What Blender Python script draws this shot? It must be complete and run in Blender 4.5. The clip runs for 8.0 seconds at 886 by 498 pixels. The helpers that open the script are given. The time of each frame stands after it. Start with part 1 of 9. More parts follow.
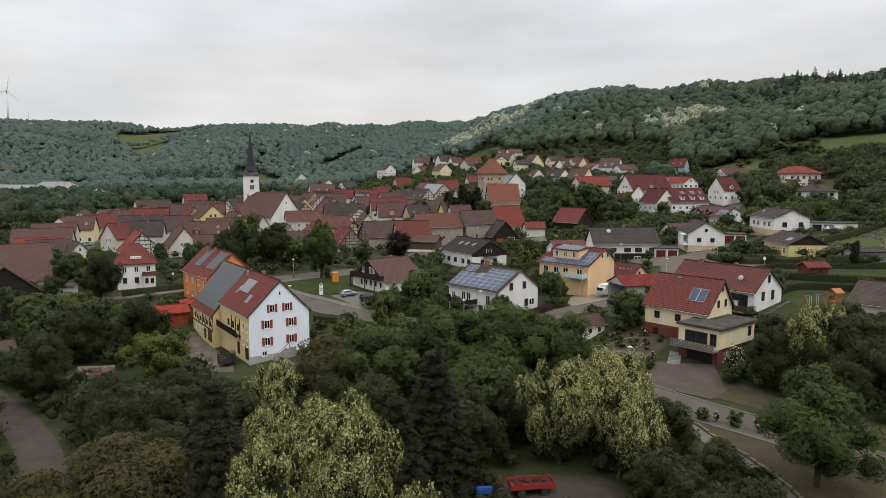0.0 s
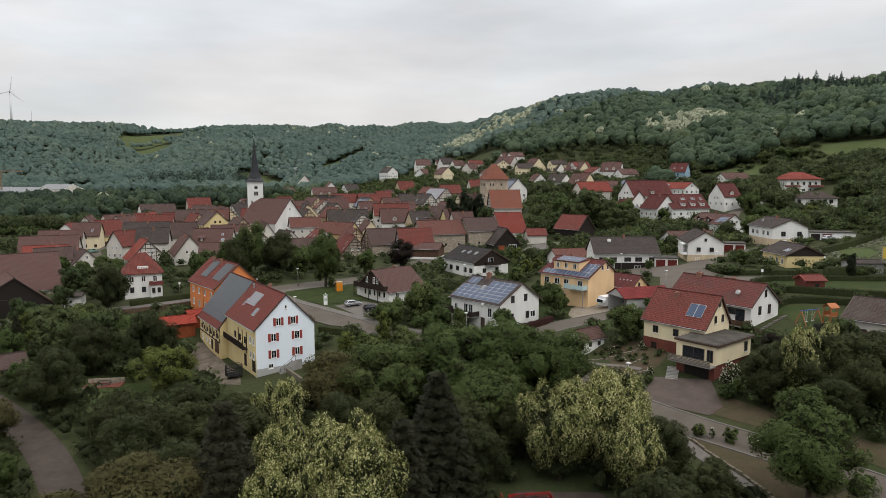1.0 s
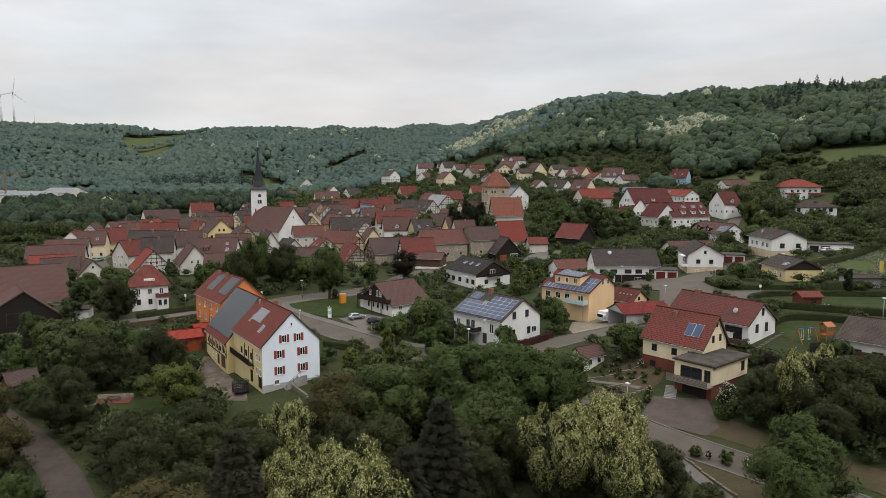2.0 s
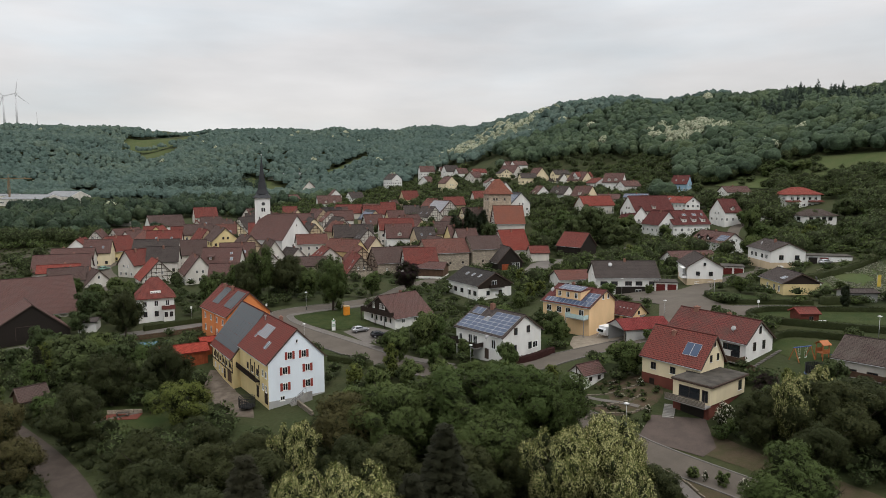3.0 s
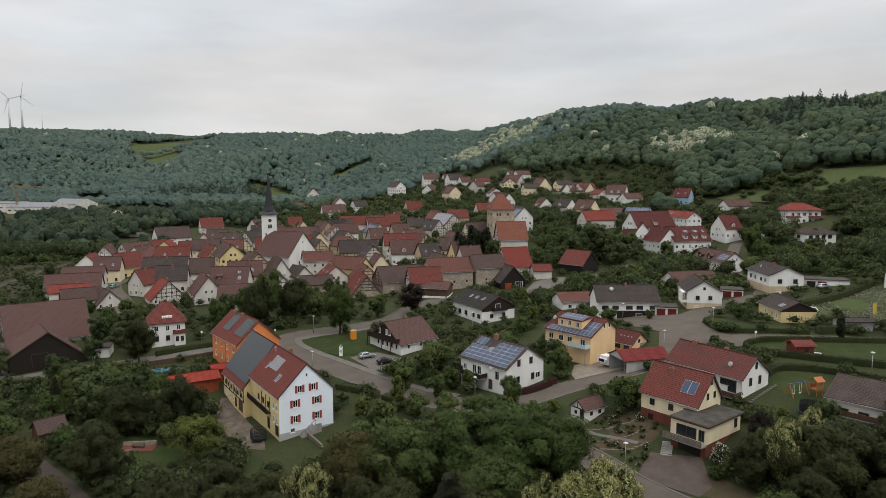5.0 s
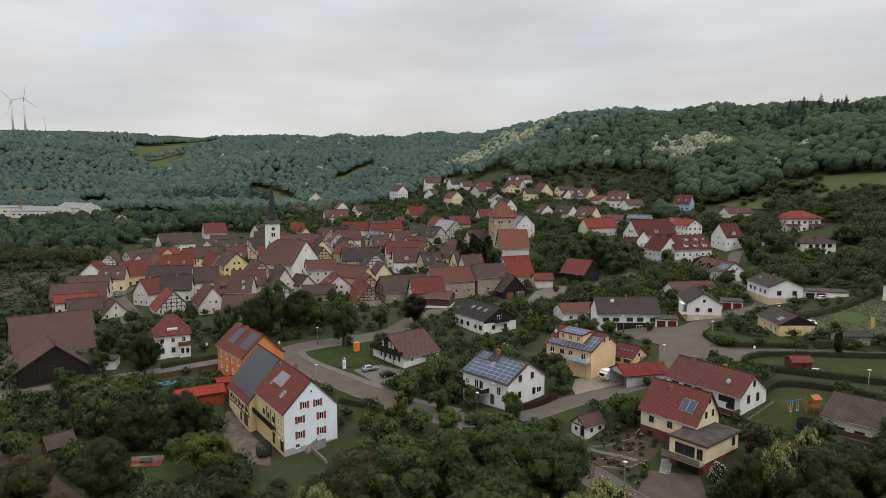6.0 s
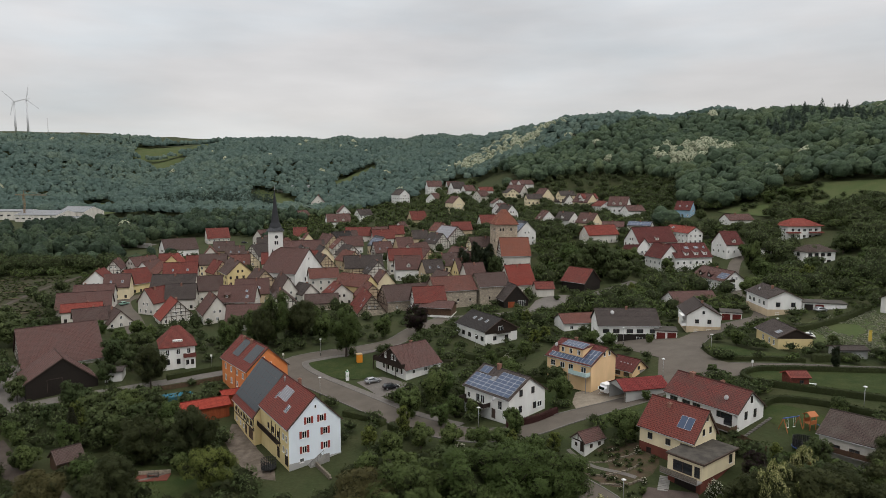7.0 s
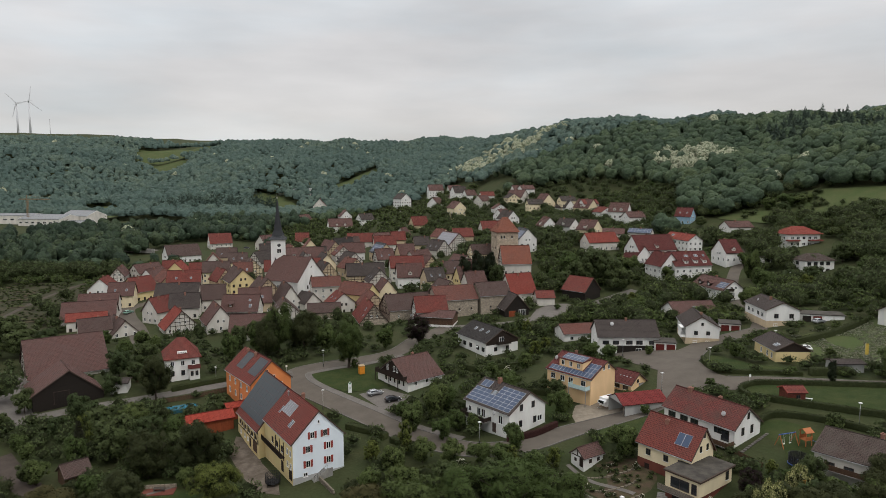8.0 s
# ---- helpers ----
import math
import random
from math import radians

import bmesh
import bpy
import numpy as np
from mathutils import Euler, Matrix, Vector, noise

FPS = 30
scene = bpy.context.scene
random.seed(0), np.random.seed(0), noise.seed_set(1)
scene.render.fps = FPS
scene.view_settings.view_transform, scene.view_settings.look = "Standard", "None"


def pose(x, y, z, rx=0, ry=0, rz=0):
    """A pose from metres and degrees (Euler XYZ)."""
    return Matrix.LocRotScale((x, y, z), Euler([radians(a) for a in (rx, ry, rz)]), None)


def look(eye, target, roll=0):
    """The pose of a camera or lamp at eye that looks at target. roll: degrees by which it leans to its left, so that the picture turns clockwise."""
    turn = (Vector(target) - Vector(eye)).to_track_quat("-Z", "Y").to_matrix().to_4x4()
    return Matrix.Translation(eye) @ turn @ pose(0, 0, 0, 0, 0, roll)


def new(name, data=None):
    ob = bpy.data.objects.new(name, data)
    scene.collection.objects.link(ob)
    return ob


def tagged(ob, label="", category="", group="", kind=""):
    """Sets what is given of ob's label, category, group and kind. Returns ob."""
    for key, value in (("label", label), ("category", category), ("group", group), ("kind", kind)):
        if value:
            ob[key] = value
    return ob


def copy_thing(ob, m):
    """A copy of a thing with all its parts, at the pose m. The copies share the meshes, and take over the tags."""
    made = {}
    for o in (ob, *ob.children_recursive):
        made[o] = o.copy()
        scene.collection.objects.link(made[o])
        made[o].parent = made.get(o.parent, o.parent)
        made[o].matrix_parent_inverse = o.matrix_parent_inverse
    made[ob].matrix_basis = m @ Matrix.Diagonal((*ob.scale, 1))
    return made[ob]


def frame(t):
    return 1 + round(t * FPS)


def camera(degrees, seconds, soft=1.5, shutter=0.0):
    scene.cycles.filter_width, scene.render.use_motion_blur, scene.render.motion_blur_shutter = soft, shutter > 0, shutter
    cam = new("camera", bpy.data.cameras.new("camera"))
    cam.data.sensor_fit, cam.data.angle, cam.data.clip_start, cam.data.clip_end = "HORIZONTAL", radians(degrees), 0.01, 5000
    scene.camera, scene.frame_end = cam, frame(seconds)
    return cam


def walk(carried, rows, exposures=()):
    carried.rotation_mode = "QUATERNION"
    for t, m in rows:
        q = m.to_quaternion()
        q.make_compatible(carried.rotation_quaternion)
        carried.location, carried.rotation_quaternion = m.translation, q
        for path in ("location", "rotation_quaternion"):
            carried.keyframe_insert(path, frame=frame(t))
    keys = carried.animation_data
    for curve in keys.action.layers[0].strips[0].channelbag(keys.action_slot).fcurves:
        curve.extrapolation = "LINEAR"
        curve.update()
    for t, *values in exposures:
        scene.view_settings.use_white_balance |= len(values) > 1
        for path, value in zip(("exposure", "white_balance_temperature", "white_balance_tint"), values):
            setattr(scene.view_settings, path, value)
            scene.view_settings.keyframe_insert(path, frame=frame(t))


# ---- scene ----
# ---------------------------------------------------------------- camera
cam = camera(67.6, 8.0, soft=0.4)
ROWS = [
    (0.0, 0.00, 0.00, 30.00, 0.000, -5.935),
    (0.5, -0.08, -1.08, 31.32, 0.081, -5.979),
    (1.0, -0.17, -2.07, 33.02, 0.162, -5.989),
    (1.5, -0.27, -2.99, 34.84, 0.234, -6.007),
    (3.0, -0.58, -5.68, 40.51, 0.444, -6.059),
    (3.5, -0.68, -6.51, 42.35, 0.514, -6.095),
    (4.0, -0.78, -7.30, 44.25, 0.577, -6.109),
    (4.5, -0.87, -8.06, 46.15, 0.639, -6.109),
    (5.0, -0.98, -8.83, 48.12, 0.713, -6.074),
    (6.5, -1.17, -11.28, 53.82, 0.928, -6.063),
    (7.0, -1.18, -12.13, 55.72, 1.000, -6.064),
    (7.5, -1.18, -12.99, 57.55, 1.066, -6.071),
    (8.0, -1.18, -13.85, 59.50, 1.116, -6.038),
]
walk(cam, [(t, pose(x, y, z, 90 + pitch, 0, yaw)) for t, x, y, z, yaw, pitch in ROWS], [(0.0, 0.10), (4.0, 0.0), (8.0, -0.10)])

# ---------------------------------------------------------------- sky and sun
SUN_ELEVATION, SUN_TURN = radians(52), radians(150)
world = bpy.data.worlds.new("overcast_sky")
scene.world = world
world.use_nodes = True
wn, wl = world.node_tree.nodes, world.node_tree.links
wn.clear()
w_out = wn.new("ShaderNodeOutputWorld")
w_bg = wn.new("ShaderNodeBackground")
w_sky = wn.new("ShaderNodeTexSky")
w_sky.sky_type, w_sky.sun_disc = "NISHITA", False
w_sky.sun_elevation, w_sky.sun_rotation = SUN_ELEVATION, SUN_TURN
w_dim = wn.new("ShaderNodeVectorMath")
w_dim.operation = "SCALE"
w_dim.inputs["Scale"].default_value = 0.10
wl.new(w_sky.outputs[0], w_dim.inputs[0])
w_co = wn.new("ShaderNodeTexCoord")
w_sep = wn.new("ShaderNodeSeparateXYZ")
wl.new(w_co.outputs["Generated"], w_sep.inputs[0])
# the cloud cover: brighter towards the zenith, as an overcast sky is
w_ramp = wn.new("ShaderNodeValToRGB")
w_ramp.color_ramp.elements[0].position, w_ramp.color_ramp.elements[0].color = 0.0, (0.72, 0.712, 0.695, 1)
w_ramp.color_ramp.elements[1].position, w_ramp.color_ramp.elements[1].color = 1.0, (2.10, 2.05, 2.00, 1)
w_mid = w_ramp.color_ramp.elements.new(0.22)
w_mid.color = (0.76, 0.77, 0.775, 1)
wl.new(w_sep.outputs["Z"], w_ramp.inputs[0])
w_map = wn.new("ShaderNodeMapping")
w_map.inputs["Scale"].default_value = (1.6, 1.6, 7.0)
w_noise = wn.new("ShaderNodeTexNoise")
w_noise.inputs["Scale"].default_value, w_noise.inputs["Detail"].default_value = 1.7, 6.0
w_noise.inputs["Roughness"].default_value = 0.5
wl.new(w_co.outputs["Generated"], w_map.inputs[0])
wl.new(w_map.outputs[0], w_noise.inputs["Vector"])
w_var = wn.new("ShaderNodeMapRange")
w_var.inputs["From Min"].default_value, w_var.inputs["From Max"].default_value = 0.3, 0.7
w_var.inputs["To Min"].default_value, w_var.inputs["To Max"].default_value = 0.83, 1.12
wl.new(w_noise.outputs["Fac"], w_var.inputs["Value"])
w_cl = wn.new("ShaderNodeVectorMath")
w_cl.operation = "SCALE"
w_tone = wn.new("ShaderNodeMix")
w_tone.data_type, w_tone.blend_type = "RGBA", "MULTIPLY"
w_tone.inputs["Factor"].default_value = 1.0
w_hue = wn.new("ShaderNodeValToRGB")
w_hue.color_ramp.elements[0].position, w_hue.color_ramp.elements[0].color = 0.38, (0.955, 1.0, 1.035, 1)
w_hue.color_ramp.elements[1].position, w_hue.color_ramp.elements[1].color = 0.62, (1.03, 0.995, 0.985, 1)
w_wide = wn.new("ShaderNodeTexNoise")
w_wide.inputs["Scale"].default_value, w_wide.inputs["Detail"].default_value, w_wide.inputs["Roughness"].default_value = 1.1, 4.0, 0.55
wl.new(w_map.outputs[0], w_wide.inputs["Vector"])
wl.new(w_wide.outputs["Fac"], w_hue.inputs[0])
wl.new(w_ramp.outputs[0], w_tone.inputs["A"])
wl.new(w_hue.outputs[0], w_tone.inputs["B"])
wl.new(w_tone.outputs["Result"], w_cl.inputs[0])
wl.new(w_var.outputs[0], w_cl.inputs["Scale"])
w_mix = wn.new("ShaderNodeMix")
w_mix.data_type = "RGBA"
w_mix.inputs["Factor"].default_value = 0.9
wl.new(w_dim.outputs[0], w_mix.inputs["A"])
wl.new(w_cl.outputs[0], w_mix.inputs["B"])
wl.new(w_mix.outputs["Result"], w_bg.inputs["Color"])
w_bg.inputs["Strength"].default_value = 1.0
wl.new(w_bg.outputs[0], w_out.inputs[0])

sun = new("sun", bpy.data.lights.new("sun", "SUN"))
sun.data.energy, sun.data.angle, sun.data.color = 0.9, radians(20), (1.0, 0.96, 0.9)
sun.matrix_world = look((60, -60, 110), (0, 0, 0))
# ---------------------------------------------------------------- materials
def node_mat(name, rough=0.85, spec=0.25):
    m = bpy.data.materials.new(name)
    m.use_nodes = True
    b = m.node_tree.nodes["Principled BSDF"]
    b.inputs["Roughness"].default_value = rough
    b.inputs["Specular IOR Level"].default_value = spec
    return m, m.node_tree.nodes, m.node_tree.links, b


def add(n, kind, **values):
    node = n.new("ShaderNode" + kind)
    for k, v in values.items():
        node.inputs[k.replace("_", " ")].default_value = v
    return node


def mixed(n, l, fac, a, b, how="MIX"):
    """A colour mix; a, b are sockets or colours, fac a socket or a number."""
    x = n.new("ShaderNodeMix")
    x.data_type, x.blend_type = "RGBA", how
    for key, v in (("Factor", fac), ("A", a), ("B", b)):
        if isinstance(v, (int, float)):
            x.inputs[key].default_value = v
        elif isinstance(v, tuple):
            x.inputs[key].default_value = (*v, 1)
        else:
            l.new(v, x.inputs[key])
    return x.outputs["Result"]


def ranged(n, l, socket, lo, hi, a=0.0, b=1.0):
    r = add(n, "MapRange", From_Min=lo, From_Max=hi, To_Min=a, To_Max=b)
    l.new(socket, r.inputs["Value"])
    return r.outputs[0]


def relief(n, l, b, socket, strength=0.4, distance=0.05):
    u = add(n, "Bump", Strength=strength, Distance=distance)
    l.new(socket, u.inputs["Height"])
    l.new(u.outputs[0], b.inputs["Normal"])


def dark(c, f):
    return tuple(v * f for v in c)


def plaster(name, c, stain=0.35):
    m, n, l, b = node_mat(name, 0.9, 0.15)
    co = add(n, "TexCoord")
    big = add(n, "TexNoise", Scale=0.35, Detail=5.0, Roughness=0.6)
    mp = add(n, "Mapping", Scale=(1.0, 1.0, 0.35))
    l.new(co.outputs["Object"], mp.inputs[0])
    l.new(mp.outputs[0], big.inputs["Vector"])
    fine = add(n, "TexNoise", Scale=14.0, Detail=4.0)
    l.new(co.outputs["Object"], fine.inputs["Vector"])
    c1 = mixed(n, l, ranged(n, l, big.outputs["Fac"], 0.35, 0.75), c, dark(c, 1 - stain))
    c2 = mixed(n, l, ranged(n, l, fine.outputs["Fac"], 0.3, 0.7, 0, 0.12), c1, dark(c, 0.6))
    l.new(c2, b.inputs["Base Color"])
    relief(n, l, b, fine.outputs["Fac"], 0.25, 0.02)
    return m


def tiles(name, c, worn, moss=0.3, width=0.24, row=0.34, spread=0.35):
    """Roof tiles laid in rows, in the roof's own metres."""
    m, n, l, b = node_mat(name, 0.85, 0.1)
    uv = add(n, "UVMap")
    br = add(n, "TexBrick", Scale=1.0, Mortar_Size=0.034, Brick_Width=width * 3, Row_Height=row, Bias=0.0, Mortar_Smooth=0.3)
    br.inputs["Color1"].default_value = (*c, 1)
    br.inputs["Color2"].default_value = (*[v * (1 - spread) + w * spread for v, w in zip(c, worn)], 1)
    br.inputs["Mortar"].default_value = (*dark(c, 0.28), 1)
    l.new(uv.outputs[0], br.inputs["Vector"])
    big = add(n, "TexNoise", Scale=0.3, Detail=6.0, Roughness=0.65)
    oi = add(n, "ObjectInfo")
    sh = n.new("ShaderNodeVectorMath")
    sh.operation = "ADD"
    comb = add(n, "CombineXYZ")
    sc = n.new("ShaderNodeMath")
    sc.operation = "MULTIPLY"
    sc.inputs[1].default_value = 90.0
    l.new(oi.outputs["Random"], sc.inputs[0])
    l.new(sc.outputs[0], comb.inputs[0])
    l.new(uv.outputs[0], sh.inputs[0])
    l.new(comb.outputs[0], sh.inputs[1])
    l.new(sh.outputs[0], big.inputs["Vector"])
    c1 = mixed(n, l, ranged(n, l, big.outputs["Fac"], 0.42, 0.72, 0, moss + 0.25), br.outputs["Color"], worn)
    spots = add(n, "TexNoise", Scale=3.2, Detail=3.0)
    l.new(sh.outputs[0], spots.inputs["Vector"])
    c2 = mixed(n, l, ranged(n, l, spots.outputs["Fac"], 0.5, 0.75, 0, moss), c1, dark(worn, 0.45))
    wave = add(n, "TexWave", Scale=0.314 / width, Distortion=0.2)
    l.new(uv.outputs[0], wave.inputs["Vector"])
    l.new(mixed(n, l, ranged(n, l, wave.outputs["Fac"], 0.15, 0.6, 0.15, 0.0), c2, dark(c, 0.4)), b.inputs["Base Color"])
    hgt = n.new("ShaderNodeMath")
    hgt.operation = "ADD"
    l.new(br.outputs["Fac"], hgt.inputs[0])
    hgt.inputs[1].default_value = 0.0
    inv = n.new("ShaderNodeMath")
    inv.operation = "MULTIPLY_ADD"
    inv.inputs[1].default_value, inv.inputs[2].default_value = -1.0, 1.0
    l.new(hgt.outputs[0], inv.inputs[0])
    s2 = n.new("ShaderNodeMath")
    s2.operation = "ADD"
    l.new(inv.outputs[0], s2.inputs[0])
    l.new(wave.outputs["Fac"], s2.inputs[1])
    relief(n, l, b, s2.outputs[0], 1.0, 0.09)
    return m


def planks(name, c, width=0.14, upright=True, rough=0.75):
    m, n, l, b = node_mat(name, rough, 0.2)
    co = add(n, "TexCoord")
    br = add(n, "TexBrick", Scale=1.0, Mortar_Size=0.012, Brick_Width=3.0, Row_Height=width)
    br.inputs["Color1"].default_value = (*c, 1)
    br.inputs["Color2"].default_value = (*dark(c, 0.72), 1)
    br.inputs["Mortar"].default_value = (*dark(c, 0.25), 1)
    mp = add(n, "Mapping", Rotation=(radians(90), 0, radians(90)) if upright else (radians(90), 0, 0))
    l.new(co.outputs["Object"], mp.inputs[0])
    l.new(mp.outputs[0], br.inputs["Vector"])
    no = add(n, "TexNoise", Scale=2.0, Detail=8.0, Roughness=0.7)
    m2 = add(n, "Mapping", Scale=(6.0, 6.0, 0.5) if upright else (0.5, 0.5, 6.0))
    l.new(co.outputs["Object"], m2.inputs[0])
    l.new(m2.outputs[0], no.inputs["Vector"])
    l.new(mixed(n, l, ranged(n, l, no.outputs["Fac"], 0.35, 0.7, 0, 0.5), br.outputs["Color"], dark(c, 0.5)), b.inputs["Base Color"])
    relief(n, l, b, br.outputs["Fac"], -0.4, 0.02)
    return m


def masonry(name, c, size=0.35):
    m, n, l, b = node_mat(name, 0.92, 0.15)
    co = add(n, "TexCoord")
    vo = add(n, "TexVoronoi", Scale=1.0 / size, Randomness=0.9)
    mp = add(n, "Mapping", Scale=(0.7, 0.7, 1.3))
    l.new(co.outputs["Object"], mp.inputs[0])
    l.new(mp.outputs[0], vo.inputs["Vector"])
    ed = add(n, "TexVoronoi", Scale=1.0 / size, Randomness=0.9)
    ed.feature = "DISTANCE_TO_EDGE"
    l.new(mp.outputs[0], ed.inputs["Vector"])
    sep = add(n, "SeparateColor")
    l.new(vo.outputs["Color"], sep.inputs[0])
    c1 = mixed(n, l, ranged(n, l, sep.outputs[0], 0, 1), dark(c, 0.7), dark(c, 1.25))
    c2 = mixed(n, l, ranged(n, l, ed.outputs["Distance"], 0.0, 0.08), dark(c, 0.55), c1)
    no = add(n, "TexNoise", Scale=0.5, Detail=5.0)
    l.new(co.outputs["Object"], no.inputs["Vector"])
    l.new(mixed(n, l, ranged(n, l, no.outputs["Fac"], 0.4, 0.7, 0, 0.4), c2, dark(c, 0.6)), b.inputs["Base Color"])
    relief(n, l, b, ed.outputs["Distance"], 0.5, 0.06)
    return m


def surface(name, c, c2, scale=0.4, fine=9.0, rough=0.9, spec=0.2, bump=0.3, dist=0.03, mid=(0.38, 0.66)):
    """A plain surface varied at two scales, in world metres."""
    m, n, l, b = node_mat(name, rough, spec)
    geo = add(n, "NewGeometry")
    big = add(n, "TexNoise", Scale=scale, Detail=6.0, Roughness=0.62)
    sml = add(n, "TexNoise", Scale=fine, Detail=4.0, Roughness=0.6)
    l.new(geo.outputs["Position"], big.inputs["Vector"])
    l.new(geo.outputs["Position"], sml.inputs["Vector"])
    c_a = mixed(n, l, ranged(n, l, big.outputs["Fac"], *mid), c, c2)
    c_b = mixed(n, l, ranged(n, l, sml.outputs["Fac"], 0.35, 0.7, 0, 0.45), c_a, dark(c, 0.55))
    l.new(c_b, b.inputs["Base Color"])
    relief(n, l, b, sml.outputs["Fac"], bump, dist)
    return m


def plain(name, c, rough=0.5, metal=0.0, spec=0.4):
    m, n, l, b = node_mat(name, rough, spec)
    co = add(n, "TexCoord")
    no = add(n, "TexNoise", Scale=3.0, Detail=5.0)
    l.new(co.outputs["Object"], no.inputs["Vector"])
    l.new(mixed(n, l, ranged(n, l, no.outputs["Fac"], 0.35, 0.7, 0, 0.35), c, dark(c, 0.7)), b.inputs["Base Color"])
    b.inputs["Metallic"].default_value = metal
    return m


def leaves(name, c, c2, tip=None, amount=0.0, rough=0.7, scale=7.0, gaps=0.5, mottle=1.0):
    """Foliage: clumps of many small leaves, with gaps between them; each leaf has a shade of its own, each tree a tint."""
    m, n, l, b = node_mat(name, rough, 0.12)
    geo = add(n, "NewGeometry")
    oi = add(n, "ObjectInfo")
    at = n.new("ShaderNodeAttribute")
    at.attribute_name = "tint"
    both = n.new("ShaderNodeMath")
    both.operation = "ADD"
    l.new(oi.outputs["Random"], both.inputs[0])
    l.new(at.outputs["Fac"], both.inputs[1])
    fr = n.new("ShaderNodeMath")
    fr.operation = "FRACT"
    l.new(both.outputs[0], fr.inputs[0])
    base = mixed(n, l, fr.outputs[0], c, c2)
    vo = add(n, "TexVoronoi", Scale=scale, Randomness=1.0)
    l.new(geo.outputs["Position"], vo.inputs["Vector"])
    sep = add(n, "SeparateColor")
    l.new(vo.outputs["Color"], sep.inputs[0])
    leaf = mixed(n, l, ranged(n, l, geo.outputs["Random Per Island"], 0, 1, 0, 0.3 * mottle), base, dark(c, 0.5))
    leaf = mixed(n, l, ranged(n, l, sep.outputs[0], 0, 1, 0, 0.5 * mottle), leaf, dark(c, 0.45))
    patchy = add(n, "TexNoise", Scale=scale * 0.13, Detail=3.0, Roughness=0.6)
    l.new(geo.outputs["Position"], patchy.inputs["Vector"])
    leaf = mixed(n, l, ranged(n, l, patchy.outputs["Fac"], 0.4, 0.62, 0, 0.4 * mottle), leaf, dark(c, 0.55))
    if tip:
        more = n.new("ShaderNodeMath")
        more.operation = "MULTIPLY_ADD"
        more.inputs[1].default_value = -1.6
        l.new(patchy.outputs["Fac"], more.inputs[0])
        l.new(sep.outputs[1], more.inputs[2])
        leaf = mixed(n, l, ranged(n, l, more.outputs[0], 0.2 - amount - 0.05, 0.2 - amount), leaf, tip)
    l.new(leaf, b.inputs["Base Color"])
    tr = add(n, "BsdfTranslucent")
    l.new(leaf, tr.inputs["Color"])
    mx = add(n, "MixShader", Fac=0.22)
    l.new(b.outputs[0], mx.inputs[1])
    l.new(tr.outputs[0], mx.inputs[2])
    last = mx.outputs[0]
    if gaps:
        hole = n.new("ShaderNodeMath")
        hole.operation = "GREATER_THAN"
        hole.inputs[1].default_value = gaps
        l.new(vo.outputs["Distance"], hole.inputs[0])
        clear = add(n, "BsdfTransparent")
        cut = add(n, "MixShader")
        l.new(hole.outputs[0], cut.inputs[0])
        l.new(last, cut.inputs[1])
        l.new(clear.outputs[0], cut.inputs[2])
        last = cut.outputs[0]
    l.new(last, n["Material Output"].inputs["Surface"])
    return m


WHITE = plaster("white_plaster", (0.74, 0.735, 0.71), 0.22)
COOLWHITE = plaster("pale_blue_white_plaster", (0.74, 0.80, 0.86), 0.10)
OLDWHITE = plaster("aged_white_plaster", (0.63, 0.60, 0.545), 0.3)
CREAM = plaster("cream_plaster", (0.74, 0.64, 0.44), 0.2)
YELLOW = plaster("yellow_plaster", (0.68, 0.55, 0.29), 0.2)
PEACH = plaster("peach_plaster", (0.74, 0.52, 0.30), 0.18)
ORANGE = plaster("orange_plaster", (0.66, 0.235, 0.085), 0.2)
BEIGE = plaster("beige_plaster", (0.55, 0.44, 0.30), 0.3)
SKYBLUE = plaster("light_blue_plaster", (0.30, 0.45, 0.57), 0.2)
GREYPL = plaster("grey_plaster", (0.42, 0.42, 0.41), 0.3)
MAROON = plaster("dark_red_plaster", (0.16, 0.055, 0.04), 0.3)
STONE = masonry("rubble_stone", (0.34, 0.29, 0.23), 0.4)
EDGING = masonry("weathered_edging_stone", (0.20, 0.172, 0.135), 0.4)
SANDSTONE = masonry("sandstone_blocks", (0.42, 0.35, 0.27), 0.55)
R_RED = tiles("red_pantiles", (0.212, 0.060, 0.049), (0.13, 0.063, 0.054), 0.3, 0.3, 0.38)
R_REDOLD = tiles("stained_red_pantiles", (0.200, 0.062, 0.054), (0.098, 0.066, 0.058), 0.62, 0.3, 0.38)
R_MAROON = tiles("dark_red_tiles", (0.150, 0.046, 0.042), (0.098, 0.05, 0.046), 0.25, 0.3, 0.36)
R_BRIGHT = tiles("bright_red_tiles", (0.31, 0.072, 0.054), (0.2, 0.076, 0.064), 0.25)
R_CRIMSON = tiles("crimson_tiles", (0.235, 0.044, 0.042), (0.16, 0.05, 0.045), 0.15)
R_NEW = tiles("new_red_sheet_tiles", (0.40, 0.066, 0.045), (0.28, 0.07, 0.05), 0.1)
R_TERRA = tiles("terracotta_tiles", (0.30, 0.112, 0.074), (0.19, 0.10, 0.08), 0.35)
R_ORANGE = tiles("orange_red_tiles", (0.205, 0.088, 0.07), (0.142, 0.084, 0.074), 0.4)
R_BROWN = tiles("brown_red_tiles", (0.16, 0.086, 0.076), (0.128, 0.09, 0.082), 0.35)
R_OLD = tiles("weathered_brown_tiles", (0.118, 0.076, 0.068), (0.122, 0.094, 0.085), 0.45)
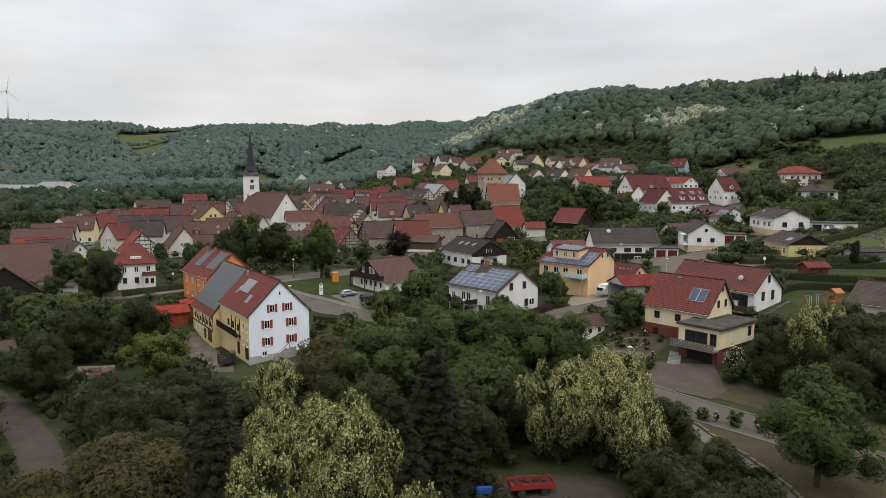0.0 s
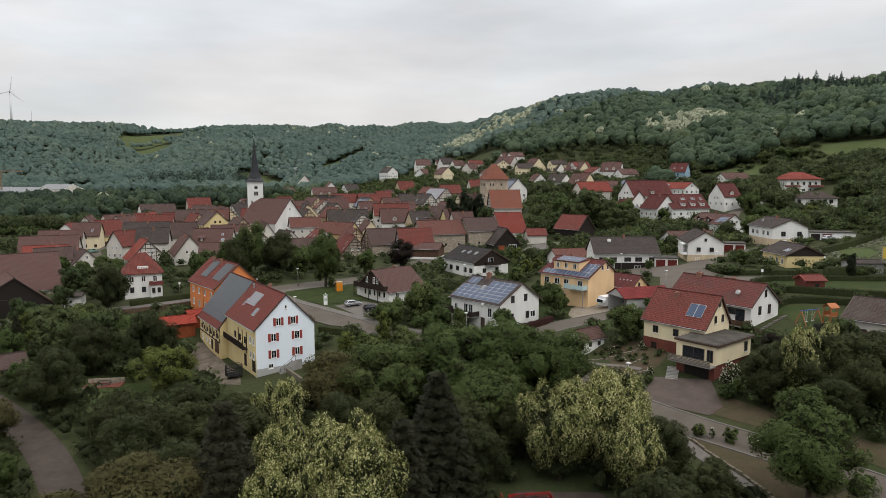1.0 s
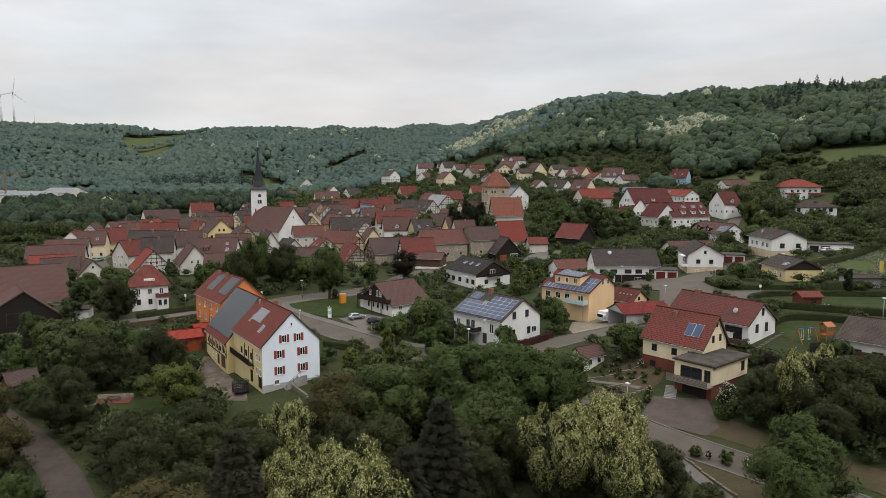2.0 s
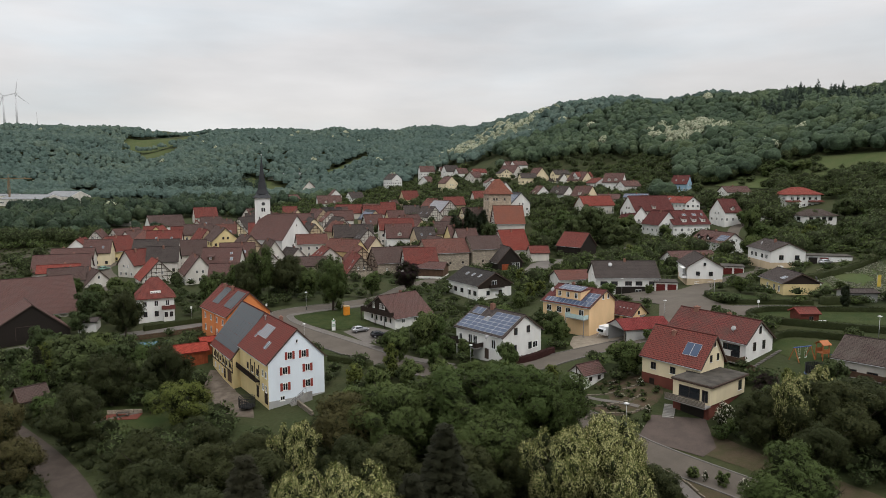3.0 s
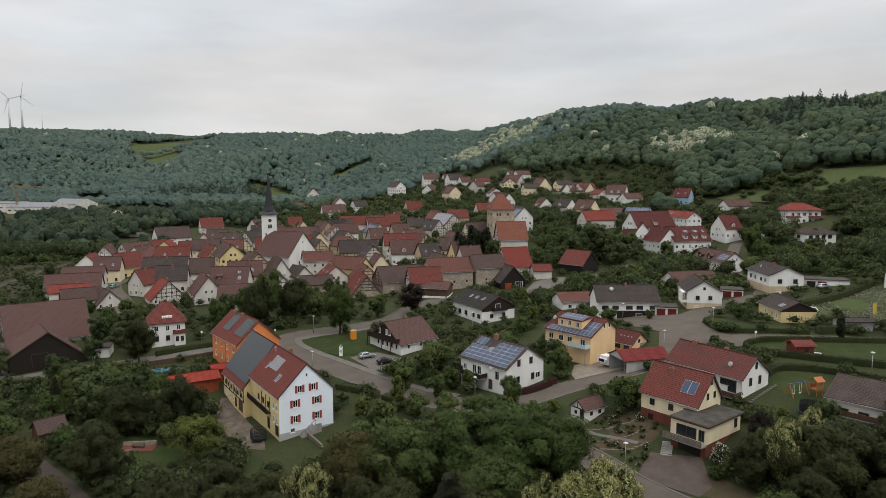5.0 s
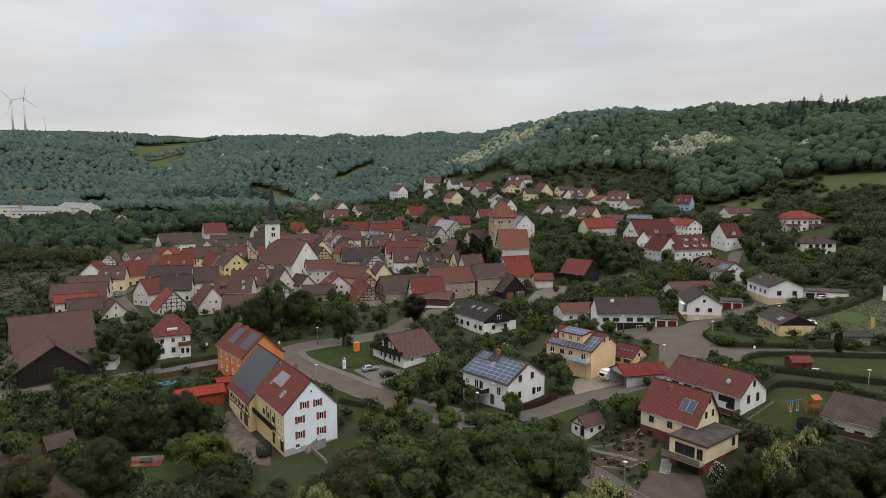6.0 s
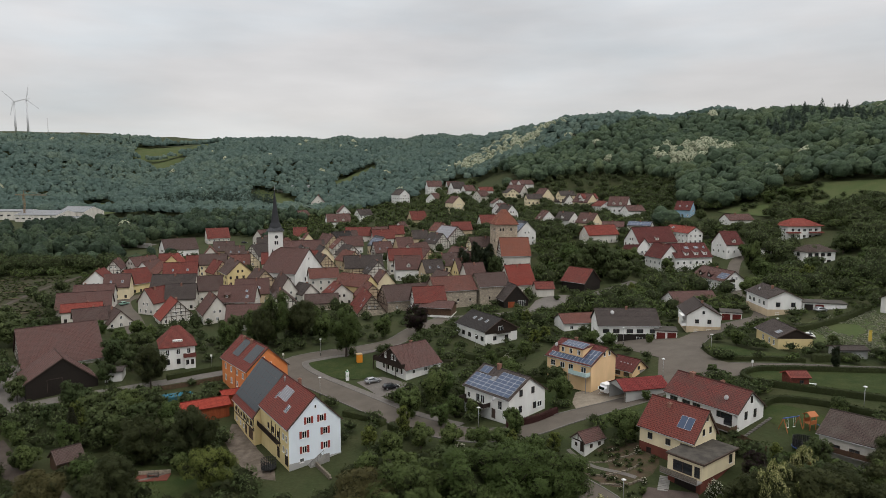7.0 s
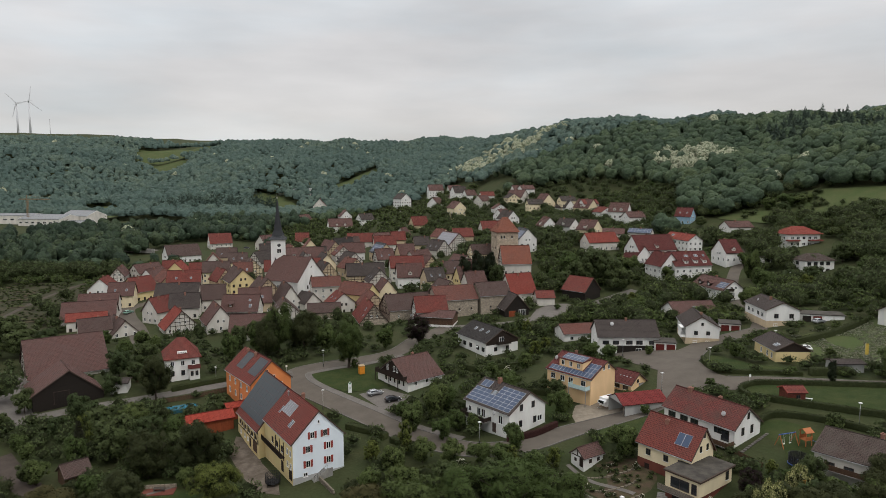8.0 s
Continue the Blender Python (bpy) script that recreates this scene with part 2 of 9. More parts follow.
R_DARK = tiles("dark_grey_brown_tiles", (0.08, 0.066, 0.062), (0.104, 0.088, 0.08), 0.3)
R_MOSSY = tiles("mossy_brown_tiles", (0.080, 0.056, 0.050), (0.105, 0.090, 0.078), 0.6, 0.3, 0.38)
R_GREY = tiles("anthracite_tiles", (0.048, 0.044, 0.044), (0.07, 0.064, 0.058), 0.25)
R_SLATE = tiles("slate_shingles", (0.1, 0.105, 0.115), (0.14, 0.14, 0.145), 0.2, 0.2, 0.2)
WOODDARK = planks("dark_stained_boards", (0.030, 0.020, 0.015))
WOODBLACK = planks("black_brown_boards", (0.022, 0.017, 0.014))
WOODRED = planks("red_stained_boards", (0.30, 0.075, 0.03), 0.2)
WOODBROWN = planks("brown_boards", (0.12, 0.07, 0.045))
WOODGREY = planks("weathered_grey_boards", (0.20, 0.17, 0.14), 0.12, False)
WOODSHED = planks("dark_red_shed_boards", (0.16, 0.045, 0.03), 0.12, False)
BEAM = plain("dark_timber", (0.045, 0.032, 0.025), 0.8, 0, 0.2)
TRIMW = plain("white_painted_trim", (0.78, 0.78, 0.76), 0.5)
TRIMB = plain("brown_painted_trim", (0.06, 0.038, 0.028), 0.6)
SHUT = plain("red_shutter_paint", (0.25, 0.040, 0.030), 0.6)
METAL = plain("zinc_sheet", (0.36, 0.36, 0.36), 0.45, 0.6)
DARKMETAL = plain("dark_metal", (0.05, 0.05, 0.05), 0.5, 0.4)
COPPER = plain("chimney_brick", (0.22, 0.11, 0.08), 0.9)
GLASS = plain("dark_window_glass", (0.02, 0.024, 0.028), 0.06, 0.0, 0.8)
SOLAR = plain("blue_solar_cells", (0.026, 0.048, 0.098), 0.28, 0.0, 0.4)
SOLARBLACK = plain("black_solar_cells", (0.030, 0.036, 0.042), 0.34, 0.0, 0.32)
SOLARRIM = plain("aluminium_rim", (0.40, 0.41, 0.43), 0.5, 0.5)
PLASTICW = plain("white_gloss", (0.8, 0.8, 0.8), 0.25)
CONCRETE = surface("grey_concrete", (0.30, 0.29, 0.27), (0.20, 0.19, 0.18), 0.6, 5.0)
FLATROOF = surface("gravelled_flat_roof", (0.080, 0.072, 0.062), (0.034, 0.031, 0.027), 0.55, 9.0)
ASPHALT = surface("worn_asphalt", (0.116, 0.100, 0.083), (0.090, 0.077, 0.064), 0.25, 10.0, 0.9, 0.2, 0.15)
PAVING = surface("concrete_paving", (0.15, 0.136, 0.124), (0.115, 0.104, 0.094), 0.5, 4.0)
GRAVEL = surface("trodden_gravel", (0.070, 0.055, 0.046), (0.048, 0.038, 0.031), 0.5, 12.0)
SETTS = surface("pale_sett_paving", (0.260, 0.222, 0.175), (0.185, 0.158, 0.124), 0.9, 5.0, 0.9, 0.15, 0.6, 0.05)
COBBLE = surface("brown_cobble_paving", (0.096, 0.074, 0.064), (0.068, 0.054, 0.047), 0.5, 6.0)
TRODDEN = surface("trodden_earth", (0.165, 0.135, 0.110), (0.075, 0.060, 0.045), 0.5, 3.0)
BANK = surface("dry_grass_bank", (0.085, 0.064, 0.042), (0.058, 0.056, 0.028), 0.5, 5.0, 0.95, 0.1, 0.8, 0.15)
KERB = surface("kerb_stone", (0.17, 0.16, 0.148), (0.13, 0.122, 0.114), 1.5, 8.0)
LAWN = surface("mown_lawn", (0.027, 0.043, 0.013), (0.050, 0.059, 0.021), 0.3, 3.5, 0.95, 0.1, 0.9, 0.12)
SOIL = surface("garden_soil", (0.085, 0.06, 0.042), (0.05, 0.055, 0.025), 0.8, 5.0, 0.95, 0.1, 0.6, 0.1)
FIELD = surface("hay_meadow", (0.060, 0.082, 0.030), (0.082, 0.092, 0.040), 0.12, 3.0, 0.95, 0.1, 0.6, 0.1)
ALLOT = surface("weedy_soil", (0.036, 0.040, 0.019), (0.06, 0.05, 0.033), 0.2, 2.0, 0.95, 0.1, 0.6, 0.1)
GROUND = surface("rough_grass", (0.036, 0.047, 0.019), (0.052, 0.054, 0.025), 0.09, 1.4, 0.95, 0.1, 0.8, 0.2)
# near-black colour that paints the shade inside crowns and shrubs
L_INNER = surface("painted_crown_shade", (0.020, 0.026, 0.011), (0.030, 0.034, 0.016), 1.2, 5.0, 0.95, 0.05, 1.0, 0.2)
BARK = surface("bark", (0.07, 0.055, 0.042), (0.045, 0.036, 0.03), 2.0, 12.0)
L_GREEN = leaves("broad_leaves", (0.068, 0.100, 0.028), (0.096, 0.122, 0.040))
L_DARK = leaves("dark_leaves", (0.046, 0.056, 0.021), (0.074, 0.080, 0.030))
L_FRESH = leaves("fresh_leaves", (0.125, 0.152, 0.032), (0.145, 0.168, 0.042))
L_OLIVE = leaves("olive_brown_leaves", (0.084, 0.078, 0.028), (0.104, 0.092, 0.038))
L_BLOSSOM = leaves("blossoming_leaves", (0.118, 0.140, 0.038), (0.146, 0.160, 0.048), (0.40, 0.388, 0.185), 0.40, scale=6.0, mottle=0.7)
L_PURPLE = leaves("purple_leaves", (0.026, 0.014, 0.016), (0.036, 0.020, 0.022))
L_CYPRESS = leaves("cypress_leaves", (0.026, 0.038, 0.020), (0.040, 0.052, 0.026))
L_NEEDLE = leaves("spruce_needles", (0.032, 0.034, 0.018), (0.050, 0.048, 0.027))
# lighter and bluer than the near needles: distance haze put into the colour
L_FARNEEDLE = leaves("hazed_spruce_needles", (0.044, 0.066, 0.050), (0.060, 0.084, 0.062), gaps=0.0, mottle=0.5)
L_WHITEFL = leaves("white_flowering_leaves", (0.055, 0.075, 0.025), (0.075, 0.09, 0.03), (0.6, 0.57, 0.48), 0.4, scale=4.0)
def canopy(name, low, mid, top, bloom=None, scale=0.9, deep=0.4):
    """The closed crowns of a wood: every tree has a tone of its own, its leaf tufts are mottled and rough, with painted
    shade between them.
    """
    m, n, l, b = node_mat(name, 0.75, 0.1)
    geo = add(n, "NewGeometry")
    at = n.new("ShaderNodeAttribute")
    at.attribute_name = "tint"
    ramp = n.new("ShaderNodeValToRGB")
    e = ramp.color_ramp.elements
    e[0].position, e[0].color = 0.0, (*low, 1)
    e[1].position, e[1].color = 1.0, (*top, 1)
    e.new(0.55).color = (*mid, 1)
    l.new(at.outputs["Fac"], ramp.inputs[0])
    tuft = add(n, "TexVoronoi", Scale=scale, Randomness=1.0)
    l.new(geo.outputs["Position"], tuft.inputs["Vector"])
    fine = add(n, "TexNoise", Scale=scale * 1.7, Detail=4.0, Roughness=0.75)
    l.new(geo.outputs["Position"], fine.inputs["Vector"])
    # shade of the gaps between tufts put into the colour
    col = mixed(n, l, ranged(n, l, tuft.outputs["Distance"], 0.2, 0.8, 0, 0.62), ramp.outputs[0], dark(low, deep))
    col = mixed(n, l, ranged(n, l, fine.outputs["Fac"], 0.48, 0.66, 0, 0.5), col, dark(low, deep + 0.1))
    if bloom:
        flower = add(n, "TexNoise", Scale=scale * 0.8, Detail=3.0, Roughness=0.7)
        l.new(geo.outputs["Position"], flower.inputs["Vector"])
        col = mixed(n, l, ranged(n, l, flower.outputs["Fac"], 0.43, 0.53, 0, 0.9), col, bloom)
    l.new(col, b.inputs["Base Color"])
    relief(n, l, b, fine.outputs["Fac"], 1.0, 0.6)
    return m


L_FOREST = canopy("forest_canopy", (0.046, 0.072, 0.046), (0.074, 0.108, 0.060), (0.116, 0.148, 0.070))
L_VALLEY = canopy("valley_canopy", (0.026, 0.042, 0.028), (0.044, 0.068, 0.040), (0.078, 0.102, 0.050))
# aerial haze put into the colour: paler and bluer than the near canopies
L_FAR = canopy("hazed_far_canopy", (0.060, 0.094, 0.082), (0.080, 0.118, 0.096), (0.110, 0.146, 0.106), scale=0.5, deep=0.58)
C_MEADOWFL = canopy("white_meadow_flowers", (0.09, 0.11, 0.04), (0.10, 0.12, 0.045), (0.11, 0.13, 0.05), (0.50, 0.49, 0.40), scale=5.0)
L_FBLOSSOM = canopy("blossoming_forest_canopy", (0.07, 0.10, 0.05), (0.085, 0.115, 0.06), (0.10, 0.13, 0.065), (0.34, 0.35, 0.25))
L_SHRUB = leaves("shrub_leaves", (0.080, 0.118, 0.036), (0.124, 0.152, 0.050), scale=4.0, gaps=0.66)
L_THICKET = leaves("thicket_leaves", (0.062, 0.088, 0.034), (0.104, 0.128, 0.048), scale=4.0, gaps=0.66)
L_COPPER = leaves("copper_hedge_leaves", (0.060, 0.026, 0.024), (0.085, 0.036, 0.032), gaps=0.0)
L_HEDGE = leaves("clipped_hedge_leaves", (0.040, 0.052, 0.019), (0.066, 0.078, 0.028), gaps=0.0)
# ---------------------------------------------------------------- lie of the land
XS = np.array([-700, -350, -170, -90, -30, 20, 60, 110, 200, 420.0])
YS = np.array([10, 80, 115, 150, 190, 260, 340, 460, 700, 1200.0])
RELIEF = np.array([
    (-10, -7, -7, -6.5, -5, -5, -4, -1, 1, 4),
    (-6, -3, -4, -4.8, -5.0, -1.8, 3.0, 6.3, 14, 25),
    (-4, -1, -2, -3.4, -2.0, 3.6, 8.3, 12.4, 21, 38),
    (-0.5, 2, 1, 0.5, 1.6, 4.0, 10.8, 12.3, 24, 48),
    (3.5, 4, 3, 3.4, 4.3, 5.4, 8.9, 15.6, 26, 62),
    (9.5, 5, 5, 7.4, 7.0, 8.6, 10.7, 13, 31, 85),
    (14.4, 6, 6.4, 12, 12.1, 19.5, 24.5, 25, 38, 98),
    (16, 11, 9.9, 14, 20.8, 28, 33, 40, 66, 112),
    (40, 22, 23, 29, 41, 58, 84, 106, 113, 114),
    (128, 119, 116, 119, 122, 123, 119, 114, 110, 110)], float).T


def spline(nodes, q):
    q = np.clip(q, nodes[0], nodes[-1])
    i = np.clip(np.searchsorted(nodes, q) - 1, 0, len(nodes) - 2)
    n, r = len(nodes), np.arange(len(q))
    w = np.zeros((len(q), n))
    h = nodes[i + 1] - nodes[i]
    s = (q - nodes[i]) / h
    np.add.at(w, (r, i), 2 * s**3 - 3 * s**2 + 1)
    np.add.at(w, (r, i + 1), -2 * s**3 + 3 * s**2)
    for k, f in ((i, s**3 - 2 * s**2 + s), (i + 1, s**3 - s**2)):
        a, b = np.clip(k - 1, 0, n - 1), np.clip(k + 1, 0, n - 1)
        c = f * h / (nodes[b] - nodes[a])
        np.add.at(w, (r, b), c)
        np.add.at(w, (r, a), -c)
    return w


# shoulders of the wooded hills and the gullies between them
HILLS = ((-640, 930, 120, 110, 16), (-250, 900, 110, 90, 16), (-60, 830, 70, 80, 8))
GULLIES = (((-415, 760), (-545, 1240), 55, 34), ((-150, 700), (-175, 1080), 36, 16), ((120, 560), (60, 760), 28, 12), ((235, 440), (215, 620), 22, 9), ((-820, 800), (-760, 1150), 60, 22))


def heights(x, y):
    x, y = np.atleast_1d(np.asarray(x, float)), np.atleast_1d(np.asarray(y, float))
    z = np.einsum("pi,ij,pj->p", spline(XS, x), RELIEF, spline(YS, y))
    for cx, cy, r, d in ((-52, 134, 13, 2.2), (41, 144, 9, 1.5), (24, 110, 5, 1.5)):      # the hollow of the farmyard, the forecourt and the hut dug into the slope
        z = z - d * np.exp(-((x - cx) ** 2 + (y - cy) ** 2) / (2 * r * r))
    for cx, cy, rx, ry, d in HILLS:
        z = z + d * np.exp(-(((x - cx) / rx) ** 2) - ((y - cy) / ry) ** 2)
    for (ax, ay), (bx, by), r, d in GULLIES:
        t = np.clip(((x - ax) * (bx - ax) + (y - ay) * (by - ay)) / ((bx - ax) ** 2 + (by - ay) ** 2), 0, 1)
        z = z - d * np.sin(np.pi * np.clip(0.15 + 0.75 * t, 0, 1)) * np.exp(-((x - ax - t * (bx - ax)) ** 2 + (y - ay - t * (by - ay)) ** 2) / (2 * r * r))
    wild = np.clip((y - 640) / 160, 0, 1) + np.clip((x - 150) / 60, 0, 1) * np.clip((y - 410) / 60, 0, 1)
    z = z + np.clip(wild, 0, 1) * (3.4 * np.sin(x / 31 + y / 70) * np.sin(y / 43 - x / 90) + 2.0 * np.sin(x / 13 - y / 37))
    return z + 70 * np.clip((y - 1250) / 700, 0, 1) * np.clip(-x / 1200, 0, 1)


def ground_z(x, y):
    return float(heights(x, y)[0])


# ---------------------------------------------------------------- building blocks
def part(name, bm, material, parent, label="", at=None):
    me = bpy.data.meshes.new(name)
    bm.to_mesh(me)
    bm.free()
    return fit_part(name, me, material, parent, label, at)


def fit_part(name, me, material, parent, label="", at=None):
    for m in material if isinstance(material, (list, tuple)) else [material]:
        if m.name not in me.materials:
            me.materials.append(m)
    ob = new(name, me)
    ob.parent = parent
    if at is not None:
        ob.matrix_basis = at
    if label:
        tagged(ob, label)
    return ob


def thing(name, at, label, category, group="", kind=""):
    ob = new(name)
    ob.empty_display_size = 0.5
    ob.matrix_basis = at
    return tagged(ob, label, category, group, kind)


def solid(name, bm, material, label, category, group="", kind="", at=None):
    """A thing that is one mesh."""
    return tagged(part(name, bm, material, None, "", at), label, category, group, kind)


def box(bm, x0, x1, y0, y1, z0, z1, mat=0):
    v = [bm.verts.new(p) for p in ((x0, y0, z0), (x1, y0, z0), (x1, y1, z0), (x0, y1, z0), (x0, y0, z1), (x1, y0, z1), (x1, y1, z1), (x0, y1, z1))]
    for f in ((3, 2, 1, 0), (4, 5, 6, 7), (0, 1, 5, 4), (1, 2, 6, 5), (2, 3, 7, 6), (3, 0, 4, 7)):
        bm.faces.new([v[i] for i in f]).material_index = mat
    return v


def bar(bm, a, b, w, d=None, up=(0, 0, 1)):
    """A square bar from a to b."""
    a, b = Vector(a), Vector(b)
    d = d or w
    t = (b - a).normalized()
    s = t.cross(Vector(up))
    s = s.normalized() if s.length > 1e-4 else Vector((1, 0, 0))
    u = s.cross(t).normalized()
    v = [bm.verts.new(p + s * i * w / 2 + u * j * d / 2) for p in (a, b) for i, j in ((-1, -1), (1, -1), (1, 1), (-1, 1))]
    for f in ((3, 2, 1, 0), (4, 5, 6, 7), (0, 1, 5, 4), (1, 2, 6, 5), (2, 3, 7, 6), (3, 0, 4, 7)):
        bm.faces.new([v[i] for i in f])


def tube(bm, a, b, r0, r1, n=8, cap=True):
    a, b = Vector(a), Vector(b)
    t = (b - a).normalized()
    s = t.orthogonal().normalized()
    u = t.cross(s)
    rings = [[bm.verts.new(p + (s * math.cos(k * 2 * math.pi / n) + u * math.sin(k * 2 * math.pi / n)) * r) for k in range(n)] for p, r in ((a, r0), (b, r1))]
    for k in range(n):
        bm.faces.new((rings[0][k], rings[0][(k + 1) % n], rings[1][(k + 1) % n], rings[1][k])).smooth = True
    if cap:
        bm.faces.new(rings[1])
        bm.faces.new(rings[0][::-1])


MESHES = {}


def window_meshes(w, h, frame_mat, bars):
    key = (round(w, 2), round(h, 2), frame_mat.name, bars)
    if key not in MESHES:
        bm = bmesh.new()
        f = 0.075
        box(bm, -w / 2, w / 2, -0.07, 0.02, -h / 2, -h / 2 + f)
        box(bm, -w / 2, w / 2, -0.07, 0.02, h / 2 - f, h / 2)
        box(bm, -w / 2, -w / 2 + f, -0.07, 0.02, -h / 2 + f, h / 2 - f)
        box(bm, w / 2 - f, w / 2, -0.07, 0.02, -h / 2 + f, h / 2 - f)
        for k in range(1, bars):
            x = -w / 2 + w * k / bars
            box(bm, x - 0.035, x + 0.035, -0.06, 0.02, -h / 2 + f, h / 2 - f)
        me = bpy.data.meshes.new("window_frame")
        bm.to_mesh(me)
        bm.free()
        me.materials.append(frame_mat)
        bm = bmesh.new()
        box(bm, -w / 2 + f, w / 2 - f, -0.025, 0.0, -h / 2 + f, h / 2 - f)
        pm = bpy.data.meshes.new("pane")
        bm.to_mesh(pm)
        bm.free()
        pm.materials.append(GLASS)
        MESHES[key] = me, pm
    return MESHES[key]


def shared_box(key, sx, sy, sz, mat):
    k = ("box", key, round(sx, 2), round(sy, 2), round(sz, 2), mat.name)
    if k not in MESHES:
        bm = bmesh.new()
        box(bm, -sx / 2, sx / 2, -sy / 2, sy / 2, -sz / 2, sz / 2)
        me = bpy.data.meshes.new(key)
        bm.to_mesh(me)
        bm.free()
        me.materials.append(mat)
        MESHES[k] = me
    return MESHES[k]


def window(parent, at, w=1.0, h=1.3, frame_mat=None, bars=2, shutters=None, sill=True):
    """A window at the pose at, whose -y looks outwards."""
    fm, pm = window_meshes(w, h, frame_mat or TRIMW, bars)
    win = fit_part("window", fm, frame_mat or TRIMW, parent, "", at)
    fit_part("pane", pm, GLASS, win)
    if sill:
        fit_part("sill", shared_box("sill", w + 0.2, 0.16, 0.06, TRIMW), TRIMW, win, "", pose(0, -0.06, -h / 2 - 0.035))
    if shutters:
        for s in (-1, 1):
            fit_part("shutter", shared_box("shutter", w * 0.5, 0.05, h + 0.1, shutters), shutters, win, "", pose(s * (w * 0.76), -0.045, 0))
    return win


def quad_roof(x0, x1, ridge, hw, eave, side, thick=0.2):
    """One roof slope as a slab; its texture runs in metres along and up the slope."""
    bm = bmesh.new()
    uv = bm.loops.layers.uv.new("UVMap")
    y1 = side * hw
    slope = math.hypot(hw, ridge - eave)
    top = [(x0, y1, eave), (x1, y1, eave), (x1, 0, ridge), (x0, 0, ridge)]
    v = [bm.verts.new(p) for p in top] + [bm.verts.new((p[0], p[1], p[2] - thick)) for p in top]
    coord = [(x0, 0), (x1, 0), (x1, slope), (x0, slope)]
    idx = (0, 1, 2, 3) if side < 0 else (3, 2, 1, 0)
    f = bm.faces.new([v[i] for i in idx])
    for lp, i in zip(f.loops, idx):
        lp[uv].uv = coord[i]
    for a, b in ((0, 1), (1, 2), (3, 0)):
        q = (v[b], v[a], v[a + 4], v[b + 4]) if side < 0 else (v[a], v[b], v[b + 4], v[a + 4])
        bm.faces.new(q)
    bm.faces.new([v[4 + i] for i in ((3, 2, 1, 0) if side < 0 else (0, 1, 2, 3))])
    return bm


def solar_mesh(w, h, cells):
    k = ("solar", w, h, cells.name)
    if k not in MESHES:
        bm = bmesh.new()
        box(bm, -w / 2, w / 2, -h / 2, h / 2, 0.06, 0.10, 0)
        box(bm, -w / 2 + 0.04, w / 2 - 0.04, -h / 2 + 0.04, h / 2 - 0.04, 0.08, 0.104, 1)
        me = bpy.data.meshes.new("solar_panel")
        bm.to_mesh(me)
        bm.free()
        me.materials.append(SOLARRIM if cells is not SOLARBLACK else SOLARBLACK)
        me.materials.append(cells)
        MESHES[k] = me
    return MESHES[k]


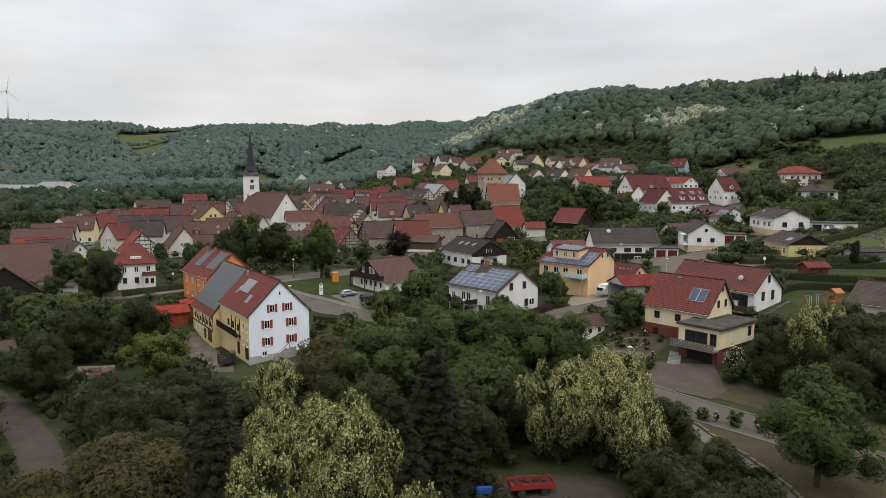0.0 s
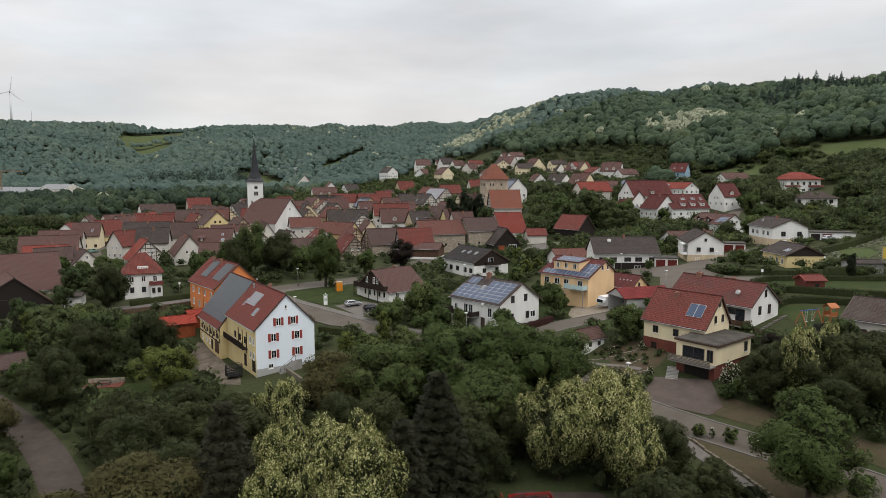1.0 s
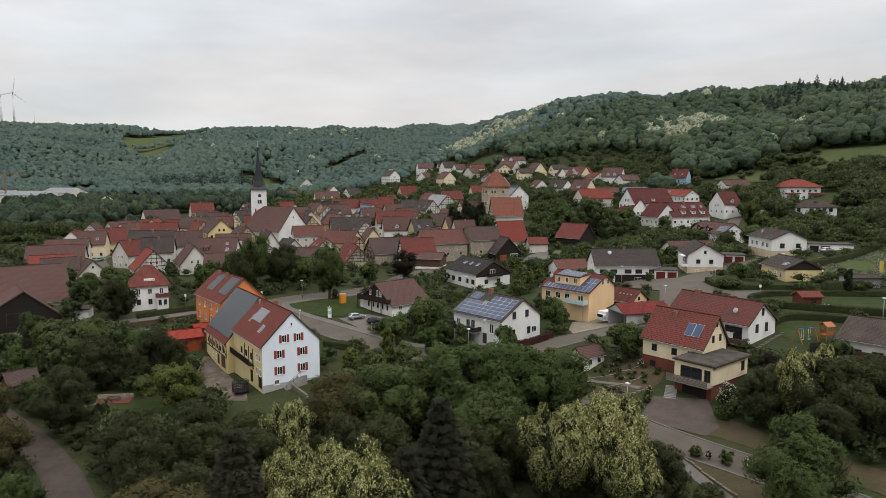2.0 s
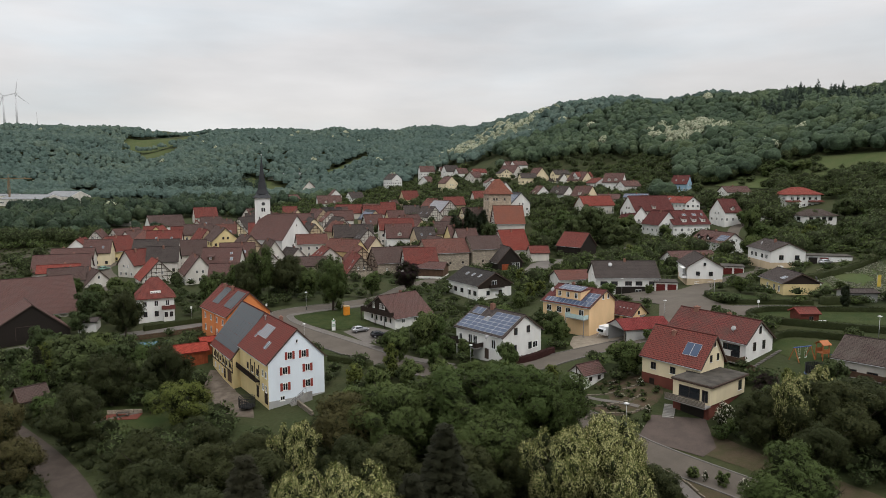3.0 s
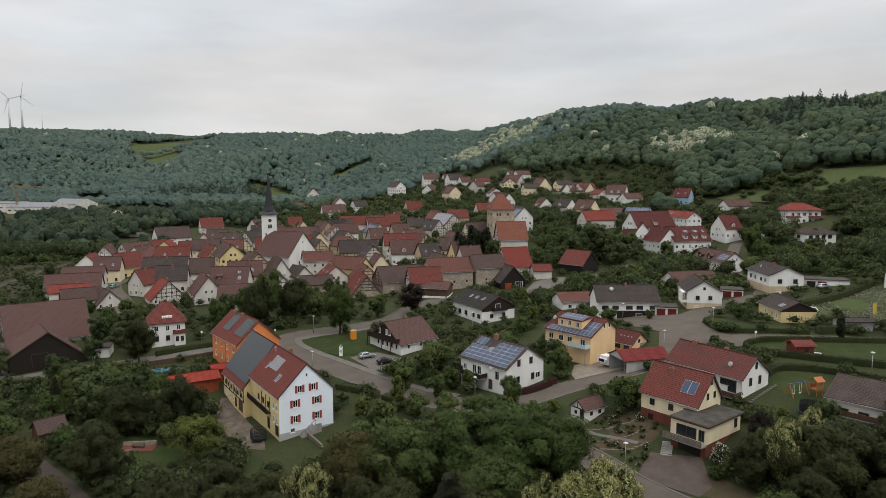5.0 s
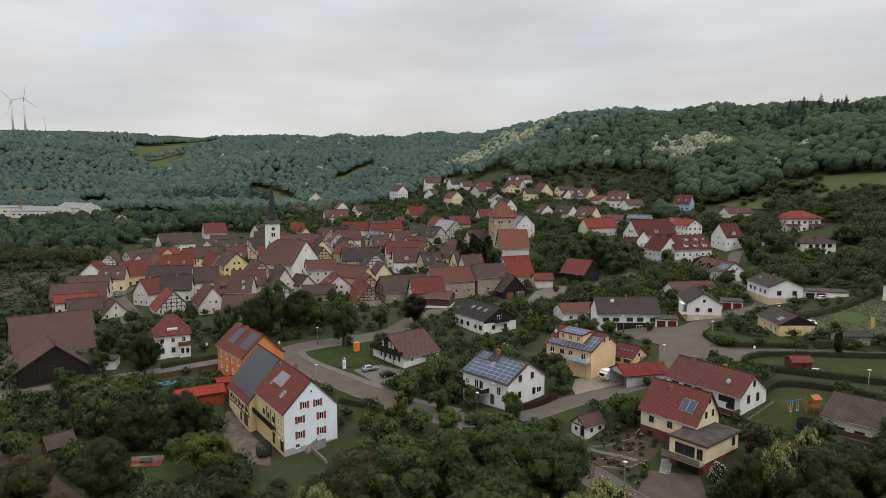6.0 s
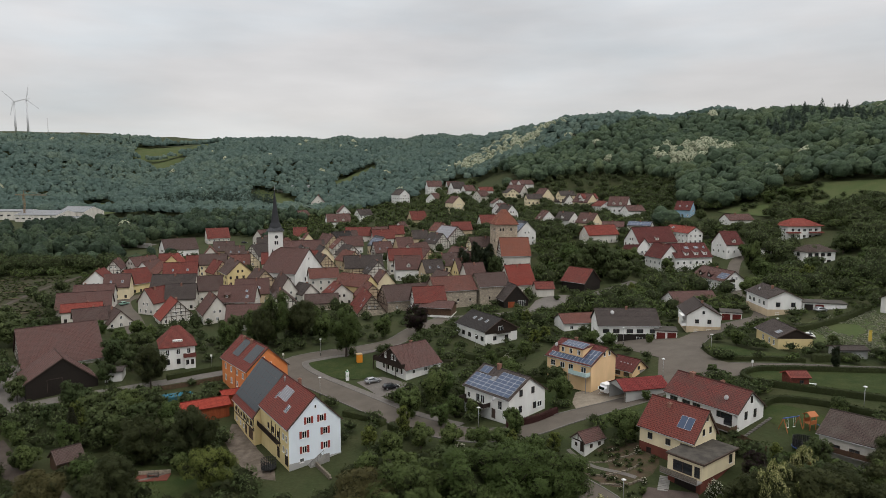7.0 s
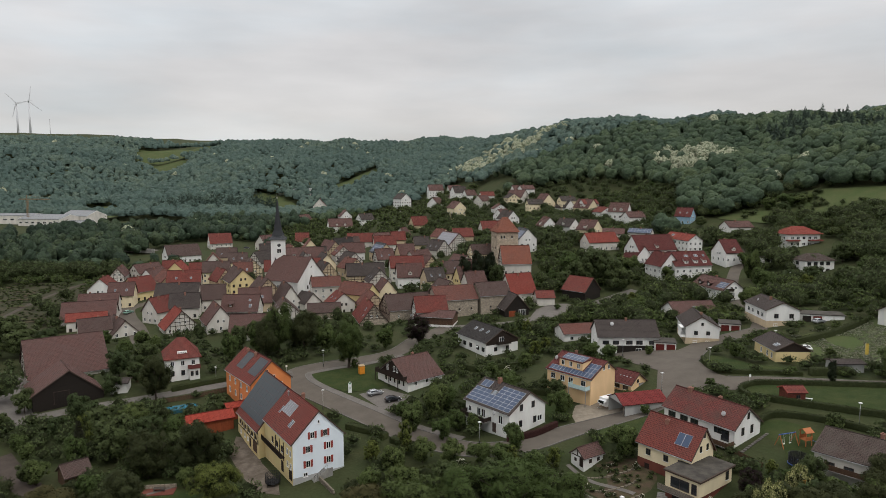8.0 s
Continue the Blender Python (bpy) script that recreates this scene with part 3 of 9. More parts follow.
class House:
    """A gabled house. Its own x runs along the ridge from the gable at (ax, ay), y to the left of that, z up from the ground."""

    def __init__(self, label, ax, ay, turn, length, hw, ridge, eave, wall=None, roof=None, hw2=None, eave2=None, over=0.5, gover=0.4, trim=None,
                 category="house", group="", name="house", floor=None, plinth=None, ridge_cap=True, gable=None, deep=3.0, gutters=True, boards=True):
        wall, roof, trim = wall or WHITE, roof or R_BROWN, trim or TRIMB
        cx, cy = ax + math.cos(radians(turn)) * length / 2, ay + math.sin(radians(turn)) * length / 2
        self.base = ground_z(cx, cy) if floor is None else floor
        self.at = pose(ax, ay, self.base, 0, 0, turn)
        self.length, self.over, self.gover = length, over, gover
        self.hw = {1: hw, -1: hw2 or hw}
        self.ridge = ridge - self.base
        self.eave = {1: eave - self.base, -1: (eave2 if eave2 is not None else eave) - self.base}
        self.ob = thing(name, self.at, label, category, group)
        x0, x1 = gover, length - gover
        L, R = self.hw[1] - over, self.hw[-1] - over
        zl, zr = self.roof_z(1, L) - 0.2, self.roof_z(-1, R) - 0.2
        self.L, self.R = L, R
        bm = bmesh.new()
        prof = [(-R, -deep), (L, -deep), (L, zl), (0, self.ridge - 0.22), (-R, zr)]
        a = [bm.verts.new((x0, y, z)) for y, z in prof]
        b = [bm.verts.new((x1, y, z)) for y, z in prof]
        bm.faces.new(a)
        bm.faces.new(b[::-1])
        for i in range(5):
            j = (i + 1) % 5
            bm.faces.new((a[j], a[i], b[i], b[j]))
        part("wall", bm, wall, self.ob)
        for s in (1, -1):
            part("roof_slope", quad_roof(0, length, self.ridge, self.hw[s], self.eave[s], s), roof, self.ob)
        if ridge_cap:
            bm = bmesh.new()
            tube(bm, (0, 0, self.ridge - 0.02), (length, 0, self.ridge - 0.02), 0.13, 0.13, 6)
            part("ridge_cap", bm, roof, self.ob)
        for x in (0.03, length - 0.03) if boards else ():
            for s in (1, -1):
                bm = bmesh.new()
                bar(bm, (x, 0, self.ridge - 0.14), (x, s * self.hw[s], self.eave[s] - 0.14), 0.07, 0.26)
                part("bargeboard", bm, trim, self.ob)
        for s in (1, -1) if gutters else ():
            bm = bmesh.new()
            tube(bm, (0, s * (self.hw[s] + 0.06), self.eave[s] - 0.16), (length, s * (self.hw[s] + 0.06), self.eave[s] - 0.16), 0.075, 0.075, 6)
            part("gutter", bm, METAL, self.ob)
        if plinth:
            mat, top = plinth
            bm = bmesh.new()
            box(bm, x0 - 0.03, x1 + 0.03, -R - 0.03, L + 0.03, -deep, top)
            part("plinth", bm, mat, self.ob)
        if gable:
            mat, low = gable          # boarding of the gables above that height
            for x, d in ((x0, -0.06), (x1, 0.06)):
                bm = bmesh.new()
                pr = [(-self.width_at(-1, low), low), (self.width_at(1, low), low), (0, self.ridge - 0.3)]
                if low < zl:
                    pr = [(-R, low), (L, low), (L, zl), (0, self.ridge - 0.3), (-R, zr)]
                p = [bm.verts.new((x, y, z)) for y, z in pr]
                q = [bm.verts.new((x + d, y, z)) for y, z in pr]
                bm.faces.new(p)
                bm.faces.new(q[::-1])
                for i in range(len(p)):
                    j = (i + 1) % len(p)
                    bm.faces.new((p[j], p[i], q[i], q[j]))
                bmesh.ops.recalc_face_normals(bm, faces=bm.faces)
                part("gable_boarding", bm, mat, self.ob)

    def roof_z(self, s, y):
        return self.ridge - (self.ridge - self.eave[s]) * y / self.hw[s]

    def width_at(self, s, z):
        """Half the width of the gable at that height."""
        return min((self.ridge - z - 0.3) / (self.ridge - self.eave[s]) * self.hw[s], self.L if s > 0 else self.R)

    def face(self, side, u, z, out=0.0):
        """The pose on a wall: side A, B (gables; u is the house's y) or L, R (long sides; u is the house's x)."""
        g = self.gover
        return {"A": pose(g - out, u, z, 0, 0, -90), "B": pose(self.length - g + out, u, z, 0, 0, 90),
                "L": pose(u, self.L + out, z, 0, 0, 180), "R": pose(u, -self.R - out, z, 0, 0, 0)}[side]

    def windows(self, side, us, z, w=1.0, h=1.25, out=0.0, **more):
        for u in us:
            window(self.ob, self.face(side, u, z, out), w, h, **more)
        return self

    def door(self, side, u, z0=0.0, w=1.0, h=2.1, mat=None, out=0.0, name="door"):
        bm = bmesh.new()
        box(bm, -w / 2 - 0.08, w / 2 + 0.08, -0.05, 0.02, z0, z0 + h + 0.08)
        d = part(name, bm, TRIMB, self.ob, "", self.face(side, u, 0, out))
        bm = bmesh.new()
        box(bm, -w / 2, w / 2, -0.08, -0.05, z0 + 0.02, z0 + h)
        part("leaf", bm, mat or TRIMB, d)
        return self

    def slope(self, s, x, up):
        """The pose on a roof slope: x along the ridge, up: metres up from the eave. Its y runs up the slope and its z out of it."""
        ang = math.atan2(self.ridge - self.eave[s], self.hw[s])
        y = s * (self.hw[s] - up * math.cos(ang))
        z = self.eave[s] + up * math.sin(ang)
        return pose(x, y, z) @ (pose(0, 0, 0, 0, 0, 180) if s > 0 else Matrix.Identity(4)) @ pose(0, 0, 0, math.degrees(ang), 0, 0)

    def solar(self, s, x0, up0, cols, rows, w=1.0, h=1.65, cells=None, gap=0.03, skip=()):
        me = solar_mesh(w, h, cells or SOLAR)
        sg = -1 if s > 0 else 1
        for i in range(cols):
            for j in range(rows):
                if (i, j) not in skip:
                    fit_part("solar_panel", me, cells or SOLAR, self.ob, "", self.slope(s, x0 + (i + 0.5) * (w + gap), up0 + (j + 0.5) * (h + gap)))
        return self

    def skylights(self, s, xs, up, w=0.8, h=1.2):
        for x in xs:
            k = ("sky", w, h)
            if k not in MESHES:
                bm = bmesh.new()
                box(bm, -w / 2, w / 2, -h / 2, h / 2, -0.05, 0.10, 0)
                me = bpy.data.meshes.new("roof_window")
                bm.to_mesh(me)
                bm.free()
                bm = bmesh.new()
                box(bm, -w / 2 + 0.07, w / 2 - 0.07, -h / 2 + 0.07, h / 2 - 0.07, 0.07, 0.112)
                pm = bpy.data.meshes.new("pane")
                bm.to_mesh(pm)
                bm.free()
                MESHES[k] = me, pm
            me, pm = MESHES[k]
            o = fit_part("roof_window", me, SOLARRIM, self.ob, "", self.slope(s, x, up))
            fit_part("pane", pm, SKYGLASS, o)
        return self

    def chimney(self, x, y=0.0, high=1.0, w=0.6, mat=None):
        s = 1 if y >= 0 else -1
        z = self.roof_z(s, abs(y))
        bm = bmesh.new()
        box(bm, x - w / 2, x + w / 2, y - w / 2, y + w / 2, z - 0.6, z + high)
        box(bm, x - w / 2 - 0.08, x + w / 2 + 0.08, y - w / 2 - 0.08, y + w / 2 + 0.08, z + high, z + high + 0.1)
        box(bm, x - 0.16, x + 0.16, y - 0.16, y + 0.16, z + high + 0.1, z + high + 0.28)
        part("chimney", bm, mat or COPPER, self.ob)
        return self

    def dish(self, s, x, up, r=0.42):
        bm = bmesh.new()
        c = bmesh.ops.create_uvsphere(bm, u_segments=14, v_segments=6, radius=r)
        bmesh.ops.scale(bm, verts=bm.verts, vec=(1, 1, 0.22))
        m = self.slope(s, x, up)
        p = m.translation
        o = part("satellite_dish", bm, METAL, self.ob, "", Matrix.Translation((p.x, p.y, p.z + 0.75)) @ pose(0, 0, 0, 65, 0, 0 if s < 0 else 180))
        bm = bmesh.new()
        tube(bm, (p.x, p.y + 0.03 * s, p.z - 0.1), (p.x, p.y + 0.03 * s, p.z + 0.7), 0.03, 0.03, 6)
        part("dish_mast", bm, METAL, self.ob)
        return self

    def dormer(self, s, x, w=2.0, h=1.5, up=1.2, roof=None, wall=None, wins=1, gabled=False):
        """A dormer on the slope s, whose front stands up metres up from the eave."""
        y = s * (self.hw[s] - up * math.cos(math.atan2(self.ridge - self.eave[s], self.hw[s])))
        z = self.roof_z(s, abs(y))
        run = min(abs(y) * 0.95, h / (self.ridge - self.eave[s]) * self.hw[s] * (1.0 if gabled else 1.6))
        back = y - s * run
        zb = self.roof_z(s, abs(back)) + 0.02
        bm = bmesh.new()
        zt = z + h
        if gabled:
            prof = [(x - w / 2, z - 0.3), (x + w / 2, z - 0.3), (x + w / 2, zt - 0.1), (x, zt + w * 0.35), (x - w / 2, zt - 0.1)]
            deep = [(p[0], back - s * w * 0.5, p[1]) for p in prof]
        else:
            prof = [(x - w / 2, z - 0.3), (x + w / 2, z - 0.3), (x + w / 2, zt), (x - w / 2, zt)]
            deep = [(prof[0][0], back, prof[0][1]), (prof[1][0], back, prof[1][1]), (prof[2][0], back, max(zb, zt + 0.05)), (prof[3][0], back, max(zb, zt + 0.05))]
        a = [bm.verts.new((px, y, pz)) for px, pz in prof]
        b = [bm.verts.new(p) for p in deep]
        bm.faces.new(a)
        bm.faces.new(b[::-1])
        for i in range(len(a)):
            j = (i + 1) % len(a)
            bm.faces.new((a[j], a[i], b[i], b[j]))
        bmesh.ops.recalc_face_normals(bm, faces=bm.faces)
        d = part("dormer", bm, wall or TRIMW, self.ob)
        bm = bmesh.new()
        uv = bm.loops.layers.uv.new("UVMap")
        if gabled:
            for q in (-1, 1):
                e = (x + q * (w / 2 + 0.2), zt - 0.25)
                t = (x, zt + w * 0.35 + 0.12)
                vs = [bm.verts.new(p) for p in ((e[0], y + s * 0.25, e[1]), (t[0], y + s * 0.25, t[1]), (t[0], back - s * w * 0.6, t[1]), (e[0], back, e[1]))]
                lo = [bm.verts.new(v.co - Vector((0, 0, 0.12))) for v in vs]
                bm.faces.new(vs)
                bm.faces.new(lo[::-1])
                for i in range(4):
                    bm.faces.new((vs[(i + 1) % 4], vs[i], lo[i], lo[(i + 1) % 4]))
        else:
            zb2 = max(zb, zt + 0.05)
            vs = [bm.verts.new(p) for p in ((x - w / 2 - 0.2, y + s * 0.3, zt + 0.02), (x + w / 2 + 0.2, y + s * 0.3, zt + 0.02), (x + w / 2 + 0.2, back - s * 0.2, zb2 + 0.12), (x - w / 2 - 0.2, back - s * 0.2, zb2 + 0.12))]
            lo = [bm.verts.new(v.co - Vector((0, 0, 0.12))) for v in vs]
            bm.faces.new(vs)
            bm.faces.new(lo[::-1])
            for i in range(4):
                bm.faces.new((vs[(i + 1) % 4], vs[i], lo[i], lo[(i + 1) % 4]))
        bmesh.ops.recalc_face_normals(bm, faces=bm.faces)
        for f in bm.faces:
            for lp in f.loops:
                lp[uv].uv = (lp.vert.co.x, lp.vert.co.y)
        part("dormer_roof", bm, roof or R_BROWN, d)
        for k in range(wins):
            u = x + (k - (wins - 1) / 2) * (w / wins)
            window(d, pose(u, y + s * 0.02, z + h * 0.5, 0, 0, 0 if s < 0 else 180), min(0.9, w / wins * 0.75), h * 0.62, sill=False)
        return self

    def timbering(self, side, low, step=1.5, storey=2.6, mat=None):
        """Half-timbering on a wall, as one frame of beams."""
        bm = bmesh.new()
        mat = mat or BEAM
        gable = side in "AB"
        top = self.ridge - 0.4 if gable else self.roof_z(1 if side == "L" else -1, self.L if side == "L" else self.R) - 0.3
        lo_u, hi_u = (-self.R, self.L) if gable else (self.gover, self.length - self.gover)

        def clip(u):
            if not gable:
                return top
            s = 1 if u >= 0 else -1
            return min(top, self.roof_z(s, abs(u)) - 0.35)

        z = low
        while z < top - 0.3:
            us = [lo_u + (hi_u - lo_u) * k / 60 for k in range(61)]
            ok = [u for u in us if clip(u) >= z + 0.1]
            if len(ok) > 2:
                bar(bm, (ok[0], -0.03, z), (ok[-1], -0.03, z), 0.08, 0.2)
            z += storey / 2 if gable and z > self.eave[1] else storey
        n = max(2, int((hi_u - lo_u) / step))
        for k in range(n + 1):
            u = lo_u + (hi_u - lo_u) * k / n
            u = min(max(u, lo_u + 0.1), hi_u - 0.1)
            t = clip(u)
            if t > low + 0.4:
                bar(bm, (u, -0.03, low), (u, -0.03, t), 0.18, 0.08, (0, 1, 0))
        for k in range(n):
            u0, u1 = lo_u + (hi_u - lo_u) * k / n, lo_u + (hi_u - lo_u) * (k + 1) / n
            if k % 2 == 0 and min(clip(u0), clip(u1)) > low + storey - 0.2:
                bar(bm, (u0 + 0.1, -0.03, low + 0.1), (u1 - 0.1, -0.03, low + storey - 0.1), 0.08, 0.15)
        m = self.face(side, 0, 0)
        # the beams' x must run as the wall's own coordinate does
        flip = {"A": pose(self.gover, 0, 0, 0, 0, 0), "B": pose(self.length - self.gover, 0, 0), "L": pose(0, self.L, 0), "R": pose(0, -self.R, 0)}[side]
        turn = {"A": Matrix(((0, 1, 0, 0), (1, 0, 0, 0), (0, 0, 1, 0), (0, 0, 0, 1))), "B": Matrix(((0, -1, 0, 0), (1, 0, 0, 0), (0, 0, 1, 0), (0, 0, 0, 1))),
                "L": Matrix(((1, 0, 0, 0), (0, -1, 0, 0), (0, 0, 1, 0), (0, 0, 0, 1))), "R": Matrix.Identity(4)}[side]
        for v in bm.verts:
            v.co = turn @ v.co
        bmesh.ops.recalc_face_normals(bm, faces=bm.faces)
        part("timber_frame", bm, mat, self.ob, "", flip)
        return self

    def balcony(self, side, u, z, w=3.0, d=1.3, rail=None, high=1.0):
        bm = bmesh.new()
        box(bm, -w / 2, w / 2, -d, 0, -0.15, 0)
        b = part("balcony", bm, CONCRETE, self.ob, "", self.face(side, u, z))
        for x0, x1, y0, y1 in ((-w / 2, w / 2, -d, -d + 0.06), (-w / 2, -w / 2 + 0.06, -d + 0.06, 0), (w / 2 - 0.06, w / 2, -d + 0.06, 0)):
            bm = bmesh.new()
            box(bm, x0, x1, y0, y1, 0.06, high)
            part("railing", bm, rail or WOODBROWN, b)
        return self


SKYGLASS = plain("roof_window_glass", (0.10, 0.12, 0.14), 0.08, 0.0, 0.9)
# ---------------------------------------------------------------- ground, roads and yards
def mesh_of(name, verts, faces, material):
    me = bpy.data.meshes.new(name)
    me.from_pydata([tuple(v) for v in verts], [], faces)
    me.materials.append(material)
    return me


def axis(near_lo, near_hi, step, lo, hi, mid_lo, mid_hi, mid):
    """Lines of the ground's net: close in the village, wider on the hills, wide towards the horizon."""
    a = list(np.arange(near_lo, near_hi + 0.1, step))
    s, x = step, near_hi
    while x < hi:
        s = min(s * 1.22, mid) if x < mid_hi else s * 1.3
        x += s
        a.append(x)
    s, x = step, near_lo
    while x > lo:
        s = min(s * 1.22, mid) if x > mid_lo else s * 1.3
        x -= s
        a.insert(0, x)
    return np.array(a)


gx, gy = axis(-260, 260, 4, -3500, 3500, -1000, 600, 14), axis(20, 420, 4, -900, 4300, 0, 1350, 12)
GX, GY = np.meshgrid(gx, gy)
GZ = heights(GX.ravel(), GY.ravel())
nx = len(gx)
faces = [(j * nx + i, j * nx + i + 1, (j + 1) * nx + i + 1, (j + 1) * nx + i) for j in range(len(gy) - 1) for i in range(nx - 1)]
me = mesh_of("ground", np.column_stack([GX.ravel(), GY.ravel(), GZ]), faces, GROUND)
for p in me.polygons:
    p.use_smooth = True
tagged(new("ground", me), "rough grass and soil of the valley and its hills", "ground", kind="structure")


def curve_points(pts, step=1.5):
    """A smooth line through the points of the plan."""
    p = [Vector((*q, 0)) for q in pts]
    p = [2 * p[0] - p[1], *p, 2 * p[-1] - p[-2]]
    out = []
    for i in range(1, len(p) - 2):
        n = max(2, int((p[i + 1] - p[i]).length / step))
        for k in range(n):
            t = k / n
            out.append(0.5 * ((2 * p[i]) + (p[i + 1] - p[i - 1]) * t + (2 * p[i - 1] - 5 * p[i] + 4 * p[i + 1] - p[i + 2]) * t * t + (3 * p[i] - p[i - 1] - 3 * p[i + 1] + p[i + 2]) * t**3))
    out.append(p[-2])
    return out


def ribbon(name, pts, lo, hi, lift, material, thick=0.0):
    """A strip between two offsets to the right of a line, laid on the ground."""
    c = curve_points(pts)
    n = len(c)
    cols = max(2, int(abs(hi - lo) / 1.5) + 1)
    V, F = [], []
    for i in range(n):
        t = (c[min(i + 1, n - 1)] - c[max(i - 1, 0)]).normalized()
        s = Vector((t.y, -t.x, 0))
        for k in range(cols):
            q = c[i] + s * (lo + (hi - lo) * k / (cols - 1))
            V.append((q.x, q.y, 0))
    V = np.array(V)
    V[:, 2] = heights(V[:, 0], V[:, 1]) + lift
    spans = [i for i in range(n - 1) if not thick or not any(within(*V[i * cols][:2], o) or within(*V[i * cols + cols][:2], o) for o in (JUNCTION_A, JUNCTION_B))]
    for i in spans:
        for k in range(cols - 1):
            a = i * cols + k
            F.append((a, a + 1, a + cols + 1, a + cols)[::-1])
    if thick:
        m = len(V)
        W = V.copy()
        W[:, 2] -= thick
        V = np.vstack([V, W])
        for i in spans:
            a, b = i * cols, i * cols + cols - 1
            F.append((a, a + cols, a + cols + m, a + m)[::-1])
            F.append((b, b + cols, b + cols + m, b + m))
    return mesh_of(name, V, F, material)


ROADS, PATCHES = [], []
JUNCTION_A = [(44.7, 138.2), (50.8, 140), (58, 138.6), (64.0, 137.2), (68.8, 141.4), (64.2, 148.6), (63.2, 158), (52, 157), (48.6, 146.4)]
JUNCTION_B = [(63.6, 155), (64.3, 163), (68.6, 170.4), (77.9, 181.0), (74.9, 187), (63.4, 176), (52, 182), (46.7, 170.4), (52.1, 156.9)]


def within(x, y, outline):
    hit = False
    for i in range(len(outline)):
        (ax, ay), (bx, by) = outline[i], outline[(i + 1) % len(outline)]
        if (ay > y) != (by > y) and x < (bx - ax) * (y - ay) / (by - ay) + ax:
            hit = not hit
    return hit


def road(name, pts, width, material, label, kerb=True, lift=0.07):
    ob = tagged(new(name, ribbon(name, pts, -width / 2, width / 2, lift, material)), label, "road", kind="structure")
    ROADS.append((np.array([p[:2] for p in curve_points(pts, 2.0)]), width / 2))
    if kerb:
        for s in (-1, 1):
            lo, hi = (-width / 2 - 0.2, -width / 2) if s < 0 else (width / 2, width / 2 + 0.2)
            tagged(new("kerb", ribbon("kerb", pts, lo, hi, lift + 0.11, KERB, 0.4)), "grey concrete kerb along the road", "kerb", kind="structure")
    return ob


def patch(name, outline, material, label, category, lift=0.05, rings=10, per=6, kind="structure"):
    """A level patch on the ground inside an outline of the plan."""
    PATCHES.append((np.array(outline, float), name))
    pts = []
    soft = 1.0 if name in ("lawn", "garden", "bank") else 0.0
    for i, a in enumerate(outline):
        b = outline[(i + 1) % len(outline)]
        if soft:
            o, c = Vector(outline[i - 1]), Vector(outline[(i + 2) % len(outline)])
            va, vb = Vector(a), Vector(b)
            for k in range(per):
                t = k / per
                q = 0.5 * (2 * va + (vb - o) * t + (2 * o - 5 * va + 4 * vb - c) * t * t + (3 * va - o - 3 * vb + c) * t**3)
                pts.append((q.x + 0.25 * noise.noise((q.x * 0.6, q.y * 0.6, 1.3)), q.y + 0.25 * noise.noise((q.x * 0.6, q.y * 0.6, 8.1))))
            continue
        pts += [(a[0] + (b[0] - a[0]) * k / per, a[1] + (b[1] - a[1]) * k / per) for k in range(per)]
    c = np.mean(pts, axis=0)
    V = [(*c, 0)]
    n = len(pts)
    for r in range(1, rings + 1):
        V += [(c[0] + (x - c[0]) * r / rings, c[1] + (y - c[1]) * r / rings, 0) for x, y in pts]
    V = np.array(V)
    V[:, 2] = heights(V[:, 0], V[:, 1]) + lift
    F = [(0, 1 + k, 1 + (k + 1) % n) for k in range(n)]
    for r in range(rings - 1):
        a = 1 + r * n
        F += [(a + k, a + n + k, a + n + (k + 1) % n, a + (k + 1) % n) for k in range(n)]
    me = mesh_of(name, V, F, material)
    bm = bmesh.new()
    bm.from_mesh(me)
    bmesh.ops.recalc_face_normals(bm, faces=bm.faces)
    if sum(f.normal.z for f in bm.faces) < 0:
        bmesh.ops.reverse_faces(bm, faces=bm.faces)
    bm.to_mesh(me)
    bm.free()
    return tagged(new(name, me), label, category, kind=kind)


road("road", [(-4, 222), (-13.6, 207.5), (-20.2, 192), (-30, 184.5), (-39.6, 180.5), (-47.5, 175), (-46.5, 168), (-40.5, 160.5), (-31.4, 152), (-21.4, 142.5), (-12.4, 133.4), (-2, 125), (5.3, 121.8), (13.7, 122), (22.9, 126.3), (33.7, 130.5), (43.8, 135), (50.3, 141.8), (55.0, 150.0), (61.5, 163), (71, 178), (80, 184), (92, 188)], 6.2, ASPHALT, "worn grey asphalt village road with kerbs")
tagged(new("pavement", ribbon("pavement", [(-20.2, 192), (-30, 184.5), (-39.6, 180.5), (-47.5, 175), (-46.5, 168), (-40.5, 160.5), (-31.4, 152), (-21.4, 142.5), (-12.4, 133.4), (-2, 125)], -5.0, -3.3, 0.17, PAVING, 0.3)), "grey paved pavement beside the village road", "pavement", kind="structure")
road("road", [(57, 148), (66.6, 143.6), (79.3, 142), (89.2, 140.7), (99.5, 138.8), (120, 136)], 4.6, ASPHALT, "narrow asphalt lane beside a hedge")
road("road", [(62, 161), (56, 166), (51, 174), (48, 181)], 6.5, ASPHALT, "asphalt side road at the junction", kerb=False, lift=0.085)
road("road", [(-49, 174.5), (-57.6, 171.1), (-66.0, 166.1), (-86.3, 155.5), (-101.2, 148.0), (-110.2, 140.5), (-122, 128)], 4.2, PAVING, "pale paved lane in front of the barn", kerb=False)
road("road", [(19, 104), (24.7, 95.2), (27.4, 90.6), (31.4, 85.7), (36.3, 79.9), (40.6, 74.5), (44.1, 69.4), (49, 62), (54, 52)], 5.0, ASPHALT, "asphalt residential road on the slope")
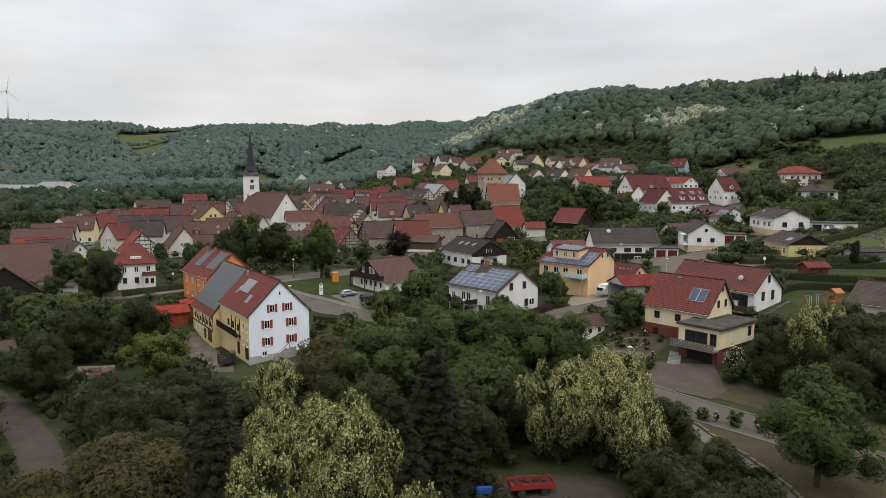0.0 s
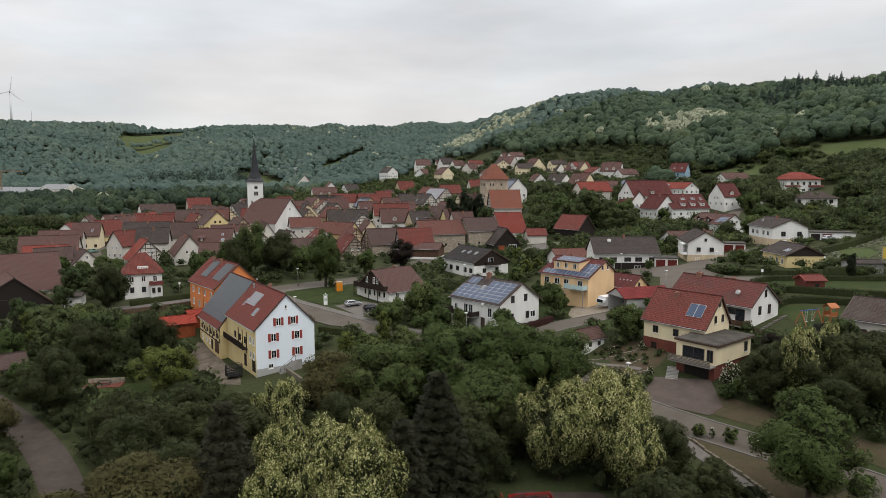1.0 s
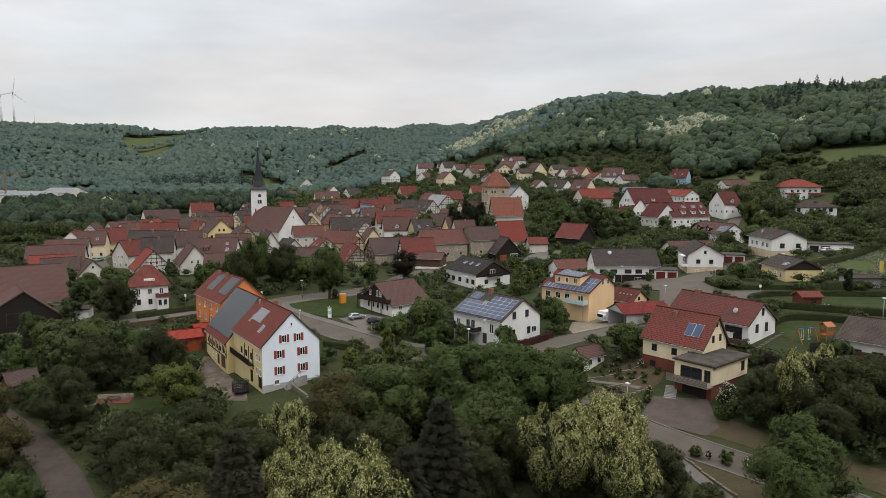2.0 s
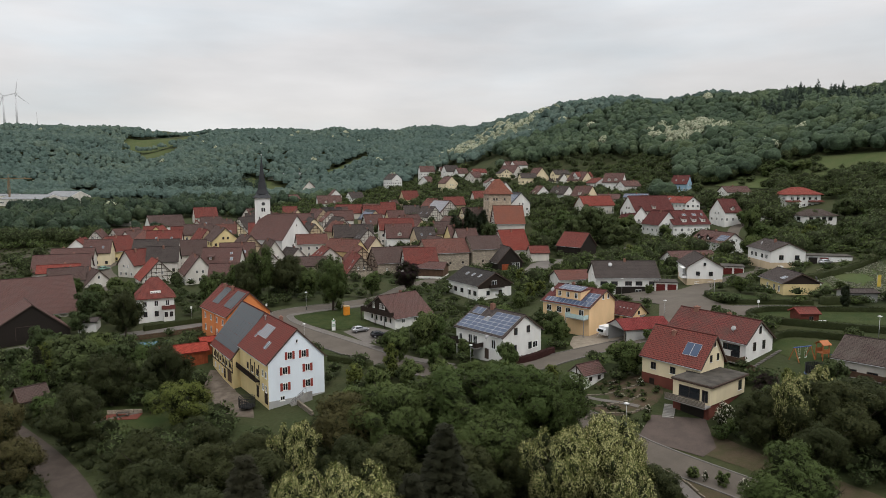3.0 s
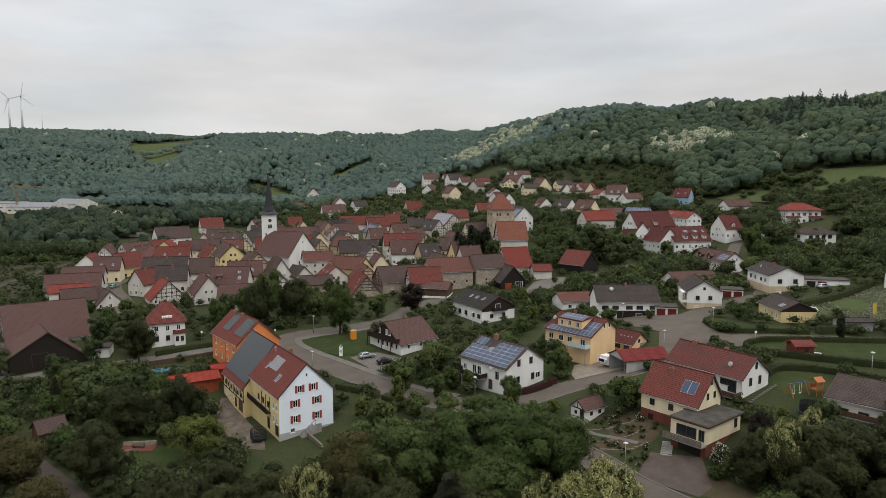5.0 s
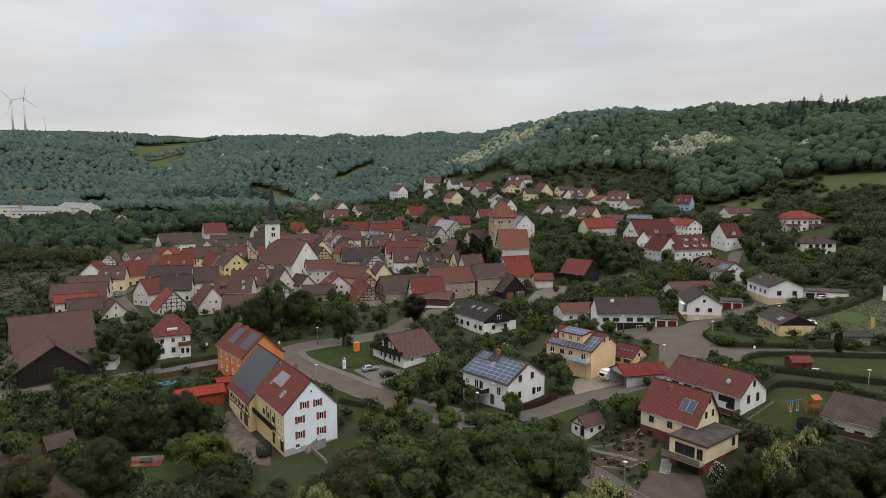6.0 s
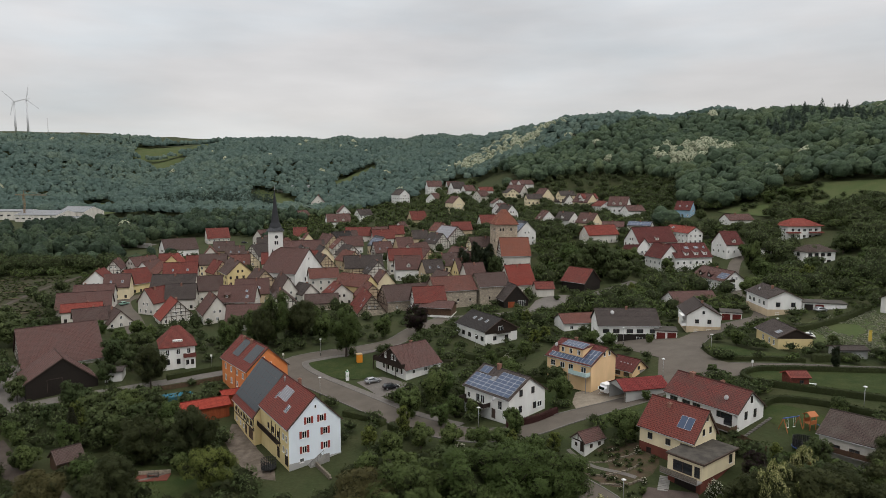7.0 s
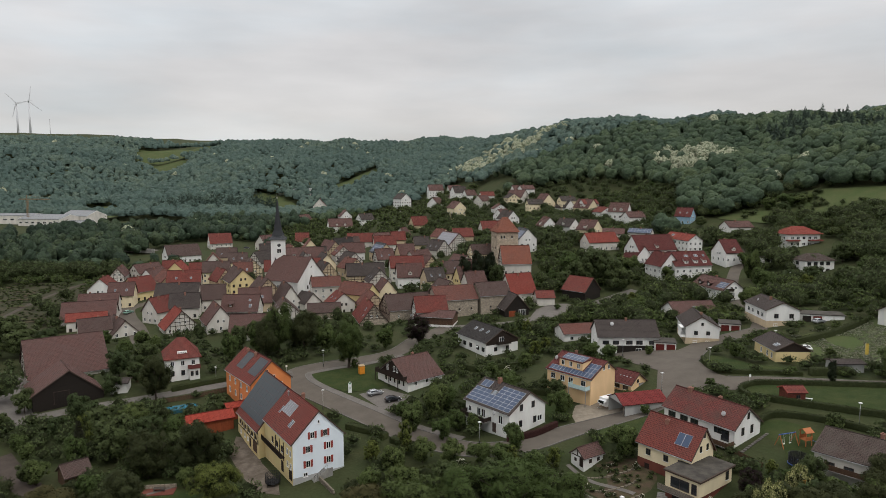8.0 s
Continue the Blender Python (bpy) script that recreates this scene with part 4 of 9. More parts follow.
road("footpath", [(28.5, 84), (30.4, 81.0), (31.8, 75.4), (33.6, 69.2), (34.4, 63.5), (35, 55)], 1.6, PAVING, "narrow paved footpath on the bank", kerb=False)
road("track", [(-80, 108), (-67.7, 98.1), (-57.2, 88.1), (-48.9, 78.1), (-44, 70.9), (-38, 58)], 5.0, GRAVEL, "brown gravel track between trees", kerb=False)
road("track", [(-103, 126), (-92.9, 117.1), (-80, 108)], 5.0, GRAVEL, "brown gravel track between gardens", kerb=False)
road("footpath", [(21.2, 113.6), (25.1, 107.2), (31.2, 101.1)], 0.9, PAVING, "narrow garden path of slabs", kerb=False, lift=0.16)
road("footpath", [(-68.4, 107.7), (-64.4, 111.3), (-59.0, 115.9)], 0.8, PAVING, "narrow pale slab path across the garden", kerb=False, lift=0.14)
road("footpath", [(-177.6, 224), (-186.8, 265.8), (-192.4, 300.1), (-193.6, 335)], 2.2, GRAVEL, "pale path between allotments", kerb=False)
road("road", [(-108, 205), (-119.3, 223.9), (-131.3, 241.6), (-137.2, 256.8), (-128, 275)], 6.5, ASPHALT, "asphalt village street between old houses", kerb=False)
road("road", [(92, 188), (100, 205), (106, 235), (116, 266), (126, 287), (133, 296), (140, 318)], 5.0, ASPHALT, "asphalt road up to the new houses", kerb=False)
patch("yard", [(-140, 172), (-124, 172), (-119, 161), (-114, 152), (-105.5, 145.5), (-113, 139), (-125, 150), (-145, 160)], PAVING, "pale concrete farmyard beside the barn", "yard", 0.06)
patch("yard", [(-27, 157.5), (-20.5, 161), (-12.5, 155.5), (-14, 146.5), (-20, 148)], PAVING, "paved parking space in front of the chalet", "yard", 0.09)
patch("lawn", [(-43.5, 174), (-41, 167), (-33, 160.8), (-27.8, 159.4), (-21, 163), (-24, 173), (-31, 180.4), (-39.2, 177.2)], LAWN, "mown green lawn with a tree", "lawn", 0.12)
patch("drive", [(32.4, 98.2), (39.9, 95.2), (38.6, 87.6), (36, 85.8), (28.6, 92.6)], COBBLE, "reddish paved drive to the garage", "drive", 0.10)
patch("yard", [(26.0, 130.2), (25.9, 136), (28.0, 143), (32, 145), (38, 143), (42, 139.5), (41.5, 137), (35.6, 134.2)], SETTS, "pale cobbled forecourt of the yellow house", "yard", 0.06)
road("road", [(-4, 222), (8, 224), (20, 227), (30, 233), (41, 240), (52, 248), (64, 258), (76, 268)], 5.0, PAVING, "pale village lane along the barns", kerb=False)
patch("yard", [(27, 234), (31, 246), (38, 253), (44, 252), (50, 245), (42, 236), (34, 231)], PAVING, "pale paved yard between the barns", "yard", 0.08)
patch("yard", [(8, 72), (17.5, 70.5), (21, 64), (9, 62), (4, 67)], GRAVEL, "grey gravel yard under the trees", "yard", 0.06)
patch("lawn", [(65.5, 137.8), (74.3, 139.6), (98, 136), (95, 122), (86, 119), (76.2, 126), (66.5, 132.4)], LAWN, "garden lawn inside a hedge", "lawn", 0.06)
patch("lawn", [(66.3, 161), (65.2, 152.4), (68.8, 148.8), (82.0, 147.4), (82.5, 152.5), (76.0, 156.1), (70.0, 166)], LAWN, "front garden lawn at the road junction", "lawn", 0.07)
patch("lawn", [(59, 101), (70, 106), (73, 112), (66, 121), (60, 117.5), (62, 110)], LAWN, "garden lawn with a playground", "lawn", 0.06)
patch("lawn", [(96, 156), (100, 178), (135, 184), (150, 165), (120, 148)], FIELD, "flowering rough meadow above the garden", "meadow", 0.06)
patch("lawn", [(18, 133), (14, 150), (22, 156), (28, 150), (26, 139)], LAWN, "small lawn behind the solar house", "lawn", 0.05)
patch("lawn", [(30, 120), (28, 127), (43, 131), (46, 124), (40, 115)], LAWN, "orchard lawn beside the white hut", "lawn", 0.05)
patch("garden", [(22, 106), (22, 112), (34, 112), (36, 104), (28, 99)], SOIL, "vegetable beds of bare soil", "garden", 0.05)
patch("yard", [(-54, 139), (-53, 131), (-46.5, 120), (-41, 112.5), (-36, 111), (-38, 117), (-44, 126), (-50, 138)], TRODDEN, "trodden earth yard beside the farmhouse", "yard", 0.06)
patch("lawn", [(-70, 108), (-50, 101), (-44, 108), (-58, 118), (-68, 118)], LAWN, "shaded garden lawn with a seat", "lawn", 0.05)
FIELDS = [
    [(-560, 1130), (-480, 1142), (-393, 1170), (-400, 1240), (-520, 1240), (-580, 1200)],
    [(-556, 1120), (-522, 1130), (-467, 1130), (-442, 1080), (-458, 1035), (-514, 1080)],
    [(-170, 917), (-150, 970), (-114, 962), (-120, 877), (-138, 836), (-155, 850)],
    [(-247, 791), (-225, 811), (-184, 766), (-176, 728), (-196, 690), (-228, 715)],
    [(-447, 770), (-452, 797), (-434, 801), (-397, 765), (-388, 722), (-412, 698)],
    [(153, 378), (171, 380), (197, 386), (212, 392), (229, 382), (250, 362), (246, 338), (226, 336), (205, 344), (192, 341), (177, 347)]]
for outline, label in zip(FIELDS, ("brown-green field on the far ridge", "green field on the far slope", "meadow in a clearing of the woods", "green field beyond the village", "bright green field beside the works", "hay meadow on the hillside")):
    patch("lawn", outline, FIELD, label, "meadow", 0.5, 14)
patch("bank", [(30.6, 85), (34, 82), (38.2, 76.2), (41.8, 71), (46, 64), (51, 54), (51, 48), (36, 48), (36.2, 57), (35.4, 64), (34.6, 69.5), (32.8, 75.6), (31.4, 81)], BANK, "bank of dry brown grass and soil", "bank", 0.06, 8, 5)
patch("bank", [(35.5, 88), (39.5, 83), (43, 78.5), (47, 73), (52, 65), (58, 54), (63, 57), (56, 68), (50, 77), (45, 83), (40, 90)], BANK, "strip of dry brown grass above the road", "bank", 0.06, 8, 5)
patch("road", JUNCTION_A, ASPHALT, "wide asphalt road junction", "road", 0.095)
patch("road", JUNCTION_B, ASPHALT, "wide asphalt mouth of the side road", "road", 0.105)
patch("allotments", [(-215, 195), (-150, 190), (-150, 235), (-160, 300), (-230, 330), (-250, 260)], ALLOT, "allotment beds of soil and weeds", "garden", 0.05, 16)
bed_rng = random.Random(3)
for k in range(90):
    bx, by = bed_rng.uniform(-236, -152), bed_rng.uniform(196, 318)
    if math.hypot(bx + 190, (by - 265) * 0.6) > 52 or abs(bx + 178 + (by - 224) * 0.14) < 4:
        continue
    w, d, a = bed_rng.uniform(4, 11), bed_rng.uniform(1.2, 3.0), radians(bed_rng.choice((8, 12, 98)))
    ca, sa = math.cos(a), math.sin(a)
    patch("garden_bed", [(bx + ca * p - sa * q, by + sa * p + ca * q) for p, q in ((-w / 2, -d / 2), (w / 2, -d / 2), (w / 2, d / 2), (-w / 2, d / 2))], bed_rng.choice((SOIL, LAWN, FIELD, SOIL)), "bed of an allotment garden", "garden", 0.3 + 0.0009 * k, 3, 3)
# ---------------------------------------------------------------- the large houses, by where their gables stand
H1 = House("white three-storey farmhouse with red shutters and a red tile roof", -29.2, 117.3, 124, 18.0, 6.2, 12.2, 6.1, COOLWHITE, R_RED, 5.9, over=0.45, gover=0.25, floor=-1.8, plinth=(GREYPL, 0.7))
H2 = House("yellow farmhouse wing with a black solar roof", -39.3, 132.1, 124, 16.0, 7.6, 12.3, 3.2, YELLOW, R_RED, 5.9, 6.1, over=0.4, gover=0.02, floor=-2.2)
H3 = House("orange rendered house with solar panels on its red roof", -47.9, 149.8, 129, 18.1, 6.0, 13.6, 8.2, ORANGE, R_RED, 5.6, over=0.4, floor=1.5)
H4 = House("dark timber chalet on a white ground floor", -18.8, 163.0, 42, 12.8, 7.4, 10.4, 5.4, WHITE, R_BROWN, gable=(WOODDARK, 2.7))
H5 = House("white house with blue solar panels over its roof", 15.6, 129.7, 131, 14.9, 6.9, 12.4, 8.5, WHITE, R_DARK, 5.8, floor=3.2)
H6 = House("yellow house with solar panels and a long dormer", 36.3, 146.0, 132, 14.3, 6.7, 14.9, 11.4, PEACH, R_MAROON, 4.2, 12.0, floor=6.2)
H7 = House("yellow annex with a red tile roof", 45.2, 149.2, 131, 7.1, 3.6, 11.0, 8.4, PEACH, R_MAROON, floor=6.0)
H8 = House("small white garden hut with a red tile roof", 22.8, 112.6, 34, 5.8, 2.1, 6.7, 5.0, WHITE, R_BROWN, over=0.3, gover=0.25, category="hut", name="garden_hut", floor=3.1)
H9 = House("cream house with a red tile roof and maroon ground floor", 44.7, 103.5, 129, 12.0, 4.8, 14.3, 9.3, CREAM, R_RED, 3.6, floor=5.6, plinth=(MAROON, 0.7))
H10 = House("white house with a long red tile roof", 56.8, 113.6, 124, 17.4, 4.6, 14.7, 10.9, WHITE, R_REDOLD, 5.0, floor=8.0)
H11 = House("yellow bungalow with a dark roof", 87.2, 157, 90, 13.0, 5.0, 17.2, 14.8, YELLOW, R_DARK, gable=(WOODDARK, 2.9), floor=11.6)
H12 = House("white bungalow with a dark hipped roof", 100.0, 189.1, 89, 16.2, 5.6, 21.7, 19.2, WHITE, R_DARK, floor=15.2, plinth=(BEIGE, 0.6))
H13 = House("white house with a brown roof and a glazed porch", 72.5, 182.0, 81, 15.0, 5.0, 18.6, 15.4, WHITE, R_DARK, 5.6, floor=10.4, plinth=(BEIGE, 1.6))
H14 = House("white house with a wide dark roof and a black lower storey", 59.7, 186, 180, 18.6, 5.8, 16.8, 12.6, WHITE, R_DARK, over=0.6, floor=8.0)
H15 = House("white house with a dark roof and boarded gable", 13.6, 189.0, 122, 17, 6.6, 12.9, 9.2, WHITE, R_GREY, gable=(WOODDARK, 2.9), floor=5.4)
H16 = House("large old barn with a weathered tile roof", -111.0, 186.0, 218, 21.5, 11.8, 12.6, 3.5, OLDWHITE, R_BROWN, category="barn", name="barn", floor=2.2)
H17 = House("white apartment house with a red roof and dormers", 113.6, 293.0, 196, 19.5, 7.0, 26.6, 20.6, WHITE, R_MAROON, floor=14.2)
H18 = House("white house with a bright red roof", 119.3, 319.2, 106, 22, 4.6, 31.8, 28.6, WHITE, R_BRIGHT, floor=23.0)
H19 = House("white house with a red roof and small dormers", 107.0, 242.3, 105, 20, 5.4, 20.2, 16.4, WHITE, R_BROWN, floor=10.6)
H20 = House("white village church with a steep brown roof", -65.2, 277.5, 156, 19, 10.7, 25.0, 14.9, WHITE, R_BROWN, over=0.4, category="church", name="church", floor=8.2)
H21 = House("pale yellow old house with a brown roof", -94.9, 273.4, 122, 18, 6.0, 19.8, 14.2, YELLOW, R_OLD, floor=8.6)
H22 = House("brown-roofed old house with a dormer", -76.2, 236.0, 184, 14.3, 5.6, 15.5, 9.8, OLDWHITE, R_BROWN, floor=6.0)
H23 = House("old house with a mossy grey roof below the church", -67.4, 248.0, 114, 19, 5.0, 16.7, 9.0, OLDWHITE, R_OLD, floor=6.2)
H24 = House("white hall with a red roof beside the church", -63.6, 266, 20, 13.0, 4.6, 17.7, 13.9, OLDWHITE, R_ORANGE, floor=8.0)
H25 = House("old house with a steep red roof over half-timbering", -31.2, 226.0, 107, 20, 5.6, 13.5, 6.5, STONE, R_RED, floor=5.0)
H26 = House("half-timbered barn with a long brown roof", -28.8, 236.0, 26, 20.2, 6.0, 15.4, 10.0, STONE, R_OLD, category="barn", name="barn", floor=5.2)
H27 = House("stone barn with a mottled red-brown roof", 5.7, 246.6, 200, 17.5, 6.5, 18.0, 13.2, STONE, R_ORANGE, category="barn", name="barn", floor=6.4)
H28 = House("barn with a dark brown roof", 18.9, 250.0, 201, 13.5, 6.0, 18.8, 14.2, STONE, R_OLD, category="barn", name="barn", floor=6.8)
H29 = House("black boarded barn with a mossy roof", 22.5, 236.6, 108, 11, 5.4, 15.5, 9.6, WOODBLACK, R_DARK, category="barn", name="barn", floor=6.4)
H30 = House("old house with an orange-red tile roof", 30.7, 266.4, 205, 12.5, 5.8, 20.0, 12.0, OLDWHITE, R_BRIGHT, floor=7.6)
H31 = House("old house with an orange roof in front of the gate tower", 19.6, 296.6, 5, 14, 7.6, 28.4, 20.4, OLDWHITE, R_TERRA, floor=15.0)
H32 = House("yellow gabled old house", -1.1, 278.3, 24, 10.3, 5.0, 20.8, 14.4, YELLOW, R_BROWN, floor=10.2)
H33 = House("small gabled old house with a brown roof", 2.3, 267.9, 23, 9.6, 4.4, 20.0, 14.6, OLDWHITE, R_BROWN, floor=9.8)
H34 = House("dark barn with a red roof", 46.9, 264.1, -45, 12, 6.0, 19.2, 13.8, WOODBLACK, R_RED, category="barn", name="barn", floor=10.5)
H35 = House("half-timbered house with a large solar roof", 0.9, 368.9, 121, 19.2, 8.0, 28.3, 20.4, OLDWHITE, R_BROWN, floor=17.0)
H36 = House("ochre gabled old house", -146.1, 271.9, 60, 12, 6.2, 16.1, 10.0, YELLOW, R_RED, floor=5.4)
H37 = House("half-timbered house with a brown roof", -168.0, 305.6, 107, 16, 3.8, 16.0, 11.4, OLDWHITE, R_BROWN, floor=5.8)
H38 = House("old gabled house with an ivied wall", -116.9, 212.0, 133, 14.4, 5.0, 10.2, 5.0, OLDWHITE, R_OLD, floor=3.6)
H39 = House("white gabled house with a red roof", -84.6, 215.9, 120, 14, 5.2, 14.6, 8.0, OLDWHITE, R_BROWN, floor=5.0)
H40 = House("half-timbered gabled house with an orange roof", -97.9, 214.7, 125, 12, 6.2, 13.2, 6.6, OLDWHITE, R_BRIGHT, floor=4.8)
H41 = House("white old house with many windows and a red roof", -179.3, 456.8, 30, 16, 7.0, 20.5, 13.5, OLDWHITE, R_RED, floor=8.0)
def dress(h, seed=0, shutters=None, frames=None, timber=None, w=0.95, t=1.25, attic=True, chimney=True):
    """Windows in regular rows on the walls that look down the valley, an attic window, a chimney."""
    turn = h.at.to_euler().z
    south = {"A": math.sin(turn), "B": -math.sin(turn), "L": -math.cos(turn), "R": math.cos(turn)}
    rng = random.Random(seed)
    low = min(h.eave[1], h.eave[-1])
    storeys = max(1, int((low - 0.2) / 2.6))
    for side in [k for k in "AB" if south[k] > -0.25]:
        span = h.L + h.R
        n = max(2, int(span / 2.7))
        mid = (h.L - h.R) / 2
        for k in range(storeys):
            h.windows(side, [mid + span * ((i + 0.5) / n - 0.5) for i in range(n)], 1.5 + 2.65 * k, w, t, shutters=shutters, frame_mat=frames, sill=False)
        z = 1.5 + 2.65 * storeys
        if attic and h.ridge - z > 1.7:
            n2 = 2 if min(h.width_at(1, z + 0.7), h.width_at(-1, z + 0.7)) > 1.7 else 1
            h.windows(side, [0.0] if n2 == 1 else [-0.95, 0.95], z, w * 0.85, t * 0.85, frame_mat=frames, sill=False)
    for side in [k for k in "LR" if south[k] > -0.25]:
        n = max(2, int(h.length / 3.0))
        for k in range(max(1, storeys)):
            top = h.roof_z(1, h.L) if side == "L" else h.roof_z(-1, h.R)
            if 1.5 + 2.65 * k + t / 2 < top - 0.2:
                h.windows(side, [h.length * (i + 0.5) / n for i in range(n)], 1.5 + 2.65 * k, w, t, shutters=shutters, frame_mat=frames, sill=False)
    if timber:
        for side in timber:
            h.timbering(side, 2.5 if storeys > 1 else 0.4)
    if chimney:
        h.chimney(h.length * rng.uniform(0.25, 0.75), rng.choice((-0.6, 0.6)), 0.8)
    return h


# the white farmhouse: yellow long side, shutters on the gable
bm = bmesh.new()
box(bm, H1.gover + 0.02, H1.length, H1.L, H1.L + 0.04, -3, H1.roof_z(1, H1.L) - 0.25)
part("side_wall", bm, YELLOW, H1.ob, "yellow rendered side wall")
H1.windows("A", (2.5, -2.0), 3.1, 1.0, 1.45, shutters=SHUT, bars=2).windows("A", (2.5, -2.0), 6.2, 1.0, 1.45, shutters=SHUT, bars=2)
H1.windows("A", (1.5, -1.3), 9.0, 0.95, 1.4, shutters=SHUT, bars=2).windows("A", (0.05,), 11.6, 0.45, 0.7, bars=1).windows("A", (3.1,), 0.95, 0.9, 0.9)
H1.windows("L", (1.4, 3.2), 2.9, 0.9, 1.3, out=0.04).windows("L", (1.4, 3.2), 5.6, 0.9, 1.3, out=0.04).door("L", 1.6, 0, 1.6, 2.2, WOODDARK, 0.04).door("L", 6.5, 0, 1.2, 2.2, WOODDARK, 0.04)
H1.windows("L", (6.5, 9.5, 12.5), 4.9, 1.0, 1.3, out=0.04, frame_mat=TRIMB).windows("R", (2, 5, 8, 11, 14), 3.1).windows("R", (2, 5, 8, 11, 14), 6.0)
for x in (5.5, 8.0, 10.5):
    bm = bmesh.new()
    bar(bm, (x, H1.L + 0.08, 2.6), (x, H1.L + 0.08, 6.6), 0.22, 0.12, (0, 1, 0))
    part("beam", bm, WOODDARK, H1.ob)
bm = bmesh.new()
box(bm, 5.0, 17.5, H1.L + 0.04, H1.L + 1.0, 3.4, 3.55)
part("gallery_floor", bm, WOODDARK, H1.ob, "dark wooden gallery along the side")
bm = bmesh.new()
for x in range(52, 176, 3):
    box(bm, x / 10, x / 10 + 0.14, H1.L + 0.94, H1.L + 1.0, 3.55, 4.5)
box(bm, 5.0, 17.5, H1.L + 0.93, H1.L + 1.01, 4.5, 4.58)
part("gallery_rail", bm, WOODDARK, H1.ob)
THERMAL = plain("pale_solar_collector", (0.19, 0.19, 0.21), 0.4, 0.1, 0.4)
H1.solar(1, 8.2, 4.0, 5, 1, 0.9, 2.9, THERMAL, 0.1).skylights(1, (5.3, 6.1), 3.2, 0.62, 1.7).skylights(1, (13.6,), 4.2, 0.6, 1.7).chimney(12.0, -1.2, 1.3)
H1.chimney(15.5, 0.9, 0.7, 0.25, METAL)
# the yellow wing with the solar roof
H2.solar(1, 0.15, 1.5, 9, 6, 1.72, 1.66, SOLARBLACK)
H2.windows("L", (2.0, 4.5, 7, 9.5, 12, 14), 3.6, 0.9, 1.0, frame_mat=TRIMB).windows("L", (8, 10.4, 13.5), 1.3, 0.8, 1.0).door("L", 2.6, 0, 2.6, 2.5, WOODBROWN, 0, "garage_door").door("L", 6.2, 0, 1.0, 2.0, WOODDARK)
H2.timbering("L", 2.5, 2.4, 2.4, WOODDARK)
# the orange house
H3.solar(1, 0.9, 2.4, 5, 3, 1.0, 1.66, SOLARBLACK).solar(1, 9.6, 2.4, 4, 3, 1.0, 1.66, SOLARBLACK)
H3.windows("A", (2.3, -2.3), 5.4, 1.1, 1.4).windows("A", (1.2,), 9.4, 0.6, 0.7, bars=1).windows("A", (2.3, -2.3), 2.2, 1.1, 1.4).windows("A", (-0.4,), 7.6, 1.0, 1.2)
H3.windows("L", (3, 7, 11, 15), 2.0, 1.0, 1.5).windows("L", (3, 7, 11, 15), 5.0, 1.0, 1.4).chimney(9, 0.7, 0.9).chimney(14, 0.7, 0.9)
for x, y in ((0.5, 5.75), (8.0, 5.75)):
    bm = bmesh.new()
    tube(bm, (x, y, -1), (x, y, 6.4), 0.06, 0.06, 6)
    part("downpipe", bm, COPPER, H3.ob)
# the chalet
bm = bmesh.new()
box(bm, -0.9, 0.5, -6.4, 6.4, 2.55, 2.75)
part("balcony_floor", bm, WOODDARK, H4.ob)
bm = bmesh.new()
box(bm, -0.95, -0.88, -6.4, 6.4, 2.75, 3.75)
for s in (-1, 1):
    box(bm, -0.88, 0.4, s * 6.37 - 0.03, s * 6.37 + 0.03, 2.75, 3.75)
part("balcony_rail", bm, WOODDARK, H4.ob, "dark boarded balcony rail")
for y in (-4, 0, 6.3):
    bm = bmesh.new()
    box(bm, -0.95, -0.8, y - 0.08, y + 0.08, -1.0, 2.55)
    part("balcony_post", bm, WOODDARK, H4.ob)
H4.windows("A", (-5, -3, -1, 1, 3), 1.4, 0.95, 1.5, bars=1).windows("A", (-2.2, -0.8, 2.2), 4.6, 0.8, 1.5, out=0.06).windows("R", (3, 7, 10), 1.4, 1.0, 1.2).windows("L", (3, 7), 1.4, 1.0, 1.2).chimney(8, 0.8, 0.8)
# the white house with blue panels
H5.solar(1, 0.55, 0.5, 8, 3, 1.7, 1.05).solar(1, 0.55, 3.74, 4, 3, 1.7, 1.05).solar(1, 9.2, 3.74, 3, 1, 1.7, 1.05).solar(1, 11.0, 5.2, 2, 1, 1.4, 2.1).skylights(1, (8.3,), 4.4, 1.1, 1.4)
H5.windows("A", (2.6, -1.2), 6.0, 1.0, 1.5, frame_mat=TRIMB, bars=1).windows("A", (2.8, -1.8), 2.4, 1.0, 1.5, frame_mat=TRIMB, bars=1).windows("A", (-3.4,), 2.4, 1.5, 1.3)
H5.windows("L", (3.0, 8.5, 10.0), 3.4, 1.2, 1.9).windows("L", (13,), 3.4, 1.0, 1.3).balcony("L", 10.0, 2.3, 8.0, 2.2, WOODDARK).chimney(9.5, 0.2, 1.0, 0.8).dish(1, 3.2, -1.6, 0.45)
# the wide black leaf stands for the shade inside the open carport
H5.door("L", 5.0, 0, 1.0, 2.1, TRIMB).door("L", 11.0, 0, 3.2, 2.2, WOODBLACK, 0, "carport_opening")
